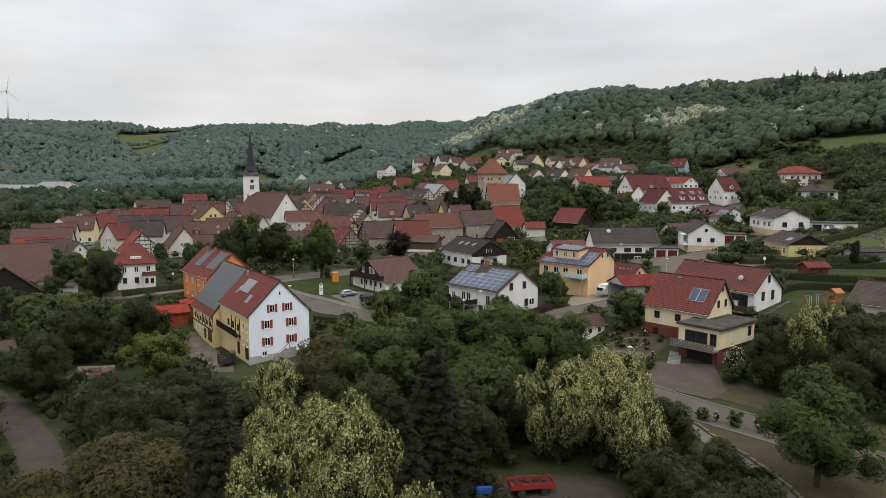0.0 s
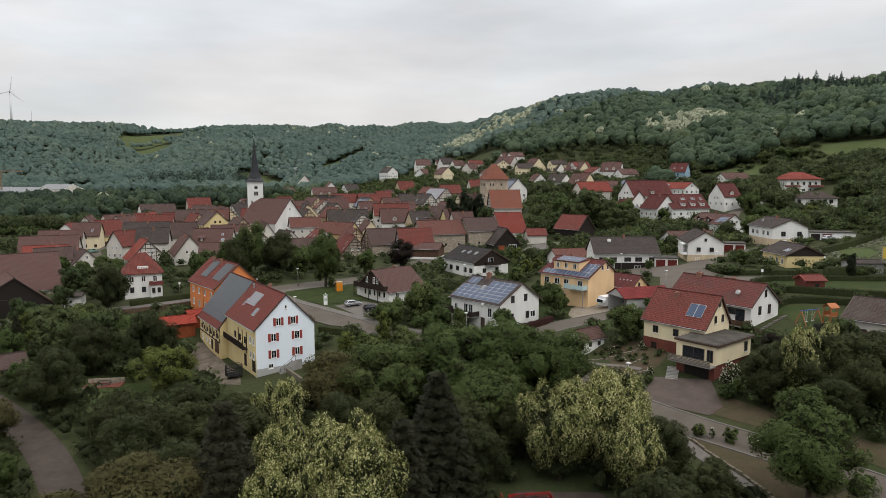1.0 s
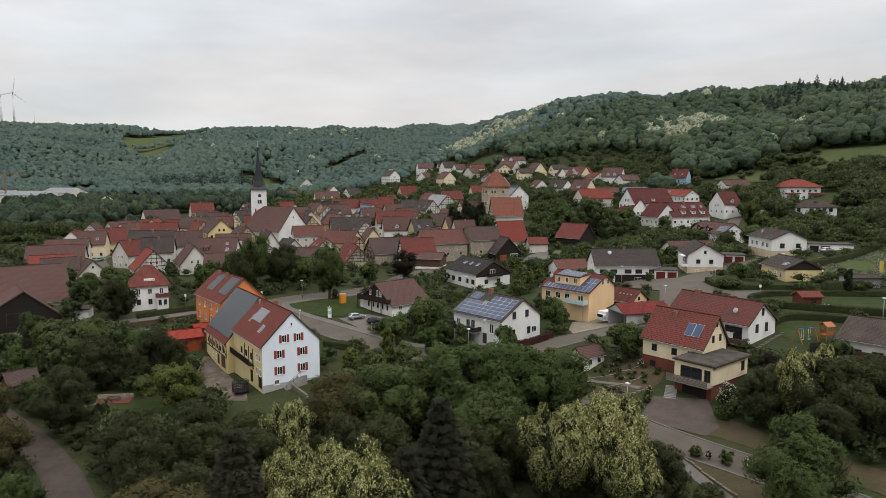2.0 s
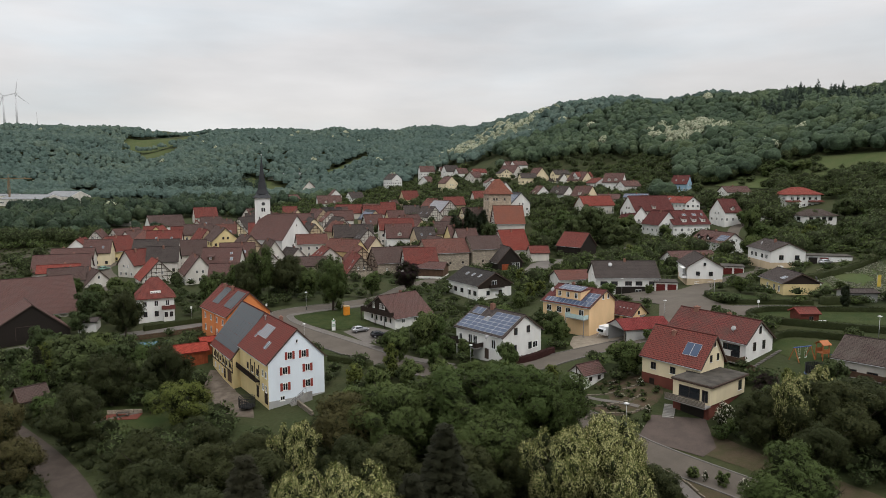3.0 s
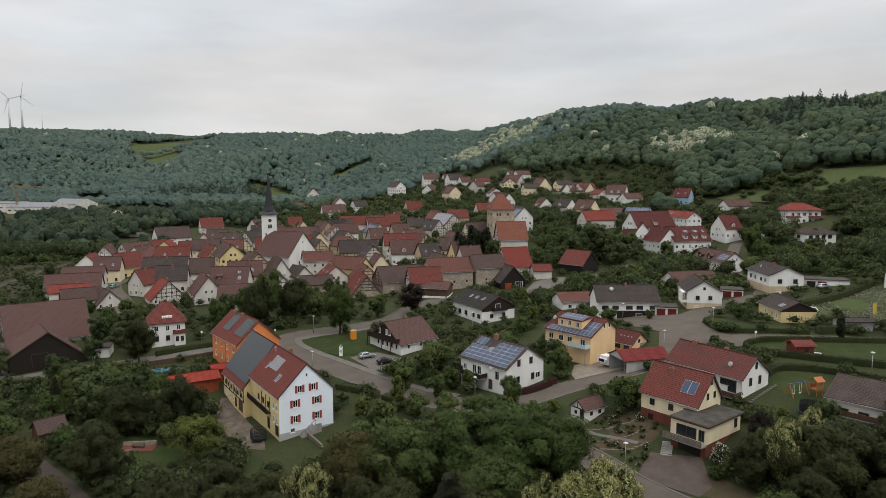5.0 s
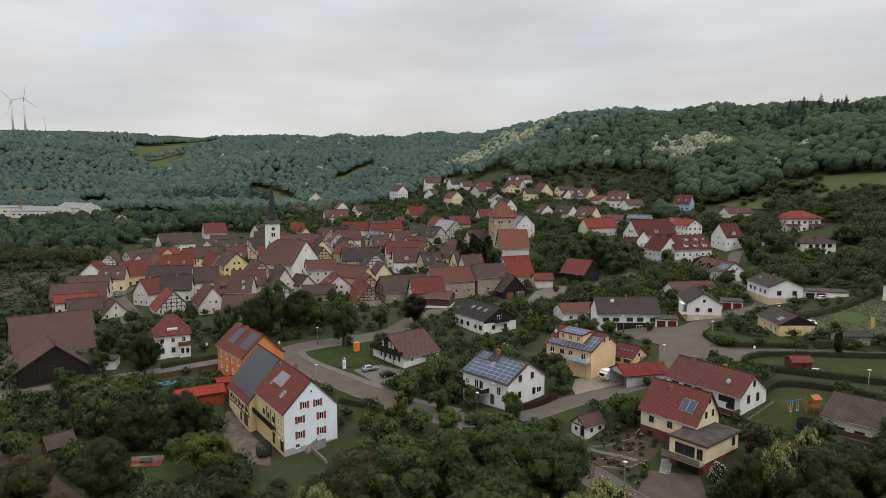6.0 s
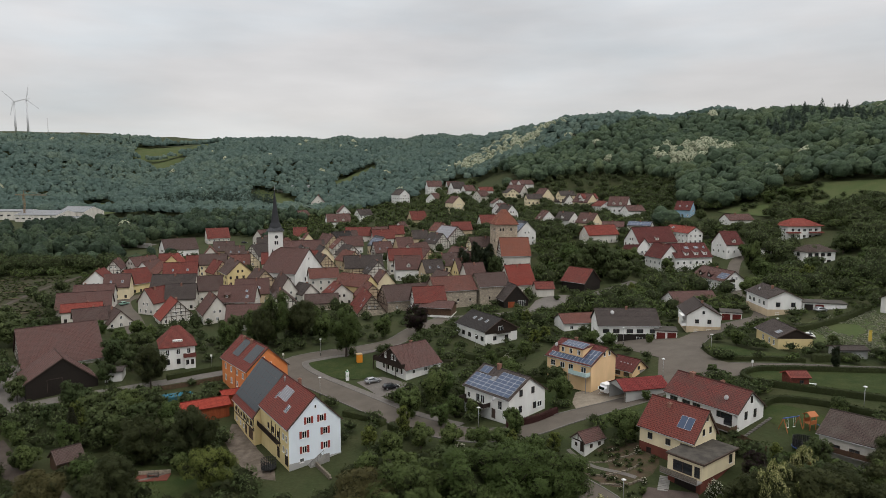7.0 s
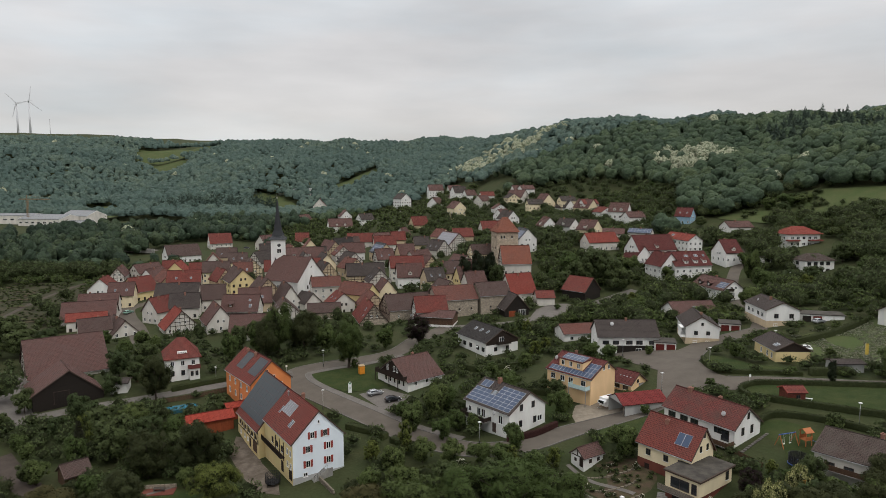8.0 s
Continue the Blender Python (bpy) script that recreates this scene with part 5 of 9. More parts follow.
# the yellow house with the long dormer
H6.dormer(1, 7.6, 7.2, 2.0, 2.2, R_MAROON, PEACH, 3)
H6.solar(1, 0.3, 0.35, 12, 1, 1.05, 1.65).solar(1, 0.3, 2.1, 3, 2, 1.05, 1.65)
for i in range(6):
    for j in range(2):
        fit_part("solar_panel", solar_mesh(1.08, 1.4, SOLAR), SOLAR, H6.ob, "", pose(4.6 + i * 1.1, 4.9 - j * 1.4 - 1.0, H6.roof_z(1, 4.5) + 2.1 + j * 0.36, -14, 0, 0))
H6.windows("A", (1.0, -1.0), 7.1, 0.8, 1.1, bars=1).windows("L", (2.6, 6.4, 9, 12), 3.7, 1.4, 1.4).windows("L", (10, 12), 1.2, 1.2, 1.4).chimney(10, -0.5, 0.8).dish(1, 13.2, 3.6, 0.5)
FROST = plain("pale_green_glass", (0.42, 0.55, 0.55), 0.25, 0, 0.5)
H6.balcony("L", 3.2, 2.6, 5.2, 1.8, FROST)
for y in (0.6, 5.6):
    bm = bmesh.new()
    box(bm, y, y + 0.14, H6.L + 1.6, H6.L + 1.74, -2, 2.5)
    part("balcony_post", bm, METAL, H6.ob)
H7.windows("L", (2.0, 4.6), 1.4, 1.6, 1.0, frame_mat=TRIMB).windows("A", (0.3,), 2.9, 0.8, 0.9, frame_mat=TRIMB, bars=1).door("A", -1.2, 0, 1.9, 2.1, CONCRETE).skylights(1, (1.6, 2.6, 3.6, 4.6), 2.4, 0.3, 0.25)
H8.windows("A", (0.5,), 1.0, 0.6, 0.7, frame_mat=TRIMB).door("A", -1.1, 0, 0.8, 1.7, WOODDARK).windows("R", (2.0, 4.2), 1.0, 0.7, 0.8, frame_mat=TRIMB).timbering("A", 1.9, 1.7, 1.8, WOODDARK)
# the cream house and its flat annex
H9.windows("A", (1.2, -1.0), 4.9, 0.7, 1.2, frame_mat=TRIMB, bars=1).windows("A", (0.1,), 7.2, 0.5, 0.8, frame_mat=TRIMB, bars=1).windows("L", (9.3,), 2.3, 1.0, 1.2, frame_mat=TRIMB).windows("L", (2.5, 5.5), 2.3, 1.0, 1.2, frame_mat=TRIMB)
H9.door("L", 9.5, -2.2, 1.0, 2.2, WOODDARK).solar(1, 1.7, 2.1, 2, 1, 1.35, 2.5).chimney(7.6, 0.9, 0.5).dish(-1, 1.2, 0.4, 0.5)
bm = bmesh.new()
box(bm, 0.35, 11.6, H9.L - 0.02, H9.L + 0.05, -4.5, 0.75)
part("basement_wall", bm, MAROON, H9.ob, "maroon rendered basement wall")
H10.windows("A", (1.4,), 2.0, 0.9, 1.6, frame_mat=TRIMB).windows("A", (-1.6,), 2.0, 0.9, 1.7, frame_mat=TRIMB).windows("A", (-0.3,), 4.9, 0.7, 1.4, frame_mat=TRIMB, bars=1)
H10.windows("L", (4, 9.5, 12, 15), 1.7, 1.8, 1.2, frame_mat=TRIMB).chimney(13.5, 0.2, 0.6, 0.9).chimney(6.8, -0.4, 0.5, 0.6).dish(1, 3.7, 2.1, 0.5).balcony("L", 3.4, -0.4, 6.0, 2.2, WOODBROWN).door("L", 2.4, 0, 1.6, 2.2, GLASS)
# bungalows and houses round the junction
H11.windows("L", (2.5, 5, 8.5), 1.5, 0.9, 1.4).skylights(1, (2.6, 3.6), 2.2, 0.95, 1.3).dish(-1, 2.0, 0.6, 0.45).windows("R", (3, 7), 1.5, 1.2, 1.2)
H12.windows("A", (2.0, -2.6), 2.1, 1.3, 1.4, frame_mat=TRIMB).windows("A", (2.2, -2.0), -0.6, 1.2, 0.8).windows("L", (3, 6, 10, 13), 2.1, 1.5, 1.4).chimney(7, 0.9, 0.8).dish(1, 10, 2.2, 0.5)
H13.windows("A", (1.6, -1.9), 3.1, 1.1, 1.2, frame_mat=TRIMB).windows("A", (-0.2,), 5.8, 0.7, 0.9, frame_mat=TRIMB, bars=1).windows("A", (1.8, -1.8), 0.5, 1.2, 0.7).windows("L", (3, 6, 9, 12), 3.1, 1.6, 1.5, bars=3).chimney(5, -0.6, 0.6).dish(-1, 4, 3.0, 0.4)
bm = bmesh.new()
for x in (0.7, 2.2, 3.7, 5.2):
    box(bm, x, x + 0.1, H13.L + 1.3, H13.L + 1.4, 1.8, 4.6)
box(bm, 0.6, 5.4, H13.L + 0.1, H13.L + 1.45, 1.6, 2.3)
box(bm, 0.6, 5.4, H13.L + 0.1, H13.L + 1.45, 4.5, 4.65)
box(bm, 0.7, 5.3, H13.L + 1.33, H13.L + 1.36, 2.3, 4.5)
part("glazed_porch", bm, TRIMW, H13.ob, "white glazed porch")
bm = bmesh.new()
box(bm, 0.3, 12.6, H14.L + 0.02, H14.L + 0.07, -3, 2.0)
part("lower_wall", bm, WOODBLACK, H14.ob, "black boarded lower storey")
H14.windows("L", (2.2, 6.0, 9.0, 13.0, 16), 2.9, 1.9, 1.2, frame_mat=TRIMB).windows("L", (2.4, 6.2), 0.6, 1.8, 1.2, out=0.07).windows("B", (2.0, -1.5), 1.9, 1.2, 1.3).windows("B", (0.2,), 4.8, 0.9, 1.1).dish(1, 13.6, 4.4, 0.6).chimney(9, 0.3, 0.7)
H15.windows("A", (2.5, -2.0), 1.4, 1.2, 1.3, frame_mat=TRIMB).windows("A", (0.3,), 4.2, 1.8, 1.6, out=0.06).windows("L", (2, 5, 9, 12.5), 1.4, 1.5, 1.4, frame_mat=TRIMB).skylights(1, (4.5, 8.0, 11.2), 4.6, 1.0, 1.3).balcony("A", -0.2, 2.9, 5.0, 1.2, WOODDARK)
# the big barn: timbered gable, cross wing whose black boards stand for a shaded open front
H16.timbering("B", 0.4, 2.4, 2.4).door("B", 2.0, 0, 3.2, 3.2, WOODBROWN, 0, "barn_door")
H16b = House("barn wing with black boards for the shade of its open front", -101.5, 151.8, 130, 13.0, 9.0, 10.1, 4.6, WOODBLACK, R_BROWN, 8.4, 2.8, category="barn", name="barn", floor=1.6)
# closed black leaf put in for the dark inside of the wing
H16b.door("A", 2.0, 0, 3.4, 3.2, WOODBLACK, 0, "barn_door")
# flats and houses up the slope
dress(H17, 17, w=1.1, t=1.3)
for x in (3.4, 8.0, 13.0):
    H17.dormer(1, x, 2.0, 1.4, 1.6, R_MAROON, WHITE, 1)
H17.skylights(1, (2, 5.5, 6.5, 10.5, 11.5), 6.2, 0.9, 1.3)
dress(H18, 18, w=1.1).skylights(1, (16, 17.2), 3.2, 1.0, 1.4)
dress(H19, 19, w=1.1)
for x in (9.5, 15.0):
    H19.dormer(1, x, 2.2, 1.4, 1.0, R_BROWN, WOODDARK, 1, True)
H19.solar(1, 0.6, 1.4, 3, 3, 1.65, 1.05)
H19.balcony("A", 2.0, 2.8, 3.0, 1.2, WOODDARK).balcony("A", 2.0, 5.6, 3.0, 1.2, WOODDARK)
# the old village
H20.windows("A", (3.0, -3.0), 3.6, 0.9, 1.6, frame_mat=TRIMB).windows("A", (0.2, ), 8.2, 0.8, 1.0, frame_mat=TRIMB).windows("A", (0.2,), 12.4, 0.6, 0.8, frame_mat=TRIMB).windows("R", (3, 7, 11, 15), 3.6, 1.0, 2.6).windows("L", (3, 7, 11, 15), 3.6, 1.0, 2.6)
dress(H21, 21, frames=TRIMB)
dress(H22, 22, timber="L").dormer(1, 10.5, 2.0, 1.3, 2.0, R_BROWN, WOODBROWN, 1).skylights(1, (3.2,), 2.6, 1.0, 1.4).skylights(1, (3.6,), 5.2, 0.8, 1.0)
dress(H23, 23).skylights(-1, (3, 5), 4, 1.0, 1.6)
dress(H24, 24)
H25.timbering("A", 3.0, 1.4, 2.2).windows("A", (-1, 1), 4.0, 0.7, 0.9).skylights(1, (6, ), 5.5, 1.2, 1.4).skylights(1, (3.5,), 3.2, 0.8, 1.0).chimney(12, 0.6, 0.8)
H26.timbering("A", 3.2, 1.5, 2.4).windows("L", (4, 9, 14), 2.5, 0.6, 0.8).windows("R", (4, 9, 14), 2.5, 0.6, 0.8)
H27.windows("L", (3, 8, 13), 3.0, 0.7, 0.9, frame_mat=TRIMB).windows("A", (0, ), 3.5, 0.7, 0.9)
H28.windows("L", (4, 9), 3.0, 0.7, 0.9, frame_mat=TRIMB)
H29.windows("A", (-2.2,), 1.9, 3.0, 2.6, bars=4, sill=False).door("A", 2.0, 0, 2.6, 2.8, WOODRED, 0, "barn_door")
dress(H30, 30)
dress(H31, 31, timber="A")
dress(H32, 32, frames=TRIMB)
dress(H33, 33)
H34.door("L", 6, 0, 4.0, 3.0, WOODBLACK, 0, "barn_door")
dress(H35, 35, timber="A", chimney=False)
H35.solar(1, 0.8, 0.9, 10, 5, 1.72, 1.9, THERMAL)
dress(H36, 36, frames=TRIMB)
dress(H37, 37, timber="A")
dress(H38, 38)
dress(H39, 39)
dress(H40, 40, timber="A")
dress(H41, 41)


def village(x, y, turn, length, hw, ridge, eave, wall, roof, label, seed, timber=None, dormers=0, sky=0, **more):
    h = House(label, x, y, turn, length, hw, ridge, eave, wall, roof, floor=min(ground_z(x, y), eave - 4.6), gutters=False, boards=y < 262, **more)
    dress(h, seed, timber=timber, frames=TRIMB if seed % 3 == 0 else None)
    for k in range(dormers):
        for s in (1, -1):
            if (math.cos(radians(turn)) * s) < 0.1:
                h.dormer(s, length * (k + 1) / (dormers + 1), 1.8, 1.3, 1.3, roof, OLDWHITE, 1, seed % 2 == 0)
    if sky:
        h.skylights(1 if math.cos(radians(turn)) < 0 else -1, [length * (k + 0.7) / (sky + 0.4) for k in range(sky)], 3.0, 0.8, 1.2)
    return h


OLDH, RED_H = "old plastered village house with a brown tile roof", "old plastered village house with a red tile roof"
DARKH, NEWH = "old village house with a dark weathered roof", "white hillside house with a brown tile roof"
GREYH, CREAMH = "white hillside house with a dark grey roof", "cream hillside house with a brown tile roof"
village(-132, 236, 202, 19, 6.5, 13.2, 7.8, OLDWHITE, R_BROWN, OLDH, 1)
village(-136, 246, 198, 15, 4.5, 14.3, 10.5, OLDWHITE, R_BROWN, OLDH, 2)
village(-131, 227, 205, 14, 3.5, 10.6, 8.0, OLDWHITE, R_BRIGHT, RED_H, 3)
village(-124, 216, 215, 11, 4.5, 11.0, 7.0, OLDWHITE, R_OLD, DARKH, 4)
village(-165, 284, 101, 12.8, 6.2, 14.0, 8.2, WHITE, R_RED, RED_H, 5)
village(-166, 318, 60, 15, 5.0, 16.0, 11.5, OLDWHITE, R_BROWN, OLDH, 6)
village(-149.5, 297, 85, 15, 5.0, 16.4, 11, WHITE, R_BROWN, OLDH, 7)
village(-144, 317, 99, 13, 4.8, 17.2, 12.5, YELLOW, R_BRIGHT, "yellow gabled house with an orange roof", 8)
village(-183, 393, 40, 21, 7.0, 18.4, 11.6, WHITE, R_OLD, DARKH, 9)
village(-118.6, 287, 195, 15, 5.2, 17.9, 12.5, OLDWHITE, R_RED, RED_H, 10, sky=2)
village(-108, 258, 190, 17.6, 5.5, 16.6, 11.5, OLDWHITE, R_DARK, DARKH, 11)
village(-101, 240, 195, 11.5, 5.0, 15.5, 10.2, OLDWHITE, R_DARK, DARKH, 12)
village(-116.6, 229, 65, 11, 4.6, 15.0, 9.6, OLDWHITE, R_RED, RED_H, 13)
village(-95.4, 253, 200, 10, 4.8, 16.8, 11.2, OLDWHITE, R_OLD, DARKH, 14)
village(-138, 443, 60, 15, 5.5, 20.3, 14.2, OLDWHITE, R_BROWN, OLDH, 15)
village(-110, 338, 62, 11, 5.4, 20.5, 14.4, OLDWHITE, R_DARK, DARKH, 16, timber="A")
village(-98, 345, 14, 24, 5.6, 22.0, 16.6, OLDWHITE, R_BROWN, OLDH, 17, dormers=2)
village(-116, 455, 12, 10, 6.0, 21.4, 15.4, OLDWHITE, R_RED, RED_H, 18)
village(-67, 322, 112, 16, 5.0, 21.0, 15.5, CREAM, R_DARK, DARKH, 19, sky=3)
village(-76, 380, 124, 10, 4.0, 23.0, 17.0, BEIGE, R_BROWN, OLDH, 20)
village(-64.4, 390, 200, 12, 5.3, 23.8, 18.3, WHITE, R_GREY, GREYH, 21, dormers=2)
village(-107, 530, 20, 20, 7.0, 27.0, 20.5, WHITE, R_BROWN, NEWH, 22, dormers=2)
village(-73, 420, 8, 20, 5.5, 24.1, 18.6, OLDWHITE, R_RED, RED_H, 23)
h_roofsun = village(-40.1, 355, 120, 14, 5.2, 23.4, 17.9, BEIGE, R_SLATE, "old house with solar panels on a slate roof", 24)
h_roofsun.solar(1, 0.6, 1.0, 7, 3, 1.72, 1.6).skylights(1, (5, 9), 3.0, 0.8, 1.2)
village(-52.6, 396, 15, 14, 5.0, 24.4, 19.0, OLDWHITE, R_RED, RED_H, 25)
village(-54, 330, 128, 11, 5.4, 21.2, 15.8, OLDWHITE, R_DARK, DARKH, 26, timber="A")
village(-36, 304, 196, 18.6, 5.2, 19.4, 13.8, BEIGE, R_DARK, DARKH, 27, timber="L")
village(-29.4, 294, 12, 12.5, 5.2, 20.1, 14.0, WHITE, R_BROWN, OLDH, 28, dormers=1)
village(-34, 309, 12, 17, 5.2, 21.8, 16.4, OLDWHITE, R_RED, RED_H, 29)
village(-34, 352, 25, 10, 5.0, 23.5, 17.8, BEIGE, R_BROWN, OLDH, 30)
village(-25.6, 330, 55, 16, 5.4, 22.0, 16.0, OLDWHITE, R_BROWN, OLDH, 31)
village(-39.5, 436, 70, 11, 4.0, 26.4, 21.0, WHITE, R_BROWN, NEWH, 32)
village(-34.6, 475, 30, 13, 5.0, 32.0, 25.5, BEIGE, R_RED, "beige house with a red roof", 33)
village(-153, 722, 100, 16, 7.6, 37.5, 29.3, OLDWHITE, R_BROWN, NEWH, 34)
village(-103, 600, 110, 15, 6.0, 30.5, 24.4, WHITE, R_BROWN, NEWH, 35)
village(-87, 566, 40, 14, 5.4, 29.2, 23.9, WHITE, R_DARK, GREYH, 36)
village(-150, 610, 60, 14, 6.6, 25.8, 19.0, WOODBLACK, R_BROWN, "dark boarded barn with a brown roof", 37)
village(-35.6, 258, 150, 16, 5.0, 16.2, 11.6, YELLOW, R_ORANGE, "yellow house with an orange tile roof", 38)
village(-45.7, 246, 118, 10, 5.2, 14.2, 10.0, OLDWHITE, R_RED, RED_H, 39, sky=2)
village(-46, 240, 194, 13, 4.0, 11.8, 8.6, STONE, R_OLD, "low stone shed with a mossy roof", 40)
village(-58.6, 249, 135, 9, 4.2, 13.7, 9.6, OLDWHITE, R_DARK, DARKH, 41)
village(-65, 214, 190, 15, 6.5, 12.6, 6.8, OLDWHITE, R_BROWN, OLDH, 42, sky=3)
village(31.6, 412, 195, 18, 6.4, 33.0, 27.0, OLDWHITE, R_RED, RED_H, 43)
h_solar2 = village(36.7, 332, 105, 14, 5.4, 33.6, 28.0, WHITE, R_SLATE, "white gabled house with a solar roof", 44)
h_solar2.solar(1, 0.8, 0.8, 7, 3, 1.7, 1.7)
village(56, 388, 100, 14, 5.4, 36.4, 30.6, WHITE, R_BROWN, NEWH, 45, dormers=1)
village(69, 375, 125, 13, 4.8, 36.4, 31.6, WHITE, R_DARK, GREYH, 46, dormers=1)
village(79, 360, 130, 12, 5.2, 36.6, 30.8, CREAM, R_BROWN, CREAMH, 47, dormers=1)
village(92, 352, 165, 12, 5.0, 32.4, 29.6, OLDWHITE, R_BROWN, OLDH, 48)
village(64.7, 326, 24, 19, 4.6, 32.0, 27.2, OLDWHITE, R_BRIGHT, RED_H, 49)
h_solar3 = village(105.7, 346, 150, 13, 4.5, 32.8, 30.4, OLDWHITE, R_SLATE, "low hall with a solar roof", 50)
h_solar3.solar(1, 0.5, 0.5, 7, 2, 1.7, 1.9)
village(68, 480, 110, 14, 6.0, 48.6, 41.5, CREAM, R_BROWN, CREAMH, 51, dormers=1)
village(82, 468, 119, 13, 5.0, 44.4, 38.7, WHITE, R_DARK, GREYH, 52)
village(95.3, 452, 123, 15.5, 5.4, 45.4, 39.2, CREAM, R_BROWN, CREAMH, 53, dormers=1)
village(112.2, 420, 150, 13, 6.0, 44.2, 38.2, WHITE, R_BROWN, NEWH, 54, dormers=2)
village(16.6, 530, 50, 13, 5.0, 46.2, 41.5, OLDWHITE, R_BROWN, NEWH, 55)
village(2.4, 498, 117, 14, 5.6, 42.2, 37.0, CREAM, R_BROWN, CREAMH, 56)
village(44.9, 535, 30, 14, 5.2, 54.5, 48.8, WHITE, R_BROWN, NEWH, 57)
village(53.9, 512, 140, 15, 6.0, 51.0, 45.0, OLDWHITE, R_BROWN, NEWH, 58, dormers=1)
village(-4.8, 600, 30, 14, 5.4, 52.8, 46.8, WHITE, R_DARK, GREYH, 59)
village(6, 578, 30, 11, 5.0, 50.0, 45, WHITE, R_BROWN, NEWH, 60)
village(-30.9, 684, 15, 16, 6.5, 53.7, 47.5, WHITE, R_BROWN, NEWH, 61)
village(-10, 690, 15, 14, 6.5, 53.0, 47.5, WHITE, R_BROWN, NEWH, 62)
village(-50, 640, 130, 15, 6.5, 45.1, 39.8, WHITE, R_DARK, GREYH, 63)
village(-22.8, 590, 60, 13, 6.0, 42.6, 36.8, WHITE, R_BROWN, NEWH, 64)
village(27.7, 446, 50, 11, 4.6, 38.8, 33.9, WHITE, R_BROWN, NEWH, 65)
village(37, 425, 120, 13, 5.4, 38.6, 33.0, WHITE, R_DARK, GREYH, 66)
village(-8, 612, 10, 10, 6.0, 44.5, 39.6, OLDWHITE, R_BROWN, NEWH, 67)
village(131, 300, 196, 9.5, 5.8, 31.4, 25.4, WHITE, R_MAROON, "white gabled house with a red roof and bay", 68, dormers=1)
village(104, 313, 200, 22, 6.5, 32.6, 25.6, WHITE, R_MAROON, "white apartment house with a long red roof", 69, dormers=1)
village(139.7, 381, 140, 10, 4.8, 42.6, 37.4, SKYBLUE, R_MAROON, "light blue house with a red roof", 70, sky=2)
village(146, 352, 10, 15, 5.4, 36.6, 33.4, WHITE, R_BROWN, "white bungalow with a brown roof", 71)
# the close-built rest of the old village
core_rng = random.Random(77)
taken = [tuple((o.matrix_basis @ Vector((6, 0, 0)))[:2]) for o in bpy.data.objects if o.parent is None and o.type == "EMPTY"]
made = tries = 0
while made < 46 and tries < 6000:
    tries += 1
    px, py = core_rng.uniform(-158, 20), core_rng.uniform(226, 440)
    if ((px + 62) / 98) ** 2 + ((py - 318) / 105) ** 2 > 1 or min(math.hypot(px - q[0], py - q[1]) for q in taken) < 12.5 or math.hypot(px + 82, py - 286) < 16:
        continue
    base = ground_z(px, py)
    tn = core_rng.choice((15, 25, 110, 120, 130, 195))
    rf, lb = core_rng.choice(((R_BROWN, OLDH), (R_RED, RED_H), (R_OLD, DARKH), (R_BROWN, OLDH), (R_ORANGE, RED_H), (R_DARK, DARKH)))
    hi = core_rng.uniform(8.6, 10.4)
    ln = core_rng.uniform(9.5, 14)
    village(px - math.cos(radians(tn)) * ln / 2, py - math.sin(radians(tn)) * ln / 2, tn, ln, core_rng.uniform(4.4, 5.6), base + hi, base + hi - core_rng.uniform(4.8, 5.8),
            core_rng.choice((OLDWHITE, WHITE, OLDWHITE, BEIGE, CREAM)), rf, lb, 100 + made, timber=core_rng.choice((None, "A", "A")), sky=core_rng.choice((0, 0, 2)))
    taken.append((px, py))
    made += 1
for k, (px, py, tn) in enumerate(((56, 529, 20), (80, 475, 195), (25, 552, 12), (31, 483, 100), (57, 479, 190), (97, 430, 110), (109, 399, 196), (43, 513, 105), (93, 459, 15))):
    base = ground_z(px, py)
    village(px - 6 * math.cos(radians(tn)), py - 6 * math.sin(radians(tn)), tn, 12, 5.2, base + 8.6, base + 5.2, (WHITE, CREAM, WHITE)[k % 3], (R_BROWN, R_DARK, R_RED)[k % 3], (NEWH, GREYH, "white hillside house with a red tile roof")[k % 3], 200 + k)
# cross gable of the long red-roofed apartment house
Hx = House("white gabled front house with balconies and a red roof", 88.4, 299.7, 105, 12, 5.6, 27.8, 21.4, WHITE, R_MAROON, floor=14.6)
dress(Hx, 72, w=1.1).balcony("A", 2.2, 2.8, 3.0, 1.3, GREYPL).balcony("A", 2.2, 5.5, 3.0, 1.3, GREYPL)
Hy = House("white gabled end house with balconies and a red roof", 95.6, 283, 108, 13, 5.4, 26.4, 20.4, WHITE, R_MAROON, floor=14.0)
dress(Hy, 73, w=1.1).balcony("A", 1.8, 2.8, 3.0, 1.3, GREYPL).balcony("A", 1.8, 5.5, 3.0, 1.3, GREYPL)
# the dark-roofed pair of the lower slope
HL1 = House("white house with a dark weathered roof and a long balcony", 67.6, 106.3, -47, 15, 5.4, 14.0, 11.0, OLDWHITE, R_MOSSY, 6.9, 11.2, floor=7.4)
HL1.chimney(9, 0.5, 1.1).windows("R", (3, 6, 9), 1.6, 1.6, 1.6, frame_mat=TRIMB).balcony("R", 6.5, 1.5, 8, 1.8, WOODBROWN).windows("A", (1.5, -1.8), 1.6, 1.2, 1.2, frame_mat=TRIMB)


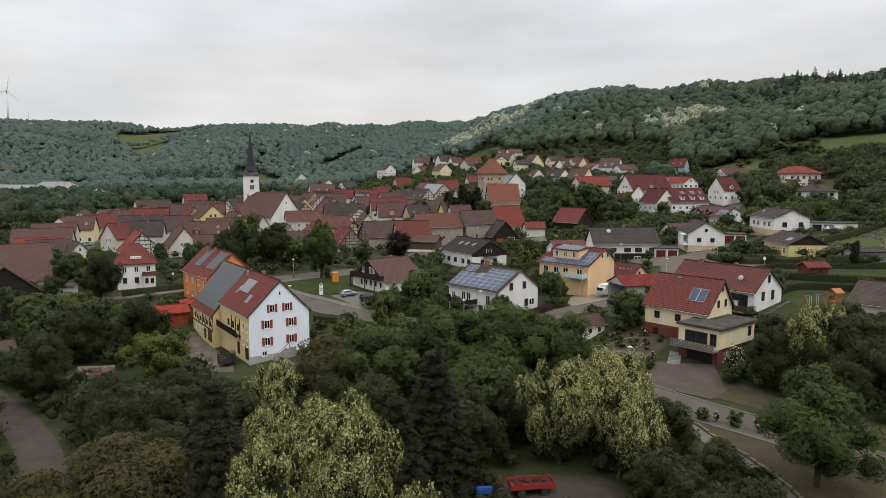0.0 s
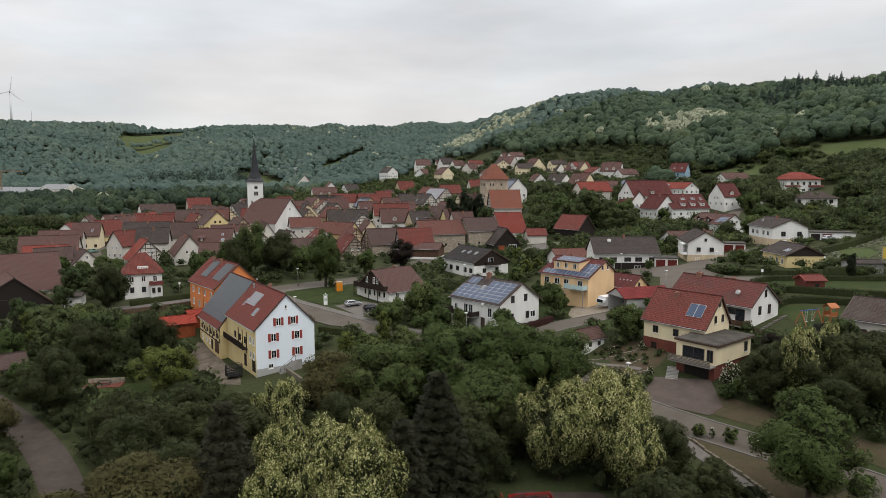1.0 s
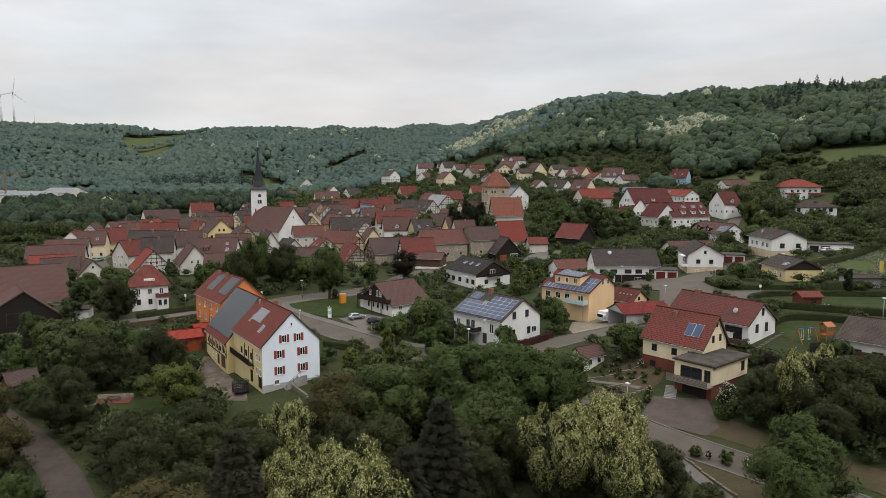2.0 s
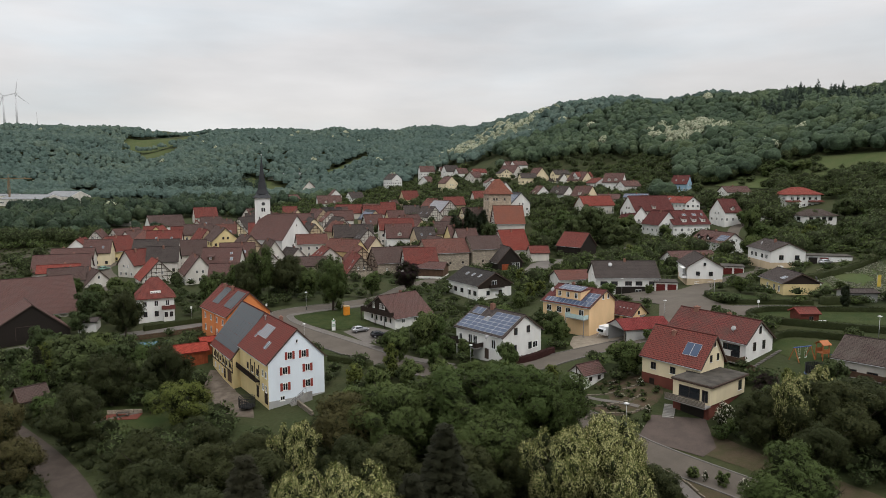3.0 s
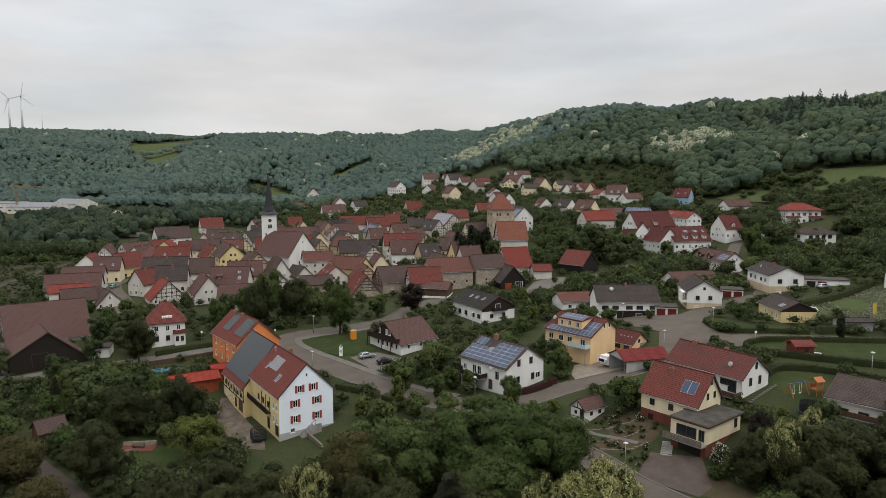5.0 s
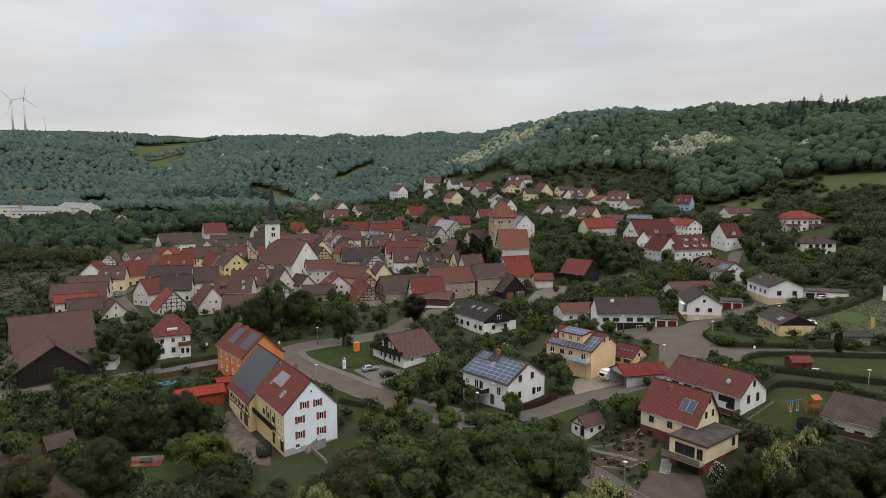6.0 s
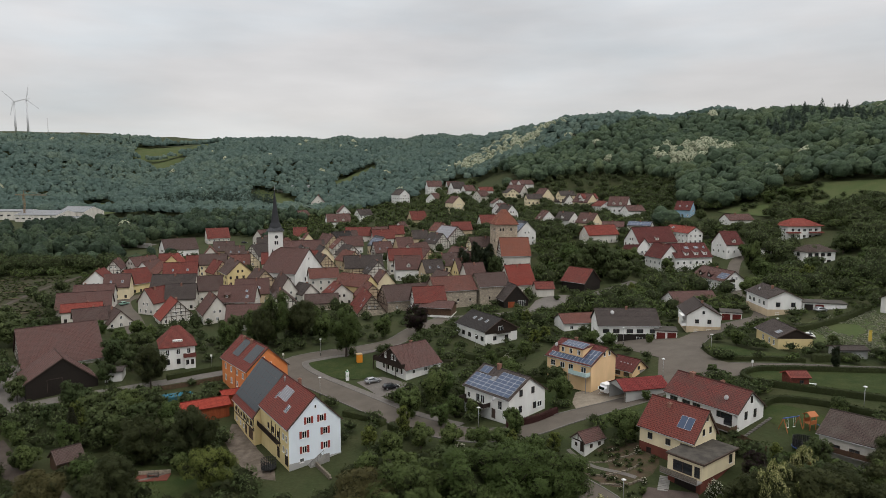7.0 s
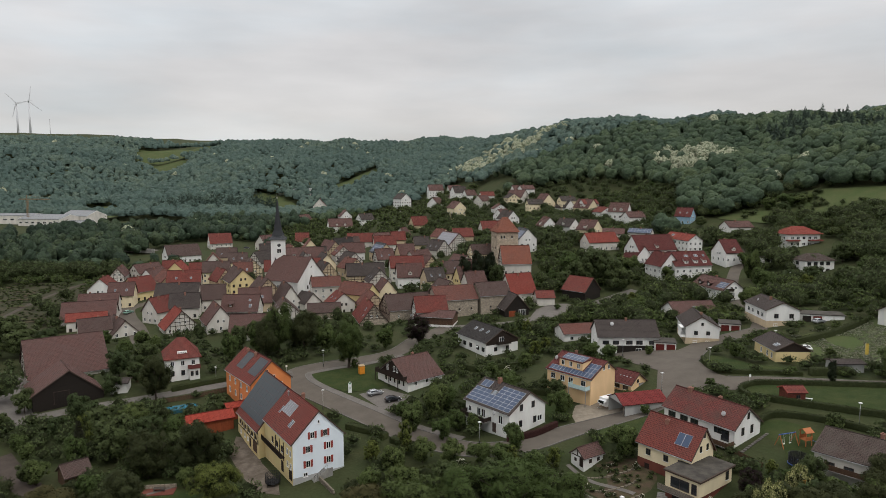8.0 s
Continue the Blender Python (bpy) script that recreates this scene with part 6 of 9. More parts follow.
def hipped(label, cx, cy, turn, wide, deep, eave, top, ridge, wall, roof, floor, over=0.6, category="house", name="house", flare=0.0):
    """A house under a hipped roof; ridge: the length of its ridge, along its own x."""
    o = thing(name, pose(cx, cy, floor, 0, 0, turn), label, category)
    bm = bmesh.new()
    box(bm, -wide / 2, wide / 2, -deep / 2, deep / 2, -3, eave - floor - 0.1)
    part("wall", bm, wall, o)
    e, t = eave - floor, top - floor
    W, D = wide / 2 + over, deep / 2 + over
    c = [(-W, -D, e), (W, -D, e), (W, D, e), (-W, D, e)]
    a, b = (-ridge / 2, 0, t), (ridge / 2, 0, t)
    for quad in ((c[0], c[1], b, a), (c[1], c[2], b), (c[2], c[3], a, b), (c[3], c[0], a)):
        bm = bmesh.new()
        uv = bm.loops.layers.uv.new("UVMap")
        v = [bm.verts.new(p) for p in quad]
        low = [bm.verts.new(Vector(p) - Vector((0, 0, 0.18))) for p in quad]
        f = bm.faces.new(v)
        bm.faces.new(low[::-1])
        for i in range(len(v)):
            j = (i + 1) % len(v)
            bm.faces.new((v[j], v[i], low[i], low[j]))
        x_ax = (v[1].co - v[0].co).normalized()
        f.normal_update()
        y_ax = f.normal.cross(x_ax)
        for fc in bm.faces:
            for lp in fc.loops:
                lp[uv].uv = ((lp.vert.co - v[0].co).dot(x_ax), (lp.vert.co - v[0].co).dot(y_ax))
        part("roof_slope", bm, roof, o)
    return o


def wall_pose(wide, deep, side, u, z):
    return {"front": pose(u, -deep / 2, z, 0, 0, 0), "back": pose(u, deep / 2, z, 0, 0, 180), "left": pose(-wide / 2, u, z, 0, 0, -90), "right": pose(wide / 2, u, z, 0, 0, 90)}[side]


VL = hipped("white villa with a steep red hipped roof and a bay", -81.5, 174.0, 27, 9.0, 10.0, 8.6, 13.6, 2.2, WHITE, R_RED, 2.6)
for side in ("front", "left", "right", "back"):
    for z in (1.7, 4.5):
        for u in (-2.8, 0, 2.8):
            window(VL, wall_pose(9, 10, side, u, z), 1.0, 1.5, TRIMB if z < 2 else TRIMW)
bm = bmesh.new()
box(bm, 1.6, 4.4, -6.2, -4.98, -1, 2.9)
bay = part("bay", bm, WHITE, VL, "white bay window with its own roof")
bm = bmesh.new()
v = [bm.verts.new(p) for p in ((1.3, -6.5, 2.9), (4.7, -6.5, 2.9), (4.7, -4.95, 3.8), (1.3, -4.95, 3.8), (1.3, -4.95, 2.9), (4.7, -4.95, 2.9))]
for f in ((0, 1, 2, 3), (0, 4, 5, 1), (0, 3, 4), (1, 5, 2), (3, 2, 5, 4)):
    bm.faces.new([v[i] for i in f])
part("bay_roof", bm, R_RED, bay)
for u in (2.3, 3.6):
    window(bay, pose(u, -6.2, 1.5), 0.8, 1.4, TRIMB)
bm = bmesh.new()
box(bm, -1.3, 1.3, -4.3, -2.0, 7.1, 7.75)
dv = part("dormer", bm, WHITE, VL)
for u in (-1.1, -0.35, 0.4, 1.1):
    window(dv, pose(u * 0.85, -4.3, 7.42), 0.45, 0.42, sill=False)

PV = hipped("wide white villa with a red hipped roof", 166, 313, 8, 17, 11, 33.2, 36.6, 6.0, WHITE, R_BRIGHT, 26.6, 1.0)
for z in (1.6, 4.6):
    for u in (-6, -3, 0, 3, 6):
        window(PV, wall_pose(17, 11, "front", u, z), 1.5, 1.4)
    for u in (-3, 0, 3):
        window(PV, wall_pose(17, 11, "left", u, z), 1.2, 1.3)
bm = bmesh.new()
for x0, x1 in ((-9.4, -2.2), (2.2, 9.4)):
    vv = [bm.verts.new(p) for p in ((x0, -7.4, 3.2), (x1, -7.4, 3.2), (x1, -5.4, 3.9), (x0, -5.4, 3.9), (x0, -5.4, 3.1), (x1, -5.4, 3.1))]
    for f in ((0, 1, 2, 3), (0, 4, 5, 1), (0, 3, 4), (1, 5, 2)):
        bm.faces.new([vv[i] for i in f])
part("porch_roof", bm, R_BRIGHT, PV)

GT = hipped("square sandstone gate tower with a red pyramid roof", 23.6, 321.5, 12, 11.0, 11.0, 33.2, 40.4, 2.6, SANDSTONE, R_TERRA, 17.0, 0.7, "tower", "gate_tower")
for side in ("front", "left", "right"):
    for z in (8.0, 13.6):
        for u in (-3.2, -1.8, 2.2):
            window(GT, wall_pose(11, 11, side, u, z), 0.7, 1.3, TRIMB, 1)

CT = hipped("white church tower with a slender slate spire", -82.6, 286.6, 14, 6.4, 6.4, 32.3, 35.6, 1.6, WHITE, R_SLATE, 8.6, 0.7, "church tower", "church_tower")
bm = bmesh.new()
for (z_lo, r_lo), (z_hi, r_hi) in (((25.2, 2.9), (27.4, 1.95)), ((27.4, 1.95), (30.5, 1.4)), ((30.5, 1.4), (36.0, 0.72)), ((36.0, 0.72), (42.3, 0.06))):
    tube(bm, (0, 0, z_lo), (0, 0, z_hi), r_lo, r_hi, 8, False)
part("spire", bm, R_SLATE, CT, "slender dark slate spire")
bm = bmesh.new()
bmesh.ops.create_uvsphere(bm, u_segments=10, v_segments=6, radius=0.3, matrix=Matrix.Translation((0, 0, 42.3)))
tube(bm, (0, 0, 42), (0, 0, 44.0), 0.05, 0.03, 6)
part("finial", bm, METAL, CT)
for side in ("front", "left", "right"):
    bm = bmesh.new()
    bmesh.ops.create_cone(bm, cap_ends=True, segments=24, radius1=0.75, radius2=0.75, depth=0.12, matrix=pose(0, -0.05, 0, 90, 0, 0))
    part("clock_face", bm, DARKMETAL, CT, "round dark clock face", wall_pose(6.4, 6.4, side, 0.4, 21.0))
    for u in (-0.1, 0.8):
        window(CT, wall_pose(6.4, 6.4, side, u, 18.4), 0.7, 1.7, TRIMB, 1)
    for z in (14.5, 5.6):
        window(CT, wall_pose(6.4, 6.4, side, -1.4, z), 0.5, 1.8, TRIMB, 1)
# ---------------------------------------------------------------- sheds, garages, the small things
def gz(x, y, up=0.0):
    return ground_z(x, y) + up


# flat-roofed annex of the cream house
AN = thing("annex", pose(40.1, 94.0, 3.0, 0, 0, 39.5), "cream annex with a flat gravelled roof over a garage", "house")
bm = bmesh.new()
box(bm, 0.4, 11.2, 0.3, 6.8, 2.3, 5.2)
part("wall", bm, CREAM, AN)
bm = bmesh.new()
box(bm, 0.6, 11.0, 0.6, 6.8, -2.0, 2.3)
part("garage_wall", bm, MAROON, AN, "maroon garage storey")
bm = bmesh.new()
box(bm, 0, 11.6, -0.2, 7.0, 5.2, 5.5)
part("roof_slab", bm, TRIMB, AN)
bm = bmesh.new()
box(bm, 0.15, 11.45, -0.05, 6.9, 5.5, 5.56)
part("roof_gravel", bm, FLATROOF, AN)
for side, u, w, h, z in (("left", 3.9, 3.6, 1.9, 3.6), ("left", 1.2, 1.0, 1.9, 3.6)):
    window(AN, pose(0.4, u, z, 0, 0, -90), w, h, TRIMB, 2, sill=False)
window(AN, pose(9.6, 0.3, 3.9), 1.0, 1.6, TRIMB, 1)
bm = bmesh.new()
box(bm, -1.3, 0.4, 0.2, 7.2, 2.1, 2.3)
part("terrace", bm, CONCRETE, AN)
for k in range(5):
    bm = bmesh.new()
    box(bm, -1.36, -1.3, 0.2, 7.2, 2.3 + k * 0.2, 2.46 + k * 0.2)
    part("rail_board", bm, WOODGREY, AN)
bm = bmesh.new()
box(bm, 0.52, 0.6, 1.4, 5.4, -0.1, 1.9)
part("garage_door", bm, WOODBLACK, AN)

# garage with a red roof and the caravan under it
RG = thing("garage", pose(35.6, 134.6, 5.9, 0, 0, 16), "grey garage with a red tile roof", "garage")
bm = bmesh.new()
box(bm, 0.6, 11.2, -3.3, -3.1, -2.5, 3.0)
box(bm, 0.1, 11.2, 3.1, 3.3, -1.5, 3.0)
box(bm, 11.0, 11.2, -3.1, 3.1, -1.5, 3.0)
part("wall", bm, GREYPL, RG)
bm = bmesh.new()
v = [bm.verts.new(p) for p in ((0.05, -3.3, 2.9), (0.05, 3.3, 2.9), (0.05, 0, 4.5), (0.2, -3.3, 2.9), (0.2, 3.3, 2.9), (0.2, 0, 4.5))]
for f in ((0, 2, 1), (3, 4, 5), (0, 1, 4, 3), (1, 2, 5, 4), (2, 0, 3, 5)):
    bm.faces.new([v[i] for i in f])
part("gable", bm, GREYPL, RG)
for s in (1, -1):
    part("roof_slope", quad_roof(-0.2, 11.5, 4.7, 3.7, 2.95, s, 0.15), R_CRIMSON, RG)
for y in (-3.2, 3.2):
    bm = bmesh.new()
    box(bm, 0.1, 0.25, y - 0.08, y + 0.08, -1.5, 3.0)
    part("post", bm, WOODGREY, RG)

CV = thing("caravan", pose(35.4, 140.4, 0, 0, 0, 215) @ pose(0, 0, gz(35.4, 140.4, 0.05)), "white touring caravan parked beside the garage", "caravan")
bm = bmesh.new()
box(bm, -2.6, 2.6, -1.1, 1.1, 0.55, 2.55)
bmesh.ops.bevel(bm, geom=[e for e in bm.edges if abs(e.verts[0].co.x - e.verts[1].co.x) < 0.01 and abs(e.verts[0].co.z - e.verts[1].co.z) < 0.01], offset=0.7, segments=5, affect="EDGES")
part("body", bm, PLASTICW, CV)
bm = bmesh.new()
box(bm, 2.35, 2.62, -0.8, 0.8, 1.35, 1.95)
part("front_window", bm, GLASS, CV)
for y in (-1.12, 1.12):
    bm = bmesh.new()
    tube(bm, (-0.2, y - 0.1, 0.33), (-0.2, y + 0.1, 0.33), 0.33, 0.33, 14)
    part("wheel", bm, DARKMETAL, CV)
    bm = bmesh.new()
    box(bm, -1.6, 0.4, y - 0.01, y + 0.01, 1.4, 1.95)
    part("side_window", bm, GLASS, CV)
bm = bmesh.new()
bar(bm, (2.5, -0.5, 0.6), (3.8, 0, 0.5), 0.08)
bar(bm, (2.5, 0.5, 0.6), (3.8, 0, 0.5), 0.08)
part("drawbar", bm, METAL, CV)


def car(x, y, turn, paint, label):
    o = thing("car", pose(x, y, gz(x, y, 0.1), 0, 0, turn), label, "car")
    bm = bmesh.new()
    prof = [(-2.05, 0.35), (-2.1, 0.75), (-1.95, 0.95), (-1.5, 1.38), (-0.9, 1.48), (0.2, 1.46), (0.95, 1.0), (1.85, 0.85), (2.1, 0.6), (2.08, 0.35)]
    a = [bm.verts.new((px, -0.85 if pz > 1.1 else -0.88, pz)) for px, pz in prof]
    b = [bm.verts.new((px, 0.85 if pz > 1.1 else 0.88, pz)) for px, pz in prof]
    for w in (a, b):
        for q in w:
            if q.co.z > 1.2:
                q.co.y *= 0.78
    bm.faces.new(a)
    bm.faces.new(b[::-1])
    for i in range(len(a)):
        j = (i + 1) % len(a)
        bm.faces.new((a[j], a[i], b[i], b[j]))
    bmesh.ops.bevel(bm, geom=list(bm.edges), offset=0.05, segments=2, affect="EDGES")
    for f in bm.faces:
        f.smooth = True
    part("body", bm, paint, o)
    for s in (-1, 1):
        bm = bmesh.new()
        v = [bm.verts.new(p) for p in ((-1.6, s * 0.86, 1.0), (0.75, s * 0.86, 1.0), (0.15, s * 0.72, 1.38), (-1.25, s * 0.72, 1.4))]
        w = [bm.verts.new(q.co - Vector((0, s * 0.1, 0))) for q in v]
        bm.faces.new(v)
        bm.faces.new(w[::-1])
        for i in range(4):
            bm.faces.new((v[(i + 1) % 4], v[i], w[i], w[(i + 1) % 4]))
        part("side_window", bm, GLASS, o)
        for px in (-1.3, 1.3):
            bm = bmesh.new()
            tube(bm, (px, s * 0.7, 0.31), (px, s * 0.91, 0.31), 0.31, 0.31, 14)
            wh = part("wheel", bm, DARKMETAL, o)
            bm = bmesh.new()
            tube(bm, (px, s * 0.9, 0.31), (px, s * 0.93, 0.31), 0.19, 0.17, 10)
            part("rim", bm, SOLARRIM, wh)
        bm = bmesh.new()
        box(bm, 1.9, 2.12, s * 0.68 - 0.16, s * 0.68 + 0.16, 0.62, 0.76)
        part("headlight", bm, PLASTICW, o)
    for x0, x1, z0, z1 in ((0.28, 0.98, 1.44, 1.03), (-1.92, -1.5, 1.0, 1.38)):
        bm = bmesh.new()
        v = [bm.verts.new(p) for p in ((x0, -0.62, z0 + 0.03), (x0, 0.62, z0 + 0.03), (x1, 0.7, z1 + 0.03), (x1, -0.7, z1 + 0.03))]
        w = [bm.verts.new(q.co - Vector((0, 0, 0.06))) for q in v]
        bm.faces.new(v)
        bm.faces.new(w[::-1])
        for i in range(4):
            bm.faces.new((v[(i + 1) % 4], v[i], w[i], w[(i + 1) % 4]))
        bmesh.ops.recalc_face_normals(bm, faces=bm.faces)
        part("windscreen", bm, GLASS, o)
    return o


SILVER, BLACKP, BLUEP = plain("silver_paint", (0.45, 0.46, 0.48), 0.25, 0.5), plain("black_paint", (0.015, 0.015, 0.018), 0.2), plain("blue_paint", (0.03, 0.08, 0.3), 0.4)
car(-22.6, 156.9, 30, SILVER, "silver hatchback parked in front of the chalet")
car(-17.4, 152.4, 25, BLACKP, "black car parked in front of the chalet")
car(110.0, 187.6, 20, SILVER, "grey car parked beside the garages")
car(131.6, 284.6, 60, BLACKP, "black car parked on the upper road")
car(94.8, 166.5, 160, PLASTICW, "white car parked behind the bungalow")
car(150, 299, 5, PLASTICW, "white car parked below the villa")
car(-150, 452, 20, BLACKP, "dark car on the far village street")
car(-133, 246, 70, plain("green_van_paint", (0.2, 0.35, 0.28), 0.3), "pale green car on the old village street")

# orange cabin, sign and lamps of the road junction
TC = thing("toilet_cabin", pose(-28.4, 172.6, gz(-28.4, 172.6, 0.1), 0, 0, 25), "orange portable toilet cabin on the lawn", "cabin")
ORG = plain("orange_plastic", (0.62, 0.23, 0.02), 0.5)
bm = bmesh.new()
box(bm, -0.75, 0.75, -0.75, 0.75, 0, 2.3)
part("body", bm, ORG, TC)
bm = bmesh.new()
v0 = box(bm, -0.8, 0.8, -0.8, 0.8, 2.3, 2.5)
part("roof", bm, plain("tan_plastic", (0.42, 0.30, 0.16), 0.5), TC)
bm = bmesh.new()
box(bm, -0.4, 0.4, -0.79, -0.75, 0.1, 2.1)
part("door", bm, ORG, TC)

SIGNGREEN = plain("green_sign_paint", (0.05, 0.22, 0.08), 0.5)
SG = thing("sign_column", pose(-29.6, 158.9, gz(-29.6, 158.9), 0, 0, 10), "white sign column with green marks", "sign")
bm = bmesh.new()
box(bm, -0.45, 0.45, -0.12, 0.12, 0, 3.0)
bmesh.ops.bevel(bm, geom=[e for e in bm.edges if abs(e.verts[0].co.z - e.verts[1].co.z) < 0.01 and e.verts[0].co.z > 2 and abs(e.verts[0].co.x - e.verts[1].co.x) < 0.01], offset=0.35, segments=4, affect="EDGES")
part("column", bm, PLASTICW, SG)
for z, h in ((2.35, 0.3), (1.5, 0.12), (1.25, 0.12), (1.0, 0.12)):
    bm = bmesh.new()
    box(bm, -0.3, 0.3, -0.13, -0.115, z, z + h)
    part("mark", bm, SIGNGREEN, SG)


def street_lamp(x, y, high, turn=0):
    o = thing("street_lamp", pose(x, y, gz(x, y), 0, 0, turn), "grey street lamp with a white disc head", "street lamp", "street lamps")
    bm = bmesh.new()
    tube(bm, (0, 0, -0.3), (0, 0, high), 0.07, 0.045, 8)
    part("pole", bm, METAL, o)
    bm = bmesh.new()
    tube(bm, (0, 0, high - 0.05), (0, 0, high + 0.1), 0.2, 0.45, 14)
    tube(bm, (0, 0, high + 0.1), (0, 0, high + 0.24), 0.45, 0.12, 14)
    part("head", bm, PLASTICW, o)
    bm = bmesh.new()
    box(bm, -0.1, 0.1, -0.1, 0.1, 0, 0.9)
    part("base", bm, DARKMETAL, o)


for x, y, h in ((-35, 149.4, 5.0), (-40.8, 179.0, 5.0), (48.6, 142.6, 5.0), (65.2, 156.4, 4.6), (79.5, 115.6, 5.0), (27.0, 93.6, 5.0), (4, 124.6, 5.0), (5.2, 180.5, 5.0), (47.6, 176.0, 5.0), (89.0, 171, 4.6), (45.6, 87.6, 4.0)):
    street_lamp(x, y, h)
for x, y, h in ((-48.5, 166, 5.5), (-70, 170, 4.0), (68, 139, 3.0), (-62, 175, 6.0)):
    o = thing("sign_post", pose(x, y, gz(x, y)), "thin grey post with a small plate", "sign")
    bm = bmesh.new()
    tube(bm, (0, 0, -0.2), (0, 0, h), 0.04, 0.04, 6)
    part("post", bm, METAL, o)
    bm = bmesh.new()
    box(bm, -0.25, 0.25, -0.05, -0.03, h - 0.7, h - 0.1)
    part("plate", bm, PLASTICW, o)


def garages(x, y, turn, bays, label, door):
    o = thing("garage", pose(x, y, gz(x, y), 0, 0, turn), label, "garage")
    w = bays * 3.0
    bm = bmesh.new()
    box(bm, 0, w, 0, 6, -2, 2.5)
    part("wall", bm, WHITE, o)
    bm = bmesh.new()
    box(bm, -0.25, w + 0.25, -0.3, 6.25, 2.5, 2.75)
    part("roof", bm, FLATROOF, o)
    for k in range(bays):
        bm = bmesh.new()
        box(bm, k * 3 + 0.3, k * 3 + 2.7, -0.06, 0.02, 0.05, 2.1)
        part("garage_door", bm, door[k % len(door)], o)
    return o


REDDOOR = planks("dark_red_garage_door", (0.14, 0.022, 0.018), 0.2, False)
garages(57.6, 178.6, -12, 2, "white double garage with dark red doors", [REDDOOR])
garages(82.0, 192.5, -18, 2, "white double garage with red doors and a flat roof", [REDDOOR])
garages(106.5, 191.0, -14, 4, "row of garages with white and dark red doors", [WOODBLACK, REDDOOR, PLASTICW, PLASTICW])
garages(140, 290, 0, 3, "white terrace garage below the villa", [WOODBLACK])

# terraced house on the slope
TH = hipped("white terraced house with a roof terrace", 150, 268, 12, 14, 9, 25.6, 28.2, 6, WHITE, R_MOSSY, 19.8)
for z in (1.5, 4.5):
    for u in (-5, -2, 1, 4):
        window(TH, wall_pose(14, 9, "front", u, z), 1.8, 1.5, TRIMB)
    window(TH, wall_pose(14, 9, "left", 0, z), 1.8, 1.5, TRIMB)
bm = bmesh.new()
box(bm, -7.4, -1.0, -8.5, -4.5, 2.8, 3.1)
part("terrace", bm, CONCRETE, TH)

# red timber shed in the hedge garden
S1 = House("dark red garden shed with a red roof", 71.2, 130.2, 2, 4.6, 2.3, gz(73.5, 130.2) + 3.3, gz(73.5, 130.2) + 2.3, WOODSHED, R_RED, over=0.35, category="shed", name="garden_shed", gutters=False, trim=SHUT)
S1.windows("R", (2.6,), 1.3, 0.9, 0.8, frame_mat=TRIMB)
BN = thing("garden_bench", pose(76.6, 129.6, gz(76.6, 129.6), 0, 0, -20), "white garden bench on the lawn", "bench")
bm = bmesh.new()
box(bm, -1.0, 1.0, -0.25, 0.25, 0.4, 0.48)
part("seat", bm, PLASTICW, BN)
for px in (-0.8, 0.8):
    bm = bmesh.new()
    box(bm, px - 0.05, px + 0.05, -0.2, 0.2, 0, 0.4)
    part("leg", bm, PLASTICW, BN)
S2 = House("garden house with a flat dark roof", 92.6, 150.4, 0, 8, 2.6, gz(96, 150) + 3.0, gz(96, 150) + 2.4, GREYPL, R_DARK, category="shed", name="garden_shed", gutters=False)
S3 = House("small grey tool shed in the orchard", -82.6, 115.0, 48, 5.6, 2.9, gz(-81, 117) + 4.4, gz(-81, 117) + 2.2, WOODBROWN, R_OLD, category="shed", name="tool_shed", gutters=False)
S4 = House("red boarded pool house with a bright red roof", -66.4, 138.6, 32, 11.5, 2.9, gz(-61, 141) + 4.6, gz(-61, 141) + 3.1, WOODRED, R_NEW, category="shed", name="pool_house", gutters=False, trim=SHUT)
S5 = House("red porch roof beside the orange house", -59.5, 147.0, 32, 6.0, 2.4, gz(-57, 148) + 3.7, gz(-57, 148) + 2.9, WOODRED, R_NEW, category="shed", name="porch", gutters=False, trim=SHUT)
S6 = House("low white barn annex with a flat dark roof", -96.0, 161.5, 15, 5.0, 3.0, gz(-94, 162) + 3.3, gz(-94, 162) + 2.7, WHITE, R_DARK, category="shed", name="annex", gutters=False)
S7 = House("small red-roofed lean-to shed", 31.0, 254.0, 5, 8, 4.0, gz(35, 254) + 5.5, gz(35, 254) + 3.0, OLDWHITE, R_RED, category="shed", name="shed", gutters=False)
S8 = House("half-open barn with a rusty tin roof and red boards", -1.0, 226.5, 168, 15, 5.0, 11.2, 9.4, WOODBROWN, R_BROWN, category="barn", name="barn", floor=4.6, plinth=(WHITE, 2.0))
S9 = House("low house with a brown roof and skylights", 92.0, 226.0, 190, 17, 6.0, 15.6, 12.2, WHITE, R_BROWN, floor=9.6)
S9.skylights(1, (6, 8.5), 3.0, 1.1, 1.3)
S10 = House("low white house with an orange-brown roof", 33.0, 203.0, 12, 20, 5.0, 11.6, 9.2, WHITE, R_ORANGE, floor=6.2)
S10.windows("R", (3, 7, 11, 15), 1.5, 1.2, 1.2)
S11 = House("white house with a dark roof on the slope", 126.0, 176.0, 30, 13, 6.0, 24.6, 21.0, WHITE, R_DARK, floor=15.6)
S11.windows("A", (2, -2), 1.7, 1.2, 1.3, frame_mat=TRIMB).windows("R", (3, 6, 9), 1.7, 1.2, 1.3, frame_mat=TRIMB).windows("L", (3, 6, 9), 4.3, 1.2, 1.3, frame_mat=TRIMB)

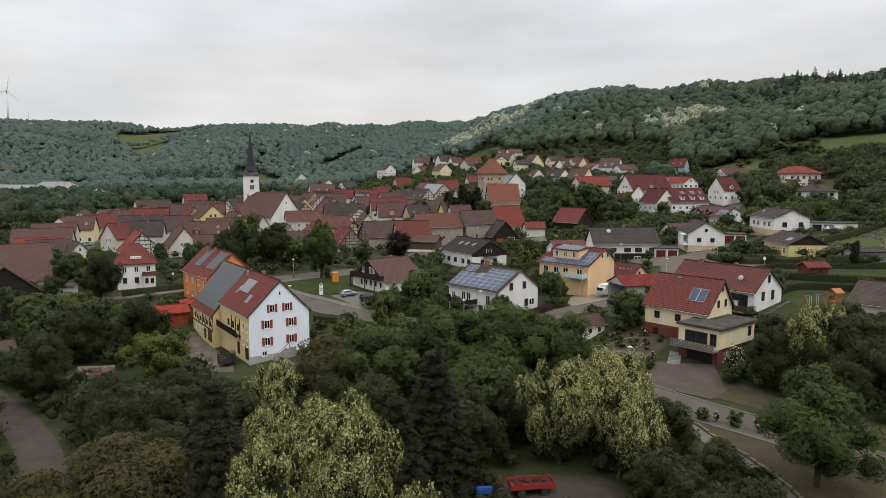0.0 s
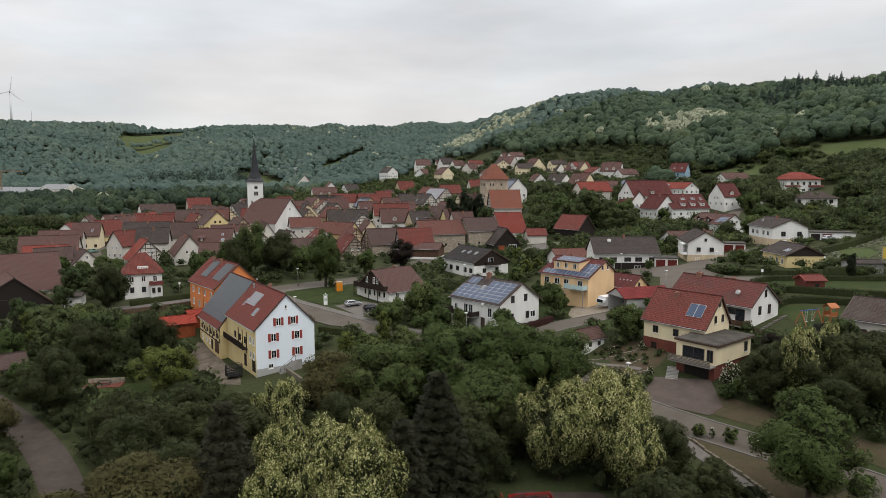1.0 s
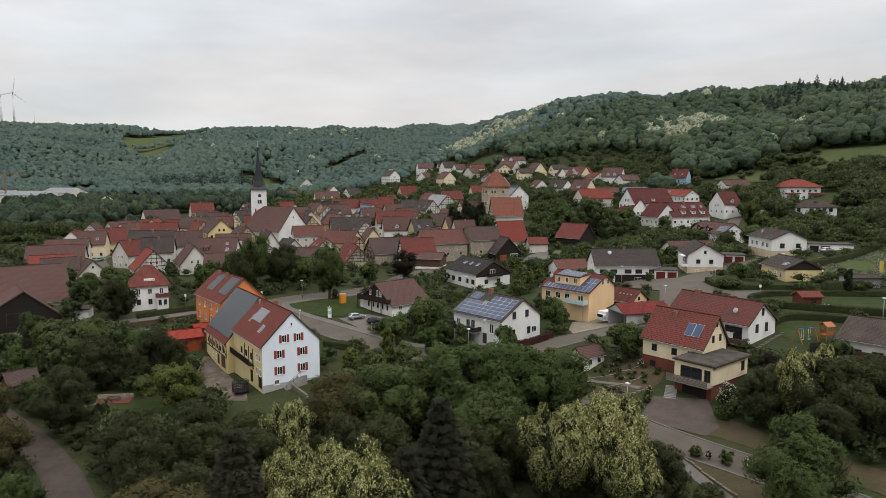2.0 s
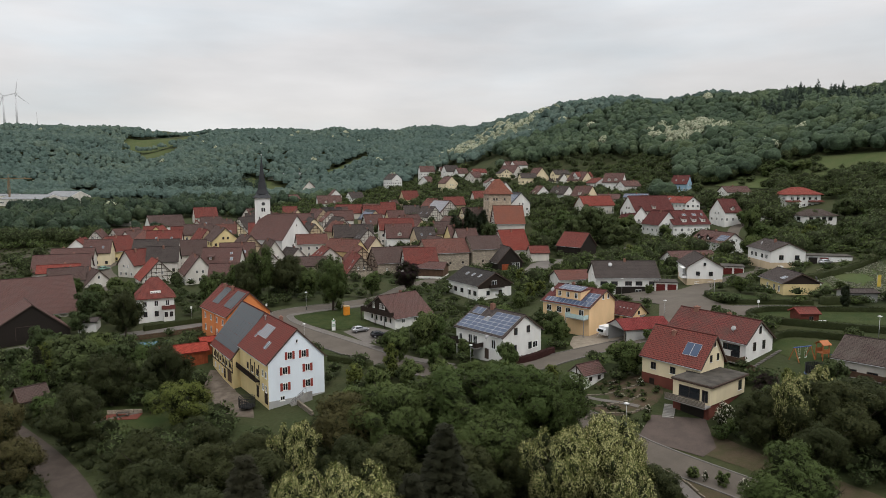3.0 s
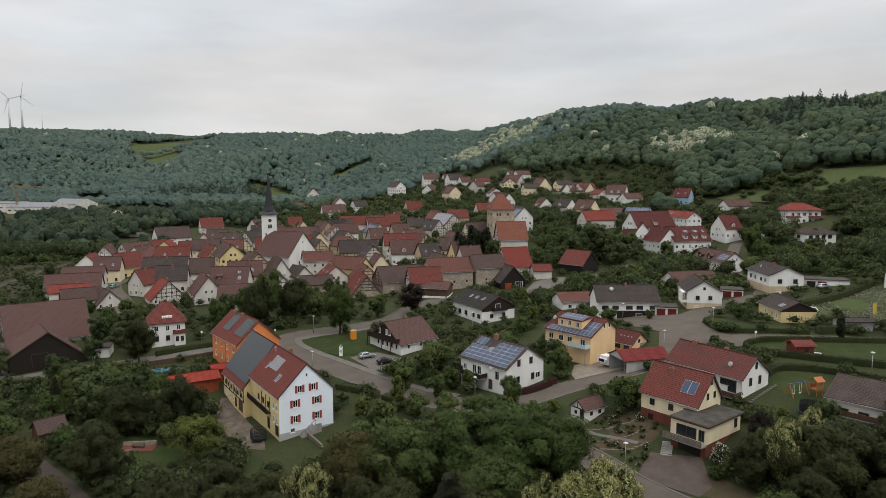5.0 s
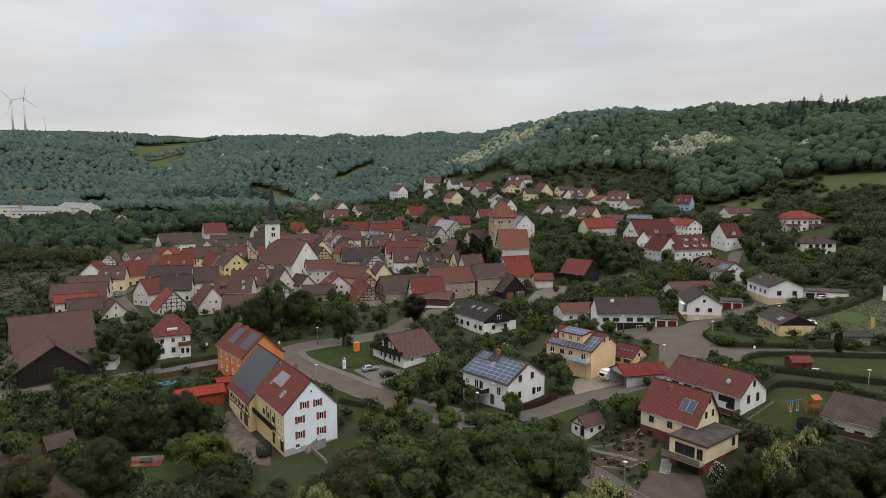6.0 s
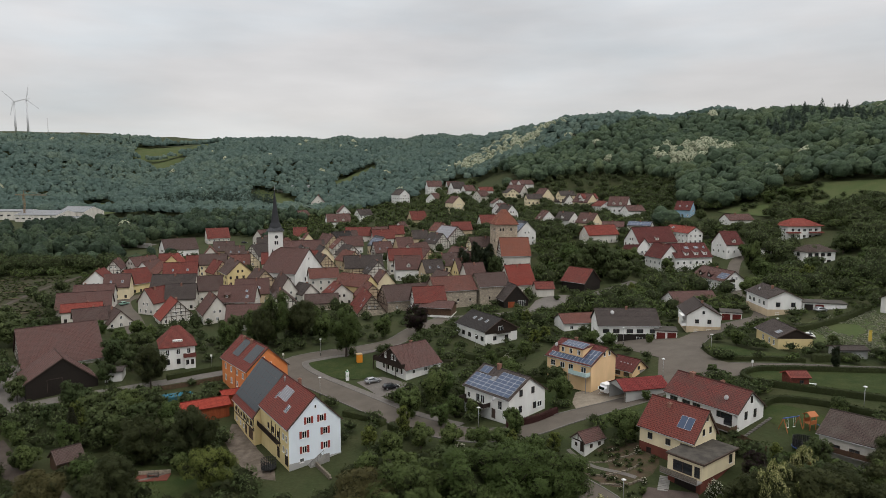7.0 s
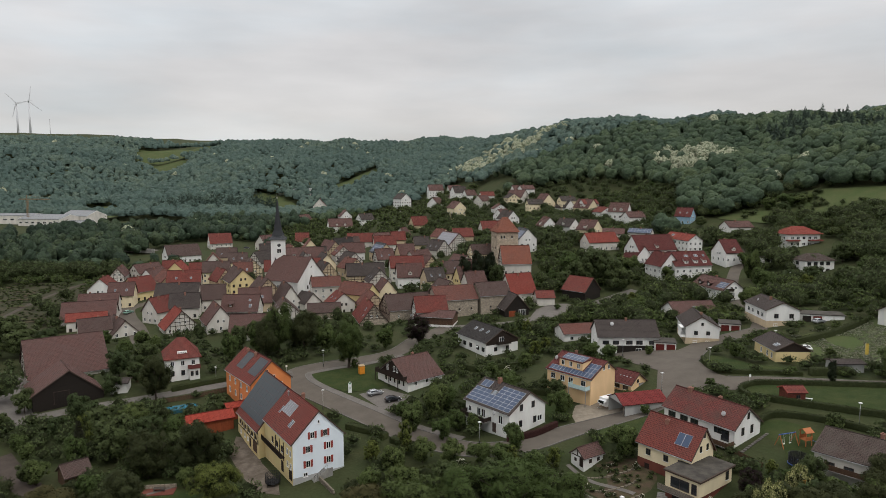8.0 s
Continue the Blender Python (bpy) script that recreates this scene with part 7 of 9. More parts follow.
# pool, fence and swing of the gardens
PL = thing("swimming_pool", pose(-72.0, 149.6, gz(-72, 149.6), 0, 0, 30), "round-ended blue garden pool with a deck", "pool")
bm = bmesh.new()
for c in ((-2.6, 0), (2.6, 0)):
    tube(bm, (c[0], 0, 0), (c[0], 0, 0.9), 1.8, 1.8, 20)
box(bm, -2.6, 2.6, -1.8, 1.8, 0, 0.9)
part("basin", bm, plain("blue_pool_liner", (0.03, 0.11, 0.15), 0.3), PL)
bm = bmesh.new()
for c in ((-2.6, 0), (2.6, 0)):
    tube(bm, (c[0], 0, 0.9), (c[0], 0, 0.93), 1.65, 1.65, 20)
box(bm, -2.6, 2.6, -1.65, 1.65, 0.9, 0.935)
part("cover", bm, plain("blue_water", (0.02, 0.12, 0.17), 0.15), PL)


def fence(pts, high, mat, label, gap=0.16, post=2.4):
    c = curve_points(pts, gap)
    o = thing("fence", pose(c[0].x, c[0].y, gz(c[0].x, c[0].y)), label, "fence")
    z0 = gz(c[0].x, c[0].y)
    rel = [Vector((p.x - c[0].x, p.y - c[0].y, gz(p.x, p.y) - z0)) for p in c]
    step = max(1, int(post / gap))
    k = 0
    while k + 1 < len(rel):
        j = min(k + step, len(rel) - 1)
        bm = bmesh.new()
        box(bm, -0.06, 0.06, -0.06, 0.06, -0.2, high + 0.1)
        part("post", bm, mat, o, "", Matrix.Translation(rel[k]))
        bm = bmesh.new()
        d = (rel[j] - rel[k]).normalized()
        for q in rel[k:j]:
            bar(bm, q + Vector((0, 0, 0.08)), q + Vector((0, 0, high)), 0.12, 0.03, (d.y, -d.x, 0))
        bar(bm, rel[k] + Vector((0, 0, high * 0.3)), rel[j] + Vector((0, 0, high * 0.3)), 0.05, 0.09)
        bar(bm, rel[k] + Vector((0, 0, high * 0.8)), rel[j] + Vector((0, 0, high * 0.8)), 0.05, 0.09)
        part("fence_panel", bm, mat, o)
        k = j
    return o


fence([(-82, 151.5), (-71.5, 156.5), (-63, 161.4)], 1.3, WOODBROWN, "brown board fence along the pool garden")
fence([(55.5, 104.5), (52.0, 110.5)], 1.0, WOODBROWN, "dark terrace fence of the long house")

SW = thing("swing", pose(63.0, 110.9, gz(63, 110.9), 0, 0, 20), "wooden swing frame with white seats", "playground")
TIM = plain("orange_timber", (0.36, 0.12, 0.04), 0.7)
for px in (-1.9, 1.9):
    for s in (-1, 1):
        bm = bmesh.new()
        bar(bm, (px, 0, 2.5), (px, s * 1.1, 0), 0.12)
        part("leg", bm, TIM, SW)
bm = bmesh.new()
bar(bm, (-2.1, 0, 2.5), (2.1, 0, 2.5), 0.14)
part("beam", bm, BLUEP, SW)
for px in (-0.8, 0.8):
    bm = bmesh.new()
    box(bm, px - 0.25, px + 0.25, -0.1, 0.1, 0.5, 0.55)
    for q in (-0.22, 0.22):
        bar(bm, (px + q, 0, 0.55), (px + q, 0, 2.5), 0.025)
    part("seat", bm, PLASTICW, SW)
PT = thing("play_tower", pose(66.4, 110.6, gz(66.4, 110.6), 0, 0, 20), "orange wooden play tower with a blue slide", "playground")
for px in (-0.7, 0.7):
    for py in (-0.7, 0.7):
        bm = bmesh.new()
        box(bm, px - 0.06, px + 0.06, py - 0.06, py + 0.06, 0, 2.9)
        part("post", bm, TIM, PT)
bm = bmesh.new()
box(bm, -0.8, 0.8, -0.8, 0.8, 1.2, 1.3)
for py in (-0.78, 0.78):
    box(bm, -0.78, 0.78, py - 0.03, py + 0.03, 1.35, 2.0)
part("platform", bm, TIM, PT)
for s in (1, -1):
    part("roof_slope", quad_roof(-1.0, 1.0, 3.5, 1.0, 2.8, s, 0.06), TIM, PT)
bm = bmesh.new()
bar(bm, (0.8, -0.1, 1.25), (3.0, -0.6, 0.15), 0.55, 0.08)
part("slide", bm, BLUEP, PT)
NETTED = plain("black_netting", (0.012, 0.012, 0.013), 0.9)
TR = thing("trampoline", pose(61.6, 103.8, gz(61.6, 103.8)), "round trampoline with a blue rim and net", "trampoline")
bm = bmesh.new()
tube(bm, (0, 0, 0.78), (0, 0, 0.9), 1.8, 1.8, 28)
part("rim", bm, BLUEP, TR)
bm = bmesh.new()
tube(bm, (0, 0, 0.88), (0, 0, 0.92), 1.5, 1.5, 28)
part("mat", bm, BLACKP, TR)
for k in range(6):
    a = k * math.pi / 3
    bm = bmesh.new()
    tube(bm, (1.8 * math.cos(a), 1.8 * math.sin(a), 0), (1.8 * math.cos(a), 1.8 * math.sin(a), 2.6), 0.03, 0.03, 6)
    part("net_pole", bm, DARKMETAL, TR)
bm = bmesh.new()
tube(bm, (0, 0, 2.5), (0, 0, 2.56), 1.8, 1.8, 28, False)
part("net_ring", bm, DARKMETAL, TR)
bm = bmesh.new()
for k in range(30):
    a, b = k * math.pi / 15, (k + 1) * math.pi / 15
    for j in range(9):
        bar(bm, (1.62 * math.cos(a), 1.62 * math.sin(a), 0.98 + 0.18 * j), (1.62 * math.cos(b), 1.62 * math.sin(b), 0.98 + 0.18 * j), 0.09)
    bar(bm, (1.62 * math.cos(a), 1.62 * math.sin(a), 0.9), (1.62 * math.cos(a), 1.62 * math.sin(a), 2.5), 0.14, 0.05)
part("net", bm, NETTED, TR, "dark safety net")

# the seat under the trees
PG = thing("garden_terrace", pose(-61.5, 113.6, gz(-61.5, 113.6), 0, 0, 8), "brick garden terrace with a low wall and table", "terrace")
bm = bmesh.new()
box(bm, -3.2, 3.2, -1.6, 1.6, -0.3, 0.12)
part("terrace", bm, MAROON, PG)
for k in range(8):
    bm = bmesh.new()
    box(bm, -3.2 + k * 0.8, -2.5 + k * 0.8, 1.5, 1.75, 0.12, 0.85)
    part("wall_block", bm, STONE, PG)
bm = bmesh.new()
box(bm, -1.0, 1.2, -0.3, 0.6, 0.75, 0.83)
for px in (-0.9, 1.1):
    box(bm, px - 0.05, px + 0.05, -0.2, 0.5, 0.12, 0.75)
part("table", bm, WOODGREY, PG)

# tractor and its red trailer on the gravel
RDP = plain("red_machine_paint", (0.26, 0.025, 0.02), 0.5)
TL = thing("trailer", pose(9.4, 67.9, gz(9.4, 67.9, 0.06), 0, 0, 8), "red farm trailer loaded with firewood", "trailer")
bm = bmesh.new()
box(bm, -2.4, 2.4, -1.0, 1.0, 0.85, 0.97)
part("bed", bm, RDP, TL)
for x0, x1, y0, y1 in ((-2.4, 2.4, -1.0, -0.95), (-2.4, 2.4, 0.95, 1.0), (-2.4, -2.35, -0.95, 0.95), (2.35, 2.4, -0.95, 0.95)):
    bm = bmesh.new()
    box(bm, x0, x1, y0, y1, 0.97, 1.45)
    part("side_board", bm, RDP, TL)
bm = bmesh.new()
for k in range(60):
    a, b = random.uniform(-2.1, 1.6), random.uniform(-0.85, 0.85)
    tube(bm, (a, b, 1.05 + random.random() * 0.4), (a + 0.6, b + random.uniform(-0.25, 0.25), 1.05 + random.random() * 0.45), 0.05, 0.05, 5)
part("firewood", bm, BARK, TL)
for px in (-1.2, 1.3):
    for s in (-1, 1):
        bm = bmesh.new()
        tube(bm, (px, s * 0.75, 0.42), (px, s * 1.0, 0.42), 0.42, 0.42, 14)
        part("wheel", bm, DARKMETAL, TL)
TT = thing("tractor", pose(5.4, 67.3, gz(5.4, 67.3, 0.06), 0, 0, 188), "old blue tractor with a red roll bar", "tractor")
bm = bmesh.new()
box(bm, 0.2, 1.9, -0.35, 0.35, 0.6, 1.3)
bmesh.ops.bevel(bm, geom=list(bm.edges), offset=0.1, segments=2, affect="EDGES")
part("bonnet", bm, BLUEP, TT)
for s in (-1, 1):
    bm = bmesh.new()
    tube(bm, (-0.6, s * 0.6, 0.7), (-0.6, s * 0.95, 0.7), 0.7, 0.7, 18)
    part("rear_wheel", bm, DARKMETAL, TT)
    bm = bmesh.new()
    tube(bm, (1.5, s * 0.5, 0.4), (1.5, s * 0.75, 0.4), 0.4, 0.4, 14)
    part("front_wheel", bm, DARKMETAL, TT)
    bm = bmesh.new()
    bar(bm, (-0.7, s * 0.5, 0.8), (-0.7, s * 0.5, 2.3), 0.07)
    part("roll_bar_post", bm, RDP, TT)
bm = bmesh.new()
bar(bm, (-0.7, -0.5, 2.3), (-0.7, 0.5, 2.3), 0.07)
part("roll_bar", bm, RDP, TT)
bm = bmesh.new()
box(bm, -0.7, -0.2, -0.25, 0.25, 0.9, 1.05)
part("seat", bm, BLACKP, TT)

# stairs up to the cream house
for k in range(9):
    bm = bmesh.new()
    box(bm, -0.9, 0.9, -0.2, 0.2, -0.5, 0.1)
    solid("step", bm, CONCRETE, "grey concrete garden step", "step", "garden steps", at=pose(34.6 + 0.18 * k, 97.0 + 0.42 * k, gz(34.6 + 0.18 * k, 97.0 + 0.42 * k, 0.05), 0, 0, -20))
FP = thing("flag_pole", pose(55.6, 91.5, gz(55.6, 91.5)), "white flag pole with a small flag", "flag")
bm = bmesh.new()
tube(bm, (0, 0, -0.3), (0, 0, 7.0), 0.06, 0.04, 8)
part("pole", bm, PLASTICW, FP)
bm = bmesh.new()
box(bm, 0.05, 0.9, -0.01, 0.01, 5.3, 6.0)
part("flag", bm, ORG, FP)

BF = thing("banner_flag", pose(105.5, 157.0, gz(105.5, 157.0)), "upright yellow banner on a thin pole", "flag")
bm = bmesh.new()
tube(bm, (0, 0, -0.3), (0, 0, 4.6), 0.05, 0.04, 6)
part("pole", bm, METAL, BF)
bm = bmesh.new()
box(bm, 0.05, 0.95, -0.015, 0.015, 1.6, 4.5)
part("banner", bm, plain("yellow_cloth", (0.50, 0.36, 0.06), 0.8), BF)

# works, road wall and crane across the valley
def works(x, y, turn, long, wide, high, top, label, mat=None):
    h = House(label, x, y, turn, long, wide / 2, gz(x, y) + top, gz(x, y) + high, mat or OLDWHITE, WORKROOF, category="works hall", name="works_hall", floor=gz(x, y), over=0.3, gover=0.2, gutters=False, trim=TRIMW)
    n = int(long / 6)
    for side in ("R", "L"):
        if math.cos(radians(turn)) * (1 if side == "R" else -1) > 0:
            h.windows(side, [long * (i + 0.5) / n for i in range(n)], high * 0.45, 3.4, 1.6, bars=3, sill=False)
    return h


WORKROOF = tiles("pale_sheet_roof", (0.24, 0.25, 0.26), (0.18, 0.18, 0.18), 0.2, 1.0, 8.0, 0.1)
works(-450, 622, 4, 40, 26, 7, 8.5, "white works hall with a pale low roof")
works(-412, 616, -8, 44, 30, 6, 10, "white works hall with a shallow pale roof")
works(-385, 640, -20, 34, 24, 8, 13, "white works hall behind the others")
works(-500, 640, 8, 34, 20, 6, 8, "grey works hall with a low roof", GREYPL)
works(-362, 596, 10, 22, 12, 4, 7, "red-brown shed beside the works", WOODBROWN)
works(-224, 820, 6, 40, 16, 4, 6, "long pale farm building in the far valley")
works(-196, 812, 30, 22, 14, 5, 9, "white farm buildings in the far valley")
works(-165, 800, -20, 18, 12, 5, 9, "white farmhouse in the far valley")
CRANE = plain("tan_crane_paint", (0.20, 0.13, 0.07), 0.7)
KR = thing("crane", pose(-407, 606, gz(-407, 606)), "thin tan tower crane beside the works", "crane")
bm = bmesh.new()
for sx in (-0.7, 0.7):
    for sy in (-0.7, 0.7):
        bar(bm, (sx, sy, 0), (sx, sy, 26), 0.25)
for k in range(13):
    bar(bm, (-0.7, -0.7, k * 2), (0.7, -0.7, k * 2 + 2), 0.16)
    bar(bm, (0.7, 0.7, k * 2), (-0.7, 0.7, k * 2 + 2), 0.16)
part("mast", bm, CRANE, KR)
bm = bmesh.new()
bar(bm, (-8, 0, 25), (24, -4, 25), 0.7)
bar(bm, (0, 0, 29), (22, -3.7, 25.3), 0.15)
bar(bm, (0, 0, 25), (0, 0, 29), 0.4)
part("jib", bm, CRANE, KR)
road("road", [(-330, 470), (-308.8, 462), (-271.5, 452), (-241.1, 442), (-205, 432)], 6, PAVING, "pale country road across the valley", kerb=False, lift=2.4)
bm = bmesh.new()
for k, (ax, ay, bx2, by2) in enumerate(((-318, 462, -272, 449.5), (-270, 449, -242, 440), (-239, 439, -206, 429.5))):
    bar(bm, (ax, ay, gz(ax, ay) + 2.2), (bx2, by2, gz(bx2, by2) + 2.2), 0.4, 3.2)
solid("retaining_wall", bm, CONCRETE, "pale concrete wall of the valley road", "wall", kind="structure")


TURB = plain("light_grey_turbine_paint", (0.62, 0.63, 0.65), 0.8, 0.0, 0.1)


# wind turbines on the far ridge
def turbine(x, y, hub, turn, phase, label):
    z = ground_z(x, y) + 20
    o = thing("wind_turbine", pose(x, y, z, 0, 0, turn), label, "wind turbine", "wind turbines on the ridge")
    up = hub - z
    bm = bmesh.new()
    tube(bm, (0, 0, -30), (0, 0, up), 3.6, 2.0, 14)
    part("tower", bm, TURB, o)
    bm = bmesh.new()
    box(bm, -2, 2, -5, 6, up - 2, up + 2.4)
    part("nacelle", bm, TURB, o)
    for k in range(3):
        a = radians(phase + 120 * k)
        bm = bmesh.new()
        d = Vector((math.sin(a), 0, math.cos(a)))
        s = Vector((math.cos(a), 0, -math.sin(a)))
        base = Vector((0, -6, up))
        v = [bm.verts.new(base + d * r + s * w + Vector((0, q, 0))) for r, w, q in ((0, -1.2, 0), (0, 1.2, 0), (12, 2.4, 0), (46, 0.5, 0), (46, -0.3, 0), (12, -0.8, 0))]
        w2 = [bm.verts.new(q.co + Vector((0, 0.8, 0))) for q in v]
        bm.faces.new(v)
        bm.faces.new(w2[::-1])
        for i in range(6):
            bm.faces.new((v[(i + 1) % 6], v[i], w2[i], w2[(i + 1) % 6]))
        part("blade", bm, TURB, o)


turbine(-1399, 2100, 299, 30, 75, "white wind turbine on the hazy ridge")
turbine(-1359, 2100, 306, 30, 10, "taller white wind turbine on the hazy ridge")
bm = bmesh.new()
tube(bm, (0, 0, 0), (0, 0, 90), 1.4, 0.6, 8)
solid("radio_mast", bm, METAL, "thin grey radio mast on the ridge", "mast", at=pose(-1234, 2000, 150))


# stones along the footpath and the stair beside the farmhouse
EDGE = thing("stone_edging", pose(0, 0, 0), "row of rough kerb stones along the footpath", "edging", kind="structure")
stone_rng = random.Random(8)
stone_bm = bmesh.new()
box(stone_bm, -0.5, 0.5, -0.17, 0.17, -0.2, 0.28)
bmesh.ops.bevel(stone_bm, geom=stone_bm.edges[:], offset=0.06, segments=1, affect="EDGES")
stone_me = bpy.data.meshes.new("stone")
stone_bm.to_mesh(stone_me)
stone_bm.free()
edge_line = curve_points([(30.0, 83.5), (31.5, 80.8), (32.9, 75.6), (34.7, 69.4), (35.5, 63.6), (36.1, 55)], 1.1)
for a, b in zip(edge_line, edge_line[1:]):
    d = b - a
    fit_part("stone", stone_me, EDGING, EDGE, at=pose(a.x, a.y, gz(a.x, a.y, 0.02), stone_rng.uniform(-4, 4), stone_rng.uniform(-4, 4), math.degrees(math.atan2(d.y, d.x)) + stone_rng.uniform(-6, 6)) @ Matrix.Diagonal((d.length * stone_rng.uniform(0.8, 0.95), stone_rng.uniform(0.8, 1.2), stone_rng.uniform(0.7, 1.2), 1)))
for line in ([(23.0, 104.5), (26.5, 103.2), (31.0, 104.0), (33.5, 105.5)], [(25.0, 100.6), (29.0, 99.6), (33.0, 100.8)], [(24.5, 109.0), (29.0, 108.0), (34.5, 109.0)]):
    bed_edge = thing("bed_edging", pose(0, 0, 0), "low edging of rough stones round the garden beds", "edging", kind="structure")
    c = curve_points(line, 0.7)
    for a, b in zip(c, c[1:]):
        d = b - a
        fit_part("stone", stone_me, EDGING, bed_edge, at=pose(a.x, a.y, gz(a.x, a.y, 0.08), stone_rng.uniform(-5, 5), stone_rng.uniform(-5, 5), math.degrees(math.atan2(d.y, d.x)) + stone_rng.uniform(-8, 8)) @ Matrix.Diagonal((d.length * 0.92, 1.0, stone_rng.uniform(0.6, 1.0), 1)))
SLAB_ROW = thing("stepping_stones", pose(0, 0, 0), "row of pale stepping slabs across the lawn", "path", kind="structure")
slab_me = shared_box("slab", 0.75, 0.55, 0.14, PAVING)
for k in range(11):
    px, py = 54.2 + 0.71 * k, 110.1 + 0.55 * k
    fit_part("slab", slab_me, PAVING, SLAB_ROW, at=pose(px, py, gz(px, py, 0.12), 0, 0, 38 + stone_rng.uniform(-8, 8)))
ST = thing("outdoor_stair", H1.at, "grey stone stair along the farmhouse gable", "stair")
for k in range(9):
    bm = bmesh.new()
    box(bm, -1.25, 0.2, 1.9 - 0.32 * (k + 1), 1.9 - 0.32 * k, -1.4, -0.35 + 0.2 * (k + 1))
    part("tread", bm, CONCRETE, ST)
bm = bmesh.new()
v = [bm.verts.new(p) for p in ((-1.27, 2.0, -1.4), (-1.27, -2.2, -1.4), (-1.27, -2.2, 1.85), (-1.27, -1.0, 1.85), (-1.27, 2.0, -0.2))]
w = [bm.verts.new((-1.45, q.co.y, q.co.z)) for q in v]
bm.faces.new(v)
bm.faces.new(w[::-1])
for i in range(5):
    bm.faces.new((v[(i + 1) % 5], v[i], w[i], w[(i + 1) % 5]))
bmesh.ops.recalc_face_normals(bm, faces=bm.faces)
part("cheek_wall", bm, CONCRETE, ST)
bm = bmesh.new()
bar(bm, (-1.36, 1.9, 0.8), (-1.36, -1.0, 2.75), 0.05)
for k in range(5):
    bar(bm, (-1.36, 1.9 - 0.72 * k, -0.3 + 0.5 * k), (-1.36, 1.9 - 0.72 * k, 0.8 + 0.485 * k), 0.05)
part("handrail", bm, DARKMETAL, ST)
GW = thing("garden_wall", pose(0, 0, 0), "low dry-stone wall of the bank beside the stair", "wall", kind="structure")
for k in range(9):
    for j in range(3):
        f = (k + 0.5 * (j % 2)) / 9
        px, py = -28.9 + 4.0 * f, 115.6 - 5.8 * f
        fit_part("stone", stone_me, STONE, GW, at=pose(px, py, gz(px, py, 0.05 + 0.3 * j), stone_rng.uniform(-3, 3), stone_rng.uniform(-3, 3), -55 + stone_rng.uniform(-6, 6)) @ Matrix.Diagonal((stone_rng.uniform(0.6, 0.8), 1.3, stone_rng.uniform(0.7, 0.8), 1)))


# the netted trampoline in the farmyard and the pale pergola of the yellow house
TN = thing("trampoline", pose(-38.6, 115.4, gz(-38.6, 115.4)), "small round trampoline inside a tall dark net", "trampoline")
bm = bmesh.new()
tube(bm, (0, 0, 0.62), (0, 0, 0.72), 1.5, 1.5, 24)
part("rim", bm, NETTED, TN)
bm = bmesh.new()
for k in range(24):
    a, b = k * math.pi / 12, (k + 1) * math.pi / 12
    for z in (0.9, 1.2, 1.5, 1.8, 2.1, 2.4):
        bar(bm, (1.5 * math.cos(a), 1.5 * math.sin(a), z), (1.5 * math.cos(b), 1.5 * math.sin(b), z), 0.06)
    bar(bm, (1.5 * math.cos(a), 1.5 * math.sin(a), 0.7), (1.5 * math.cos(a), 1.5 * math.sin(a), 2.4), 0.06)
part("net", bm, NETTED, TN)
for k in range(6):
    a = k * math.pi / 3
    bm = bmesh.new()
    tube(bm, (1.5 * math.cos(a), 1.5 * math.sin(a), 0), (1.5 * math.cos(a), 1.5 * math.sin(a), 2.5), 0.035, 0.035, 6)
    part("pole", bm, DARKMETAL, TN)
PALE = plain("pale_sheet_plastic", (0.50, 0.56, 0.55), 0.35)
PG = thing("pergola", pose(24.0, 153.0, gz(24.0, 153.0), 0, 0, 42), "patio roof of pale corrugated sheets on posts", "pergola")
for x in (0, 3.2, 6.4):
    for y in (0, 3.4):
        bm = bmesh.new()
        box(bm, x - 0.06, x + 0.06, y - 0.06, y + 0.06, -1.0, 2.5 + 0.12 * y)
        part("post", bm, WOODGREY, PG)
for k in range(7):
    bm = bmesh.new()
    box(bm, k * 0.95 - 0.2, k * 0.95 + 0.73, -0.3, 3.7, 2.52, 2.56)
    part("sheet", bm, PALE, PG, at=pose(0, 0, 0, 5, 0, 0))

BN = thing("bench", pose(-38.2, 93.2, gz(-38.2, 93.2), 0, 0, 20), "weathered grey garden bench on the grass", "bench")
bm = bmesh.new()
for k in range(4):
    box(bm, -1.2, 1.2, -0.3 + 0.16 * k, -0.17 + 0.16 * k, 0.42, 0.47)
part("seat", bm, WOODGREY, BN)
for x in (-0.9, 0.9):
    bm = bmesh.new()
    box(bm, x - 0.06, x + 0.06, -0.26, 0.28, -0.1, 0.42)
    part("leg", bm, WOODGREY, BN)
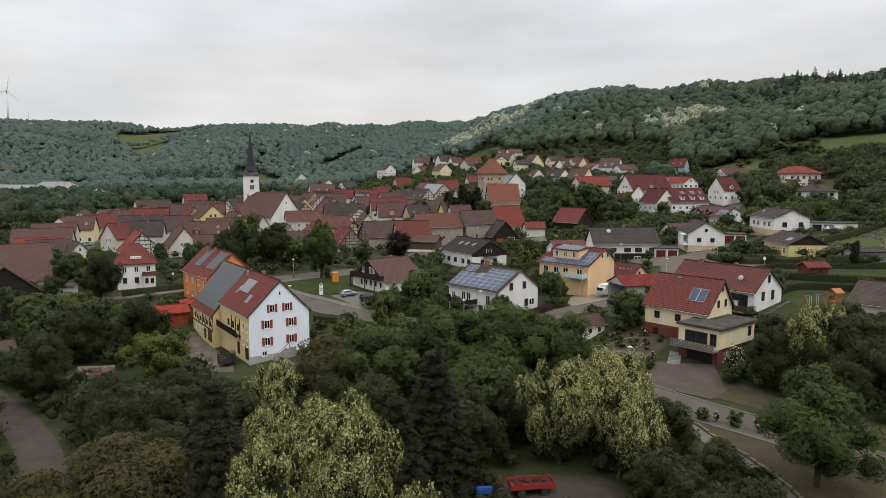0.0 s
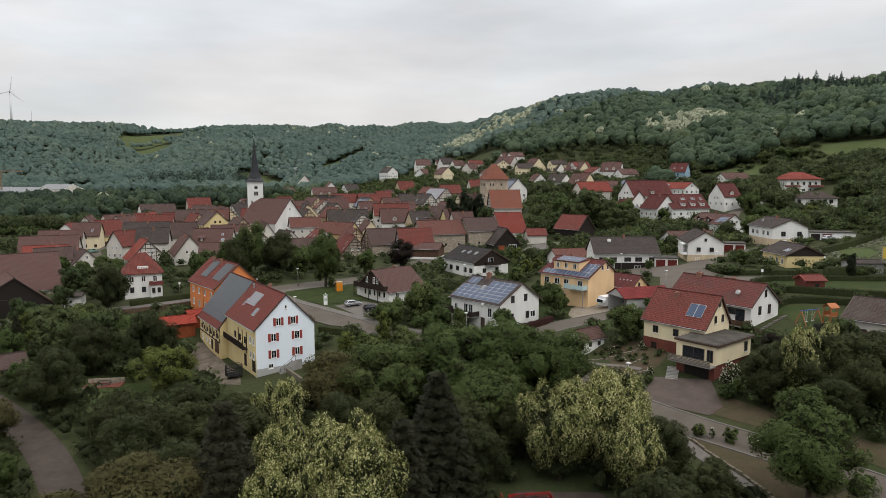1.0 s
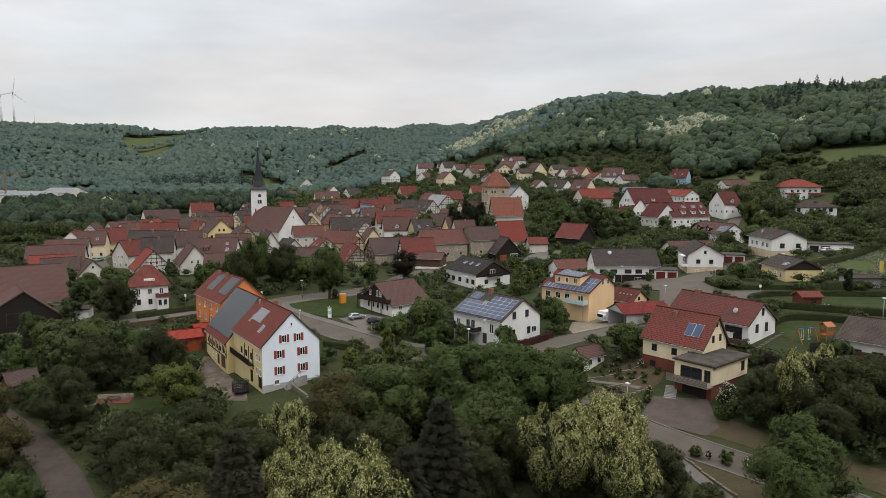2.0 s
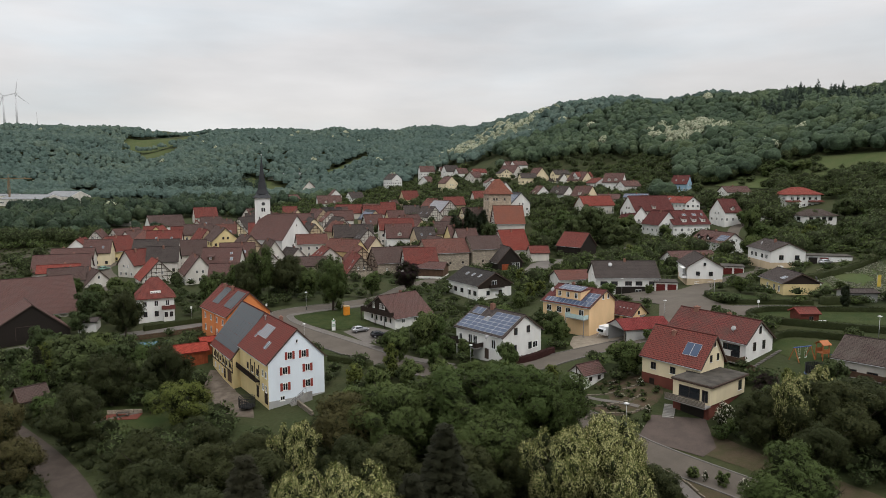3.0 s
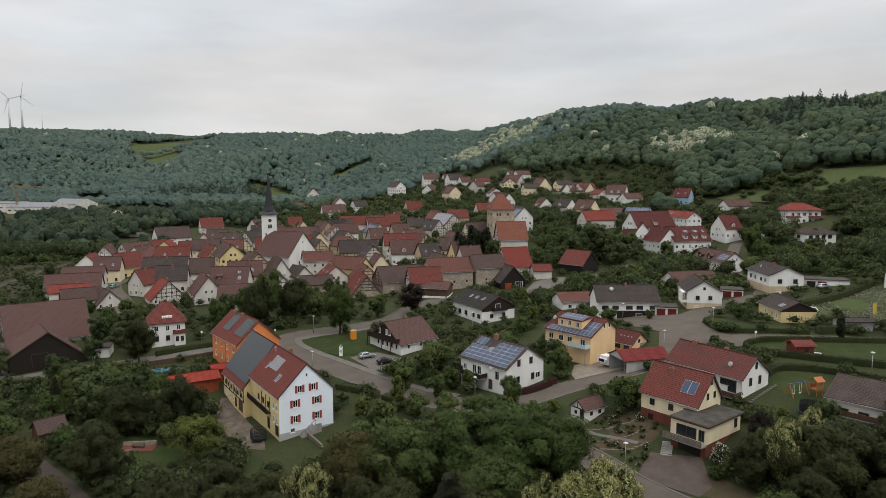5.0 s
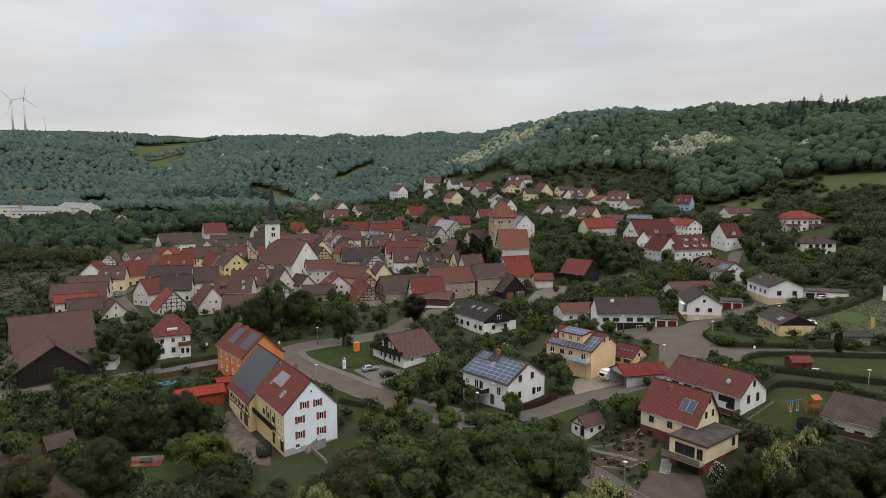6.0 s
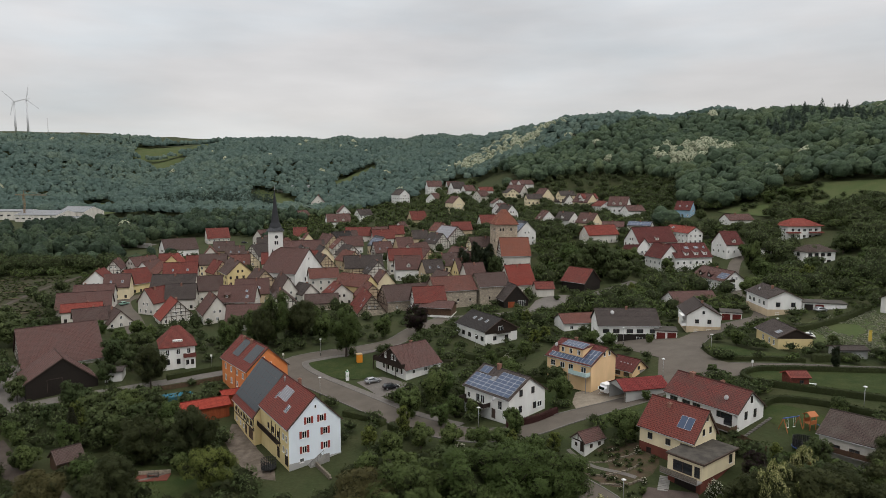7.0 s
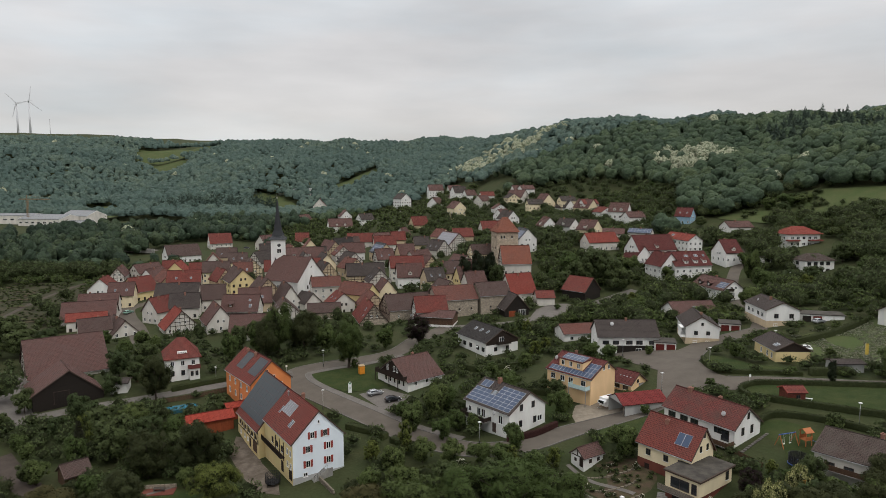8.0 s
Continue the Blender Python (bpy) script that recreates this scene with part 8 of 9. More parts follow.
# ---------------------------------------------------------------- trees
def leaf_clumps(points, normals, size, rng, droop=0.0, loose=0.5):
    """Pointed leaf clumps at the points, and the normals of the crown there."""
    n = len(points)
    nrm = normals + rng.normal(0, loose, (n, 3))
    nrm /= np.linalg.norm(nrm, axis=1)[:, None]
    t = np.cross(nrm, rng.normal(0, 1, (n, 3)))
    t /= np.linalg.norm(t, axis=1)[:, None] + 1e-9
    if droop:
        t = t * (1 - droop) + np.array((0, 0, -1.0)) * droop
        t /= np.linalg.norm(t, axis=1)[:, None]
    b = np.cross(nrm, t)
    s = (size * rng.uniform(0.6, 1.35, n))[:, None]
    V = np.stack([points + t * s * 0.85, points - t * s * 0.45 + b * s * 0.5, points - t * s * 0.45 - b * s * 0.5], 1).reshape(-1, 3)
    flip = np.einsum("ij,ij->i", np.cross(V[1::3] - V[0::3], V[2::3] - V[0::3]), nrm) < 0
    V.reshape(-1, 3, 3)[flip] = V.reshape(-1, 3, 3)[flip][:, ::-1]
    soft = normals * 0.55 + nrm * 0.45
    return V, soft / np.linalg.norm(soft, axis=1)[:, None]


def leaf_mesh(name, leaf, material, tint=None):
    """One mesh of leaf clumps, each shaded with the roundness of its crown."""
    V, N = leaf
    n = len(V) // 3
    me = bpy.data.meshes.new(name)
    me.vertices.add(len(V))
    me.vertices.foreach_set("co", V.astype(np.float32).ravel())
    me.loops.add(n * 3)
    me.loops.foreach_set("vertex_index", np.arange(n * 3, dtype=np.int32))
    me.polygons.add(n)
    me.polygons.foreach_set("loop_start", np.arange(0, n * 3, 3, dtype=np.int32))
    if tint is not None:
        a = me.attributes.new("tint", "FLOAT", "POINT")
        a.data.foreach_set("value", np.repeat(tint, 3).astype(np.float32))
    me.update(calc_edges=True)
    me.normals_split_custom_set_from_vertices(np.repeat(N, 3, axis=0).astype(np.float32))
    me.materials.append(material)
    return me


def crown_points(rng, count, lobes, rx, rz, z0, hang=1.0, open_=0.0):
    """Points on the outsides of many lobes that make up a crown, with their outward normals."""
    c = rng.normal(0, 1, (lobes, 3))
    c /= np.linalg.norm(c, axis=1)[:, None]
    c[:, 2] = np.where(rng.random(lobes) < 0.2, np.abs(c[:, 2]), c[:, 2])
    axes = rng.normal(0, 1, (5, 3))
    axes /= np.linalg.norm(axes, axis=1)[:, None]
    swell = 0.82 + 0.3 * np.max(c @ axes.T, axis=1) ** 3
    rad = rng.uniform(0.45 + open_, 0.86 + open_, lobes) * swell
    size = rng.uniform(0.13, 0.33 - open_, lobes) * (1.25 - 0.5 * rad)
    c = c * rad[:, None] * np.array((rx, rx, rz))
    c[:, 2] += z0
    k = rng.choice(lobes, count, p=size**2 / (size**2).sum())
    d = rng.normal(0, 1, (count, 3))
    d[:, 2] += 0.25
    d += (c[k] - np.array((0, 0, z0))) / rx * 0.6
    d /= np.linalg.norm(d, axis=1)[:, None]
    p = c[k] + d * (size[k][:, None] * np.array((rx, rx, rz * hang))) * rng.uniform(0.7, 1.12, count)[:, None]
    n = d + (p - np.array((0, 0, z0))) / max(rx, rz) * 0.3
    n /= np.linalg.norm(n, axis=1)[:, None]
    inner = [(tuple(q * np.array((0.93, 0.93, 1)) - np.array((0, 0, w * rz * hang * 0.12))), (w * rx * 0.66, w * rx * 0.66, w * rz * hang * 0.66)) for q, w in zip(c, size)]
    inner.append(((0, 0, z0), (rx * 0.42, rx * 0.42, rz * 0.45)))
    return p, n, inner


def trunk_bm(rng, high, r, reach, z0, limbs=6):
    bm = bmesh.new()
    p = Vector((0, 0, -0.5))
    prev = r
    for k in range(4):
        q = Vector((rng.normal(0, 0.15), rng.normal(0, 0.15), z0 * (k + 1) / 4 * 1.15))
        nr = r * (1 - 0.2 * (k + 1))
        tube(bm, p, q, prev, nr, 7, False)
        p, prev = q, nr
    for k in range(limbs):
        a = k * 2 * math.pi / limbs + rng.uniform(-0.4, 0.4)
        s = Vector((0, 0, z0 * rng.uniform(0.5, 1.0)))
        m = s + Vector((math.cos(a) * reach * 0.4, math.sin(a) * reach * 0.4, high * 0.1))
        e = m + Vector((math.cos(a) * reach * 0.35, math.sin(a) * reach * 0.35, high * rng.uniform(0.1, 0.25)))
        tube(bm, s, m, r * 0.4, r * 0.25, 5, False)
        tube(bm, m, e, r * 0.25, r * 0.08, 5, False)
    return bm


def broad_tree(name, label, leaf, seed, count=12500, size=0.285, rx=4.2, rz=4.8, high=10.0, lobes=64, droop=0.0, category="tree", hang=1.0):
    """A broad-leaved tree ten metres high, at the origin, to be copied."""
    rng = np.random.default_rng(seed)
    z0 = high - rz
    t = thing(name, Matrix.Identity(4), label, category)
    part("trunk", trunk_bm(rng, high, 0.24, rx, z0), BARK, t)
    p, n, core = crown_points(rng, count, lobes, rx, rz, z0, hang, 0.08 if hang > 1 else 0.0)
    crown = fit_part("crown", leaf_mesh("crown", leaf_clumps(p, n, size, rng, droop), leaf), leaf, t)
    # dark cores stand for the shade behind the leaves
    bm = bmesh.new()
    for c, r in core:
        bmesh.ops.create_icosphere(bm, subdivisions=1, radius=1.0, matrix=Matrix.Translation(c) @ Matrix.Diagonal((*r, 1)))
    part("inner_crown", bm, L_INNER, crown, "dark core painted for the shade inside the crown")
    return t


def conifer(name, label, leaf, seed, count=11000, high=10.0, rx=2.6, size=0.3):
    rng = np.random.default_rng(seed)
    t = thing(name, Matrix.Identity(4), label, "tree")
    bm = bmesh.new()
    tube(bm, (0, 0, -0.5), (0, 0, high * 0.97), 0.2, 0.03, 7)
    part("trunk", bm, BARK, t)
    whorl = 13
    k = np.minimum((rng.random(count) ** 1.5 * whorl).astype(int), whorl - 1)
    lo = high * 0.08
    zc = lo + (high - lo) * k / whorl
    reach = rx * (1 - k / whorl) ** 0.85 + 0.15
    arms = 9
    a = rng.integers(0, arms, count) * 2 * np.pi / arms + k * 0.9 + rng.normal(0, 0.11, count)
    r = reach * np.sqrt(rng.uniform(0.02, 1, count))
    z = zc + high / whorl * 0.75 - r * 0.34 + rng.normal(0, 0.12, count)
    p = np.column_stack([np.cos(a) * r, np.sin(a) * r, z])
    n = np.column_stack([np.cos(a) * 0.45, np.sin(a) * 0.45, np.ones(count)])
    fit_part("crown", leaf_mesh("crown", leaf_clumps(p, n, size, rng, 0.25), leaf), leaf, t)
    return t


PROTO = {
    "green": [broad_tree("tree", "broad green deciduous tree in full leaf", L_GREEN, s) for s in (1, 2, 3)],
    "dark": [broad_tree("tree", "dark green deciduous tree in full leaf", L_DARK, s, rx=3.9) for s in (4, 5)],
    "fresh": [broad_tree("tree", "bright green bushy tree in full leaf", L_FRESH, s, rx=4.6, rz=4.7) for s in (6, 7)],
    "olive": [broad_tree("tree", "bushy tree with olive-brown leaves", L_OLIVE, s, rx=4.2) for s in (8,)],
    "blossom": [broad_tree("tree", "robinia tree in pale yellow blossom", L_BLOSSOM, s, count=13000, size=0.26, rx=4.1, rz=4.5, lobes=58, droop=0.65, hang=1.75) for s in (9, 10)],
    "purple": [broad_tree("tree", "round tree with dark purple leaves", L_PURPLE, 11, rx=5.2, rz=4.6)],
    "spruce": [conifer("spruce", "dark green spruce with drooping branches", L_NEEDLE, s) for s in (12, 13)],
    "column": [broad_tree("cypress", "slim dark evergreen column tree", L_CYPRESS, 14, count=7000, size=0.3, rx=1.5, rz=4.8, lobes=60)],
    "tall": [broad_tree("tree", "tall slender green tree", L_GREEN, 15, rx=2.9, rz=4.7)],
    "mid": [broad_tree("tree", "green leafy tree in a garden", L_SHRUB, s, count=3900, size=0.40, lobes=44) for s in (16, 17)],
    "midfresh": [broad_tree("tree", "fresh green leafy garden tree", L_FRESH, 18, count=3900, size=0.40, lobes=44)],
    "middark": [broad_tree("tree", "dark green leafy village tree", L_THICKET, s, count=3900, size=0.40, lobes=44) for s in (19, 20)],
    "bush": [broad_tree("bush", "round green leafy garden bush", L_SHRUB, s, count=2600, size=0.48, rx=5.6, rz=5.0, high=9.4, lobes=34, category="bush") for s in (21, 22)],
    "flower": [broad_tree("bush", "bush in white flower", L_WHITEFL, 23, count=2600, size=0.45, rx=5.6, rz=5.0, high=9.4, lobes=34, category="bush")],
}
plant_rng = random.Random(5)
PLANTED = set()


def plant(kind, x, y, high, wide=1.0):
    """A tree of that kind and height; wide: its breadth against its kind's."""
    src = plant_rng.choice(PROTO[kind])
    s = high / 10.0
    m = pose(x, y, ground_z(x, y), 0, 0, plant_rng.uniform(0, 360)) @ Matrix.Diagonal((s * wide, s * wide, s, 1))
    if src.name in PLANTED:
        twin = copy_thing(src, Matrix.Identity(4))
        twin.matrix_basis = m
        return twin
    PLANTED.add(src.name)
    src.matrix_basis = m
    return src


for kind, x, y, high, wide in (
        ("dark", -43.5, 84, 10.4, 1.25), ("dark", -39, 76, 9.8, 1.2), ("dark", -62, 99.5, 11.4, 1.15), ("dark", -56, 121, 12.5, 1.1), ("dark", -66, 119, 11, 1.2), 
        ("fresh", -48, 108, 9.4, 1.15), ("green", -54, 74, 6.5, 1.0), ("fresh", -34, 49, 11.0, 0.8), ("dark", -34, 83, 8.8, 1.3), ("dark", -30, 90, 8, 1.25), ("dark", -38, 93, 7.6, 1.2), ("dark", -31, 72, 9.2, 1.2),
        ("olive", -74, 97, 10.6, 1.15), ("olive", -63.5, 86.5, 8.8, 1.2), ("olive", -30, 60, 12.6, 1.3), ("olive", -36, 56, 10.5, 1.1), ("spruce", -23, 64, 15.2, 1.3), ("spruce", -20.5, 57, 13.6, 1.3), ("dark", -25, 78, 10.1, 1.2), ("blossom", -22, 83, 10.9, 0.9),
        ("blossom", -19, 70, 11.4, 1.05), ("blossom", -12.5, 66, 13.2, 1.2), ("blossom", -8, 58, 13.2, 0.95), ("blossom", -2.5, 50, 11.2, 0.7), ("blossom", -15, 56, 11.6, 1.0),
        ("spruce", -1, 70, 15.4, 1.35), ("spruce", -4.5, 62, 13.4, 1.3), ("green", 1, 91, 14.6, 1.35), ("green", -8, 90, 15.0, 1.2), ("green", 9, 92, 15.6, 1.3), ("green", 16, 91, 12.2, 1.15), ("green", 5, 84, 12.4, 1.3),
        ("olive", -16, 92, 12.6, 1.3), ("dark", 2, 78, 9.4, 1.35), ("dark", 10, 80, 9.2, 1.3), ("dark", -9, 80, 10, 1.3), ("dark", -14, 82, 9.5, 1.2), ("dark", 4, 73, 8.2, 1.2),
        ("blossom", 13.5, 74, 11.8, 1.1), ("blossom", 19, 76, 12.8, 1.15), ("blossom", 21.5, 81, 10.8, 0.85), ("blossom", 21, 69.5, 10.4, 1.0),
        ("dark", 25, 71, 8.0, 1.2), ("dark", 22.5, 60, 7.8, 1.35), ("dark", 27.5, 64, 6.4, 1.3), ("dark", 28, 56, 6.6, 1.25), ("dark", 24, 53, 8.2, 1.1), ("green", 38.0, 64.5, 11.8, 1.22),
        ("dark", 44.5, 86, 9.2, 1.15), ("dark", 48, 86, 11, 1.2), ("blossom", 47.5, 84, 11.2, 0.72), ("dark", 48.5, 78, 8.0, 1.2), ("dark", 53, 82, 10.8, 1.25), ("dark", 58, 85, 9.6, 1.3), ("dark", 58, 75, 8.0, 1.2),
        ("dark", 62, 79, 9.5, 1.2), ("dark", 66, 86, 10.0, 1.2), ("dark", 70, 92, 9.0, 1.2), ("green", 61, 71, 8.5, 1.1), ("dark", 64, 65, 8.5, 1.2), ("dark", 74, 84, 9.0, 1.2)):
    plant(kind, x, y, high, wide)
for kind, x, y, high, wide in (
        ("tall", -33, 177.5, 16.5, 1.05), ("green", -57, 190, 16.5, 0.85), ("dark", -50, 193, 14.5, 1.0), ("dark", -60, 186, 13, 0.9), ("mid", -43, 194, 10, 0.9), ("purple", -13.5, 200, 9.6, 0.95), ("mid", -24, 195.5, 8.5, 0.9), ("mid", -64, 192, 12, 0.8),
        ("mid", -71, 186, 10, 0.8), ("dark", -81, 156, 12, 1.0), ("middark", -94, 158, 6.5, 1.0), ("middark", -86, 163, 6.6, 1.1), ("mid", -6, 139, 9.7, 0.9),
        ("midfresh", -12, 124, 7.2, 0.7), ("mid", -11, 134, 8.2, 0.9), ("mid", 32.3, 113.0, 7.6, 1.2), ("bush", 41.5, 131.0, 2.6, 0.9), ("middark", -99, 172, 9, 1.0), ("middark", -94, 179, 9, 1.0), ("middark", -92, 168, 6.5, 1.0), ("middark", -88, 184, 8, 1.0), ("middark", -72, 197, 9, 0.9), ("mid", -104, 186, 7, 1.0), ("mid", 51, 285, 14.2, 1.2), ("middark", 60, 280, 17.8, 1.1), ("middark", 54, 276, 13, 1.2), ("middark", 70, 268, 11, 1.2), ("mid", 123, 255, 9.9, 1.2), ("middark", 132, 250, 8, 1.3), ("middark", 141, 250, 8.5, 1.3), ("middark", 149, 240, 8.6, 1.3), ("mid", 160, 246, 8, 1.3), ("middark", 140, 328, 7, 1.2), ("mid", 139, 300, 6.5, 1.2), ("mid", 93, 280, 7.5, 1.0), ("mid", 67, 230, 7.8, 1.2), ("middark", 118, 214, 5.5, 1.2), ("middark", 133, 208, 6, 1.2), ("mid", 12, 151, 7.5, 1.2), ("middark", 24.0, 147.5, 6.2, 1.1), ("middark", 22.5, 153, 5.4, 1.1), ("mid", 25.2, 140.5, 4.4, 1.1), ("mid", 42.5, 172.5, 5.2, 1.3), ("mid", 38.5, 176.5, 5.6, 1.2), ("bush", 54.6, 174.2, 3.2, 0.8), ("mid", -50, 214, 7, 1.1), ("mid", -60, 205, 7.5, 1.1), ("middark", -70, 206, 7, 1.0), ("middark", 150, 268, 8, 1.3), ("middark", 165, 272, 9, 1.3), ("middark", 158, 225, 9, 1.3), ("middark", 172, 240, 9, 1.3),
        ("middark", 66, 275, 14.0, 1.0), ("mid", 79, 288, 10.6, 1.0), ("middark", 46, 270, 10.3, 1.0), ("column", 3, 281, 15, 1.7), ("column", 9, 280, 17.5, 1.5), ("column", 14, 282, 16, 1.5), ("middark", 17, 279, 12.8, 0.8),
        ("mid", -9, 292, 11.7, 1.0), ("mid", 125, 268, 15.4, 0.6), ("mid", 11, 119, 6.8, 0.9), ("mid", 23, 136, 7.5, 0.9), ("mid", 19, 172, 5.7, 1.0), ("mid", 9, 168, 4.8, 1.0),
        ("midfresh", 18, 112, 4.4, 1.0), ("column", 87.0, 139.0, 6.0, 1.25), ("mid", 104, 143, 8, 1.2), ("purple", 50, 97, 5.0, 1.0),
        ("mid", 62, 92, 6, 1.2), ("spruce", -84, 125, 9.1, 0.9), ("middark", -64, 128, 7.2, 1.0), ("middark", -80, 130, 6.0, 1.1), ("middark", -95, 135, 5.8, 1.0),
        ("mid", -100, 128, 5.0, 1.0), ("middark", -84, 134, 9.5, 1.1), ("middark", -76, 126, 11, 1.1), ("middark", -90, 141, 7, 1.0), ("mid", -78, 138, 8, 1.1), ("middark", -72, 131, 9, 1.1), ("mid", -2, 117, 6, 1.1), ("mid", 4, 114, 6.5, 1.1), ("flower", 0, 111, 4.5, 0.8), ("mid", 8, 112.5, 6, 1.1), ("mid", -8, 119, 6, 1.1), ("mid", -14, 116, 6.5, 1.1), ("midfresh", -19, 121, 5, 1.1), ("mid", 14, 108, 6, 1.1), ("middark", -3, 107, 7, 1.2), ("middark", 6, 104, 7.5, 1.2), ("mid", -11, 106, 8, 1.2), ("mid", -18, 108, 6, 1.1),
        ("middark", -90, 116, 5, 1.1), ("mid", -108, 118, 7, 1.0), ("middark", -98, 106, 8, 1.1),
        ("mid", -1, 133, 6, 1.0), ("mid", -4, 128.5, 6, 1.0), ("mid", 3, 130.5, 5.5, 0.9), ("mid", -14, 141, 5, 1.0), ("mid", -3, 146, 7, 1.0), ("mid", 3, 141.5, 6, 0.9),
        ("mid", 189, 373, 9.5, 1.5), ("mid", 181, 376, 8.5, 1.4), ("mid", 196, 371, 8.5, 1.5), ("middark", 185, 366, 7.5, 1.4), ("mid", 203, 374, 6.0, 1.2), ("mid", 222, 352, 4.0, 1.0), ("mid", 47, 88, 8, 1.1), ("middark", 56, 88, 8, 1.1), ("middark", 60.5, 97.5, 6.8, 1.0), ("middark", 64.6, 101.4, 4.2, 1.0), ("midfresh", 55.6, 101.6, 3.4, 1.0), ("mid", 57.4, 99.0, 3.6, 1.1), ("bush", 53.0, 99.6, 2.2, 1.1), ("mid", 66, 86, 9, 1.1), ("blossom", 56, 93, 7.5, 0.8), ("middark", 72, 92, 8, 1.1),
        ("middark", -140, 190, 10, 1.4), ("middark", -150, 200, 11, 1.4), ("middark", -146, 182, 10, 1.4), ("middark", -135, 196, 8, 1.3), ("middark", -158, 208, 9, 1.4), ("middark", -160, 190, 11, 1.4), ("mid", -118, 200, 6, 1.0), ("mid", -104, 196, 7, 1.0), ("mid", -97, 190, 7, 1.0)):
    plant(kind, x, y, high, wide)
for kind, x, y, high, wide in (
        ("bush", 32.9, 81.2, 2.0, 1.0), ("bush", 35.9, 78.8, 2.2, 1.0), ("flower", 38.0, 76.4, 2.2, 0.8), ("flower", 34.2, 80.2, 1.6, 0.6), ("bush", 44.4, 65.8, 2.2, 1.2),
        ("flower", 41.6, 92.6, 4.2, 0.8), ("bush", 40.0, 89.6, 2.6, 1.1), ("bush", 42.4, 90.6, 3.0, 1.1), ("bush", 27.5, 114.5, 2.4, 1.0), ("bush", 36.0, 110.5, 2.2, 1.0), ("bush", 22.5, 107.0, 2.4, 1.1), ("bush", 38.0, 106.5, 1.8, 0.9), ("flower", 33.5, 108.5, 1.6, 1.0), ("bush", 31.0, 96.6, 1.6, 1.0), ("flower", 32.0, 99.0, 1.5, 0.9)):
    plant(kind, x, y, high, wide)
# ---------------------------------------------------------------- woods, undergrowth, hedges
HOUSES = np.array([(o.matrix_basis @ Vector((7, 0, 0)))[:2] for o in bpy.data.objects if o.parent is None and o.get("category") in ("house", "barn", "church", "tower", "hut")])
wood_rng = np.random.default_rng(11)


def inside(x, y, cx, cy, rx, ry):
    return ((x - cx) / rx) ** 2 + ((y - cy) / ry) ** 2 < 1


# open ground in front of the houses of the upper slope
FRONTS = ((-170, 418, 44, 62), (142, 357, 25, 26), (166, 297, 17, 17), (150, 254, 16, 16), (152, 342, 16, 12), (124, 270, 10, 24))


def clearings(x, y):
    """Where no wood stands: the village, its gardens, the meadows and the works."""
    c = inside(x, y, -60, 275, 122, 118) | inside(x, y, 40, 250, 75, 90) | inside(x, y, 20, 340, 75, 70) | inside(x, y, -130, 255, 62, 75)
    c |= inside(x, y, -350, 610, 95, 60)
    c |= inside(x, y, -200, 260, 58, 72) | inside(x, y, 125, 165, 32, 22) | ((x > -110) & (x < 128) & (y < 300)) | ((x > 60) & (x < 140) & (y < 330))
    c |= inside(x, y, -180, 470, 26, 30) | ((y < 150) & (x > -125) & (x < 100)) | inside(x, y, -140, 165, 28, 16)
    c |= inside(x, y, -62, 515, 92, 130) | inside(x, y, 62, 445, 88, 92) | inside(x, y, -10, 590, 62, 70)
    for cx, cy, rx, ry in FRONTS:
        c |= inside(x, y, cx, cy, rx, ry)
    for outline in FIELDS:
        c |= in_outline(x, y, outline)
    return c


def in_outline(x, y, outline):
    hit = np.zeros(len(x), bool)
    for i in range(len(outline)):
        (ax, ay), (bx_, by_) = outline[i], outline[(i + 1) % len(outline)]
        hit ^= ((ay > y) != (by_ > y)) & (x < (bx_ - ax) * (y - ay) / (by_ - ay + 1e-9) + ax)
    return hit


def scatter(x0, x1, y0, y1, cell):
    gx_, gy_ = np.meshgrid(np.arange(x0, x1, cell), np.arange(y0, y1, cell))
    x = gx_.ravel() + wood_rng.uniform(-0.45, 0.45, gx_.size) * cell
    y = gy_.ravel() + wood_rng.uniform(-0.45, 0.45, gx_.size) * cell
    seen = np.abs(x + 1) < (y + 30) * 0.72 + 20
    return x[seen], y[seen]


def away(x, y, d):
    q = np.ones(len(x), bool)
    for hx, hy in HOUSES:
        q &= ((x - hx) / (d + 1)) ** 2 + ((y - hy + 0.6 * d) / (1.75 * d)) ** 2 > 1
    return q


def spruces(x, y, quads, high, size):
    n = len(x)
    z, h = heights(x, y), high * wood_rng.uniform(0.8, 1.2, n)
    t = wood_rng.random((n, quads)) ** 1.4
    a = wood_rng.uniform(0, 2 * np.pi, (n, quads))
    r = (1 - t) * 0.27 * h[:, None] + 0.3
    r *= 0.75 + 0.3 * np.sin(t * 40)
    p = np.stack([x[:, None] + np.cos(a) * r, y[:, None] + np.sin(a) * r, z[:, None] + h[:, None] * (0.1 + 0.9 * t)], 2)
    nrm = np.stack([np.cos(a), np.sin(a), np.full_like(a, 0.7)], 2)
    s = size * (1.15 - t.ravel())
    return leaf_clumps(p.reshape(-1, 3), nrm.reshape(-1, 3), s, wood_rng, 0.3), np.repeat(wood_rng.random(n) * 0.3, quads)


def wood(name, V, tint, leaf, label):
    tagged(new(name, leaf_mesh(name, V, leaf, tint)), label, "woods", kind="stuff")


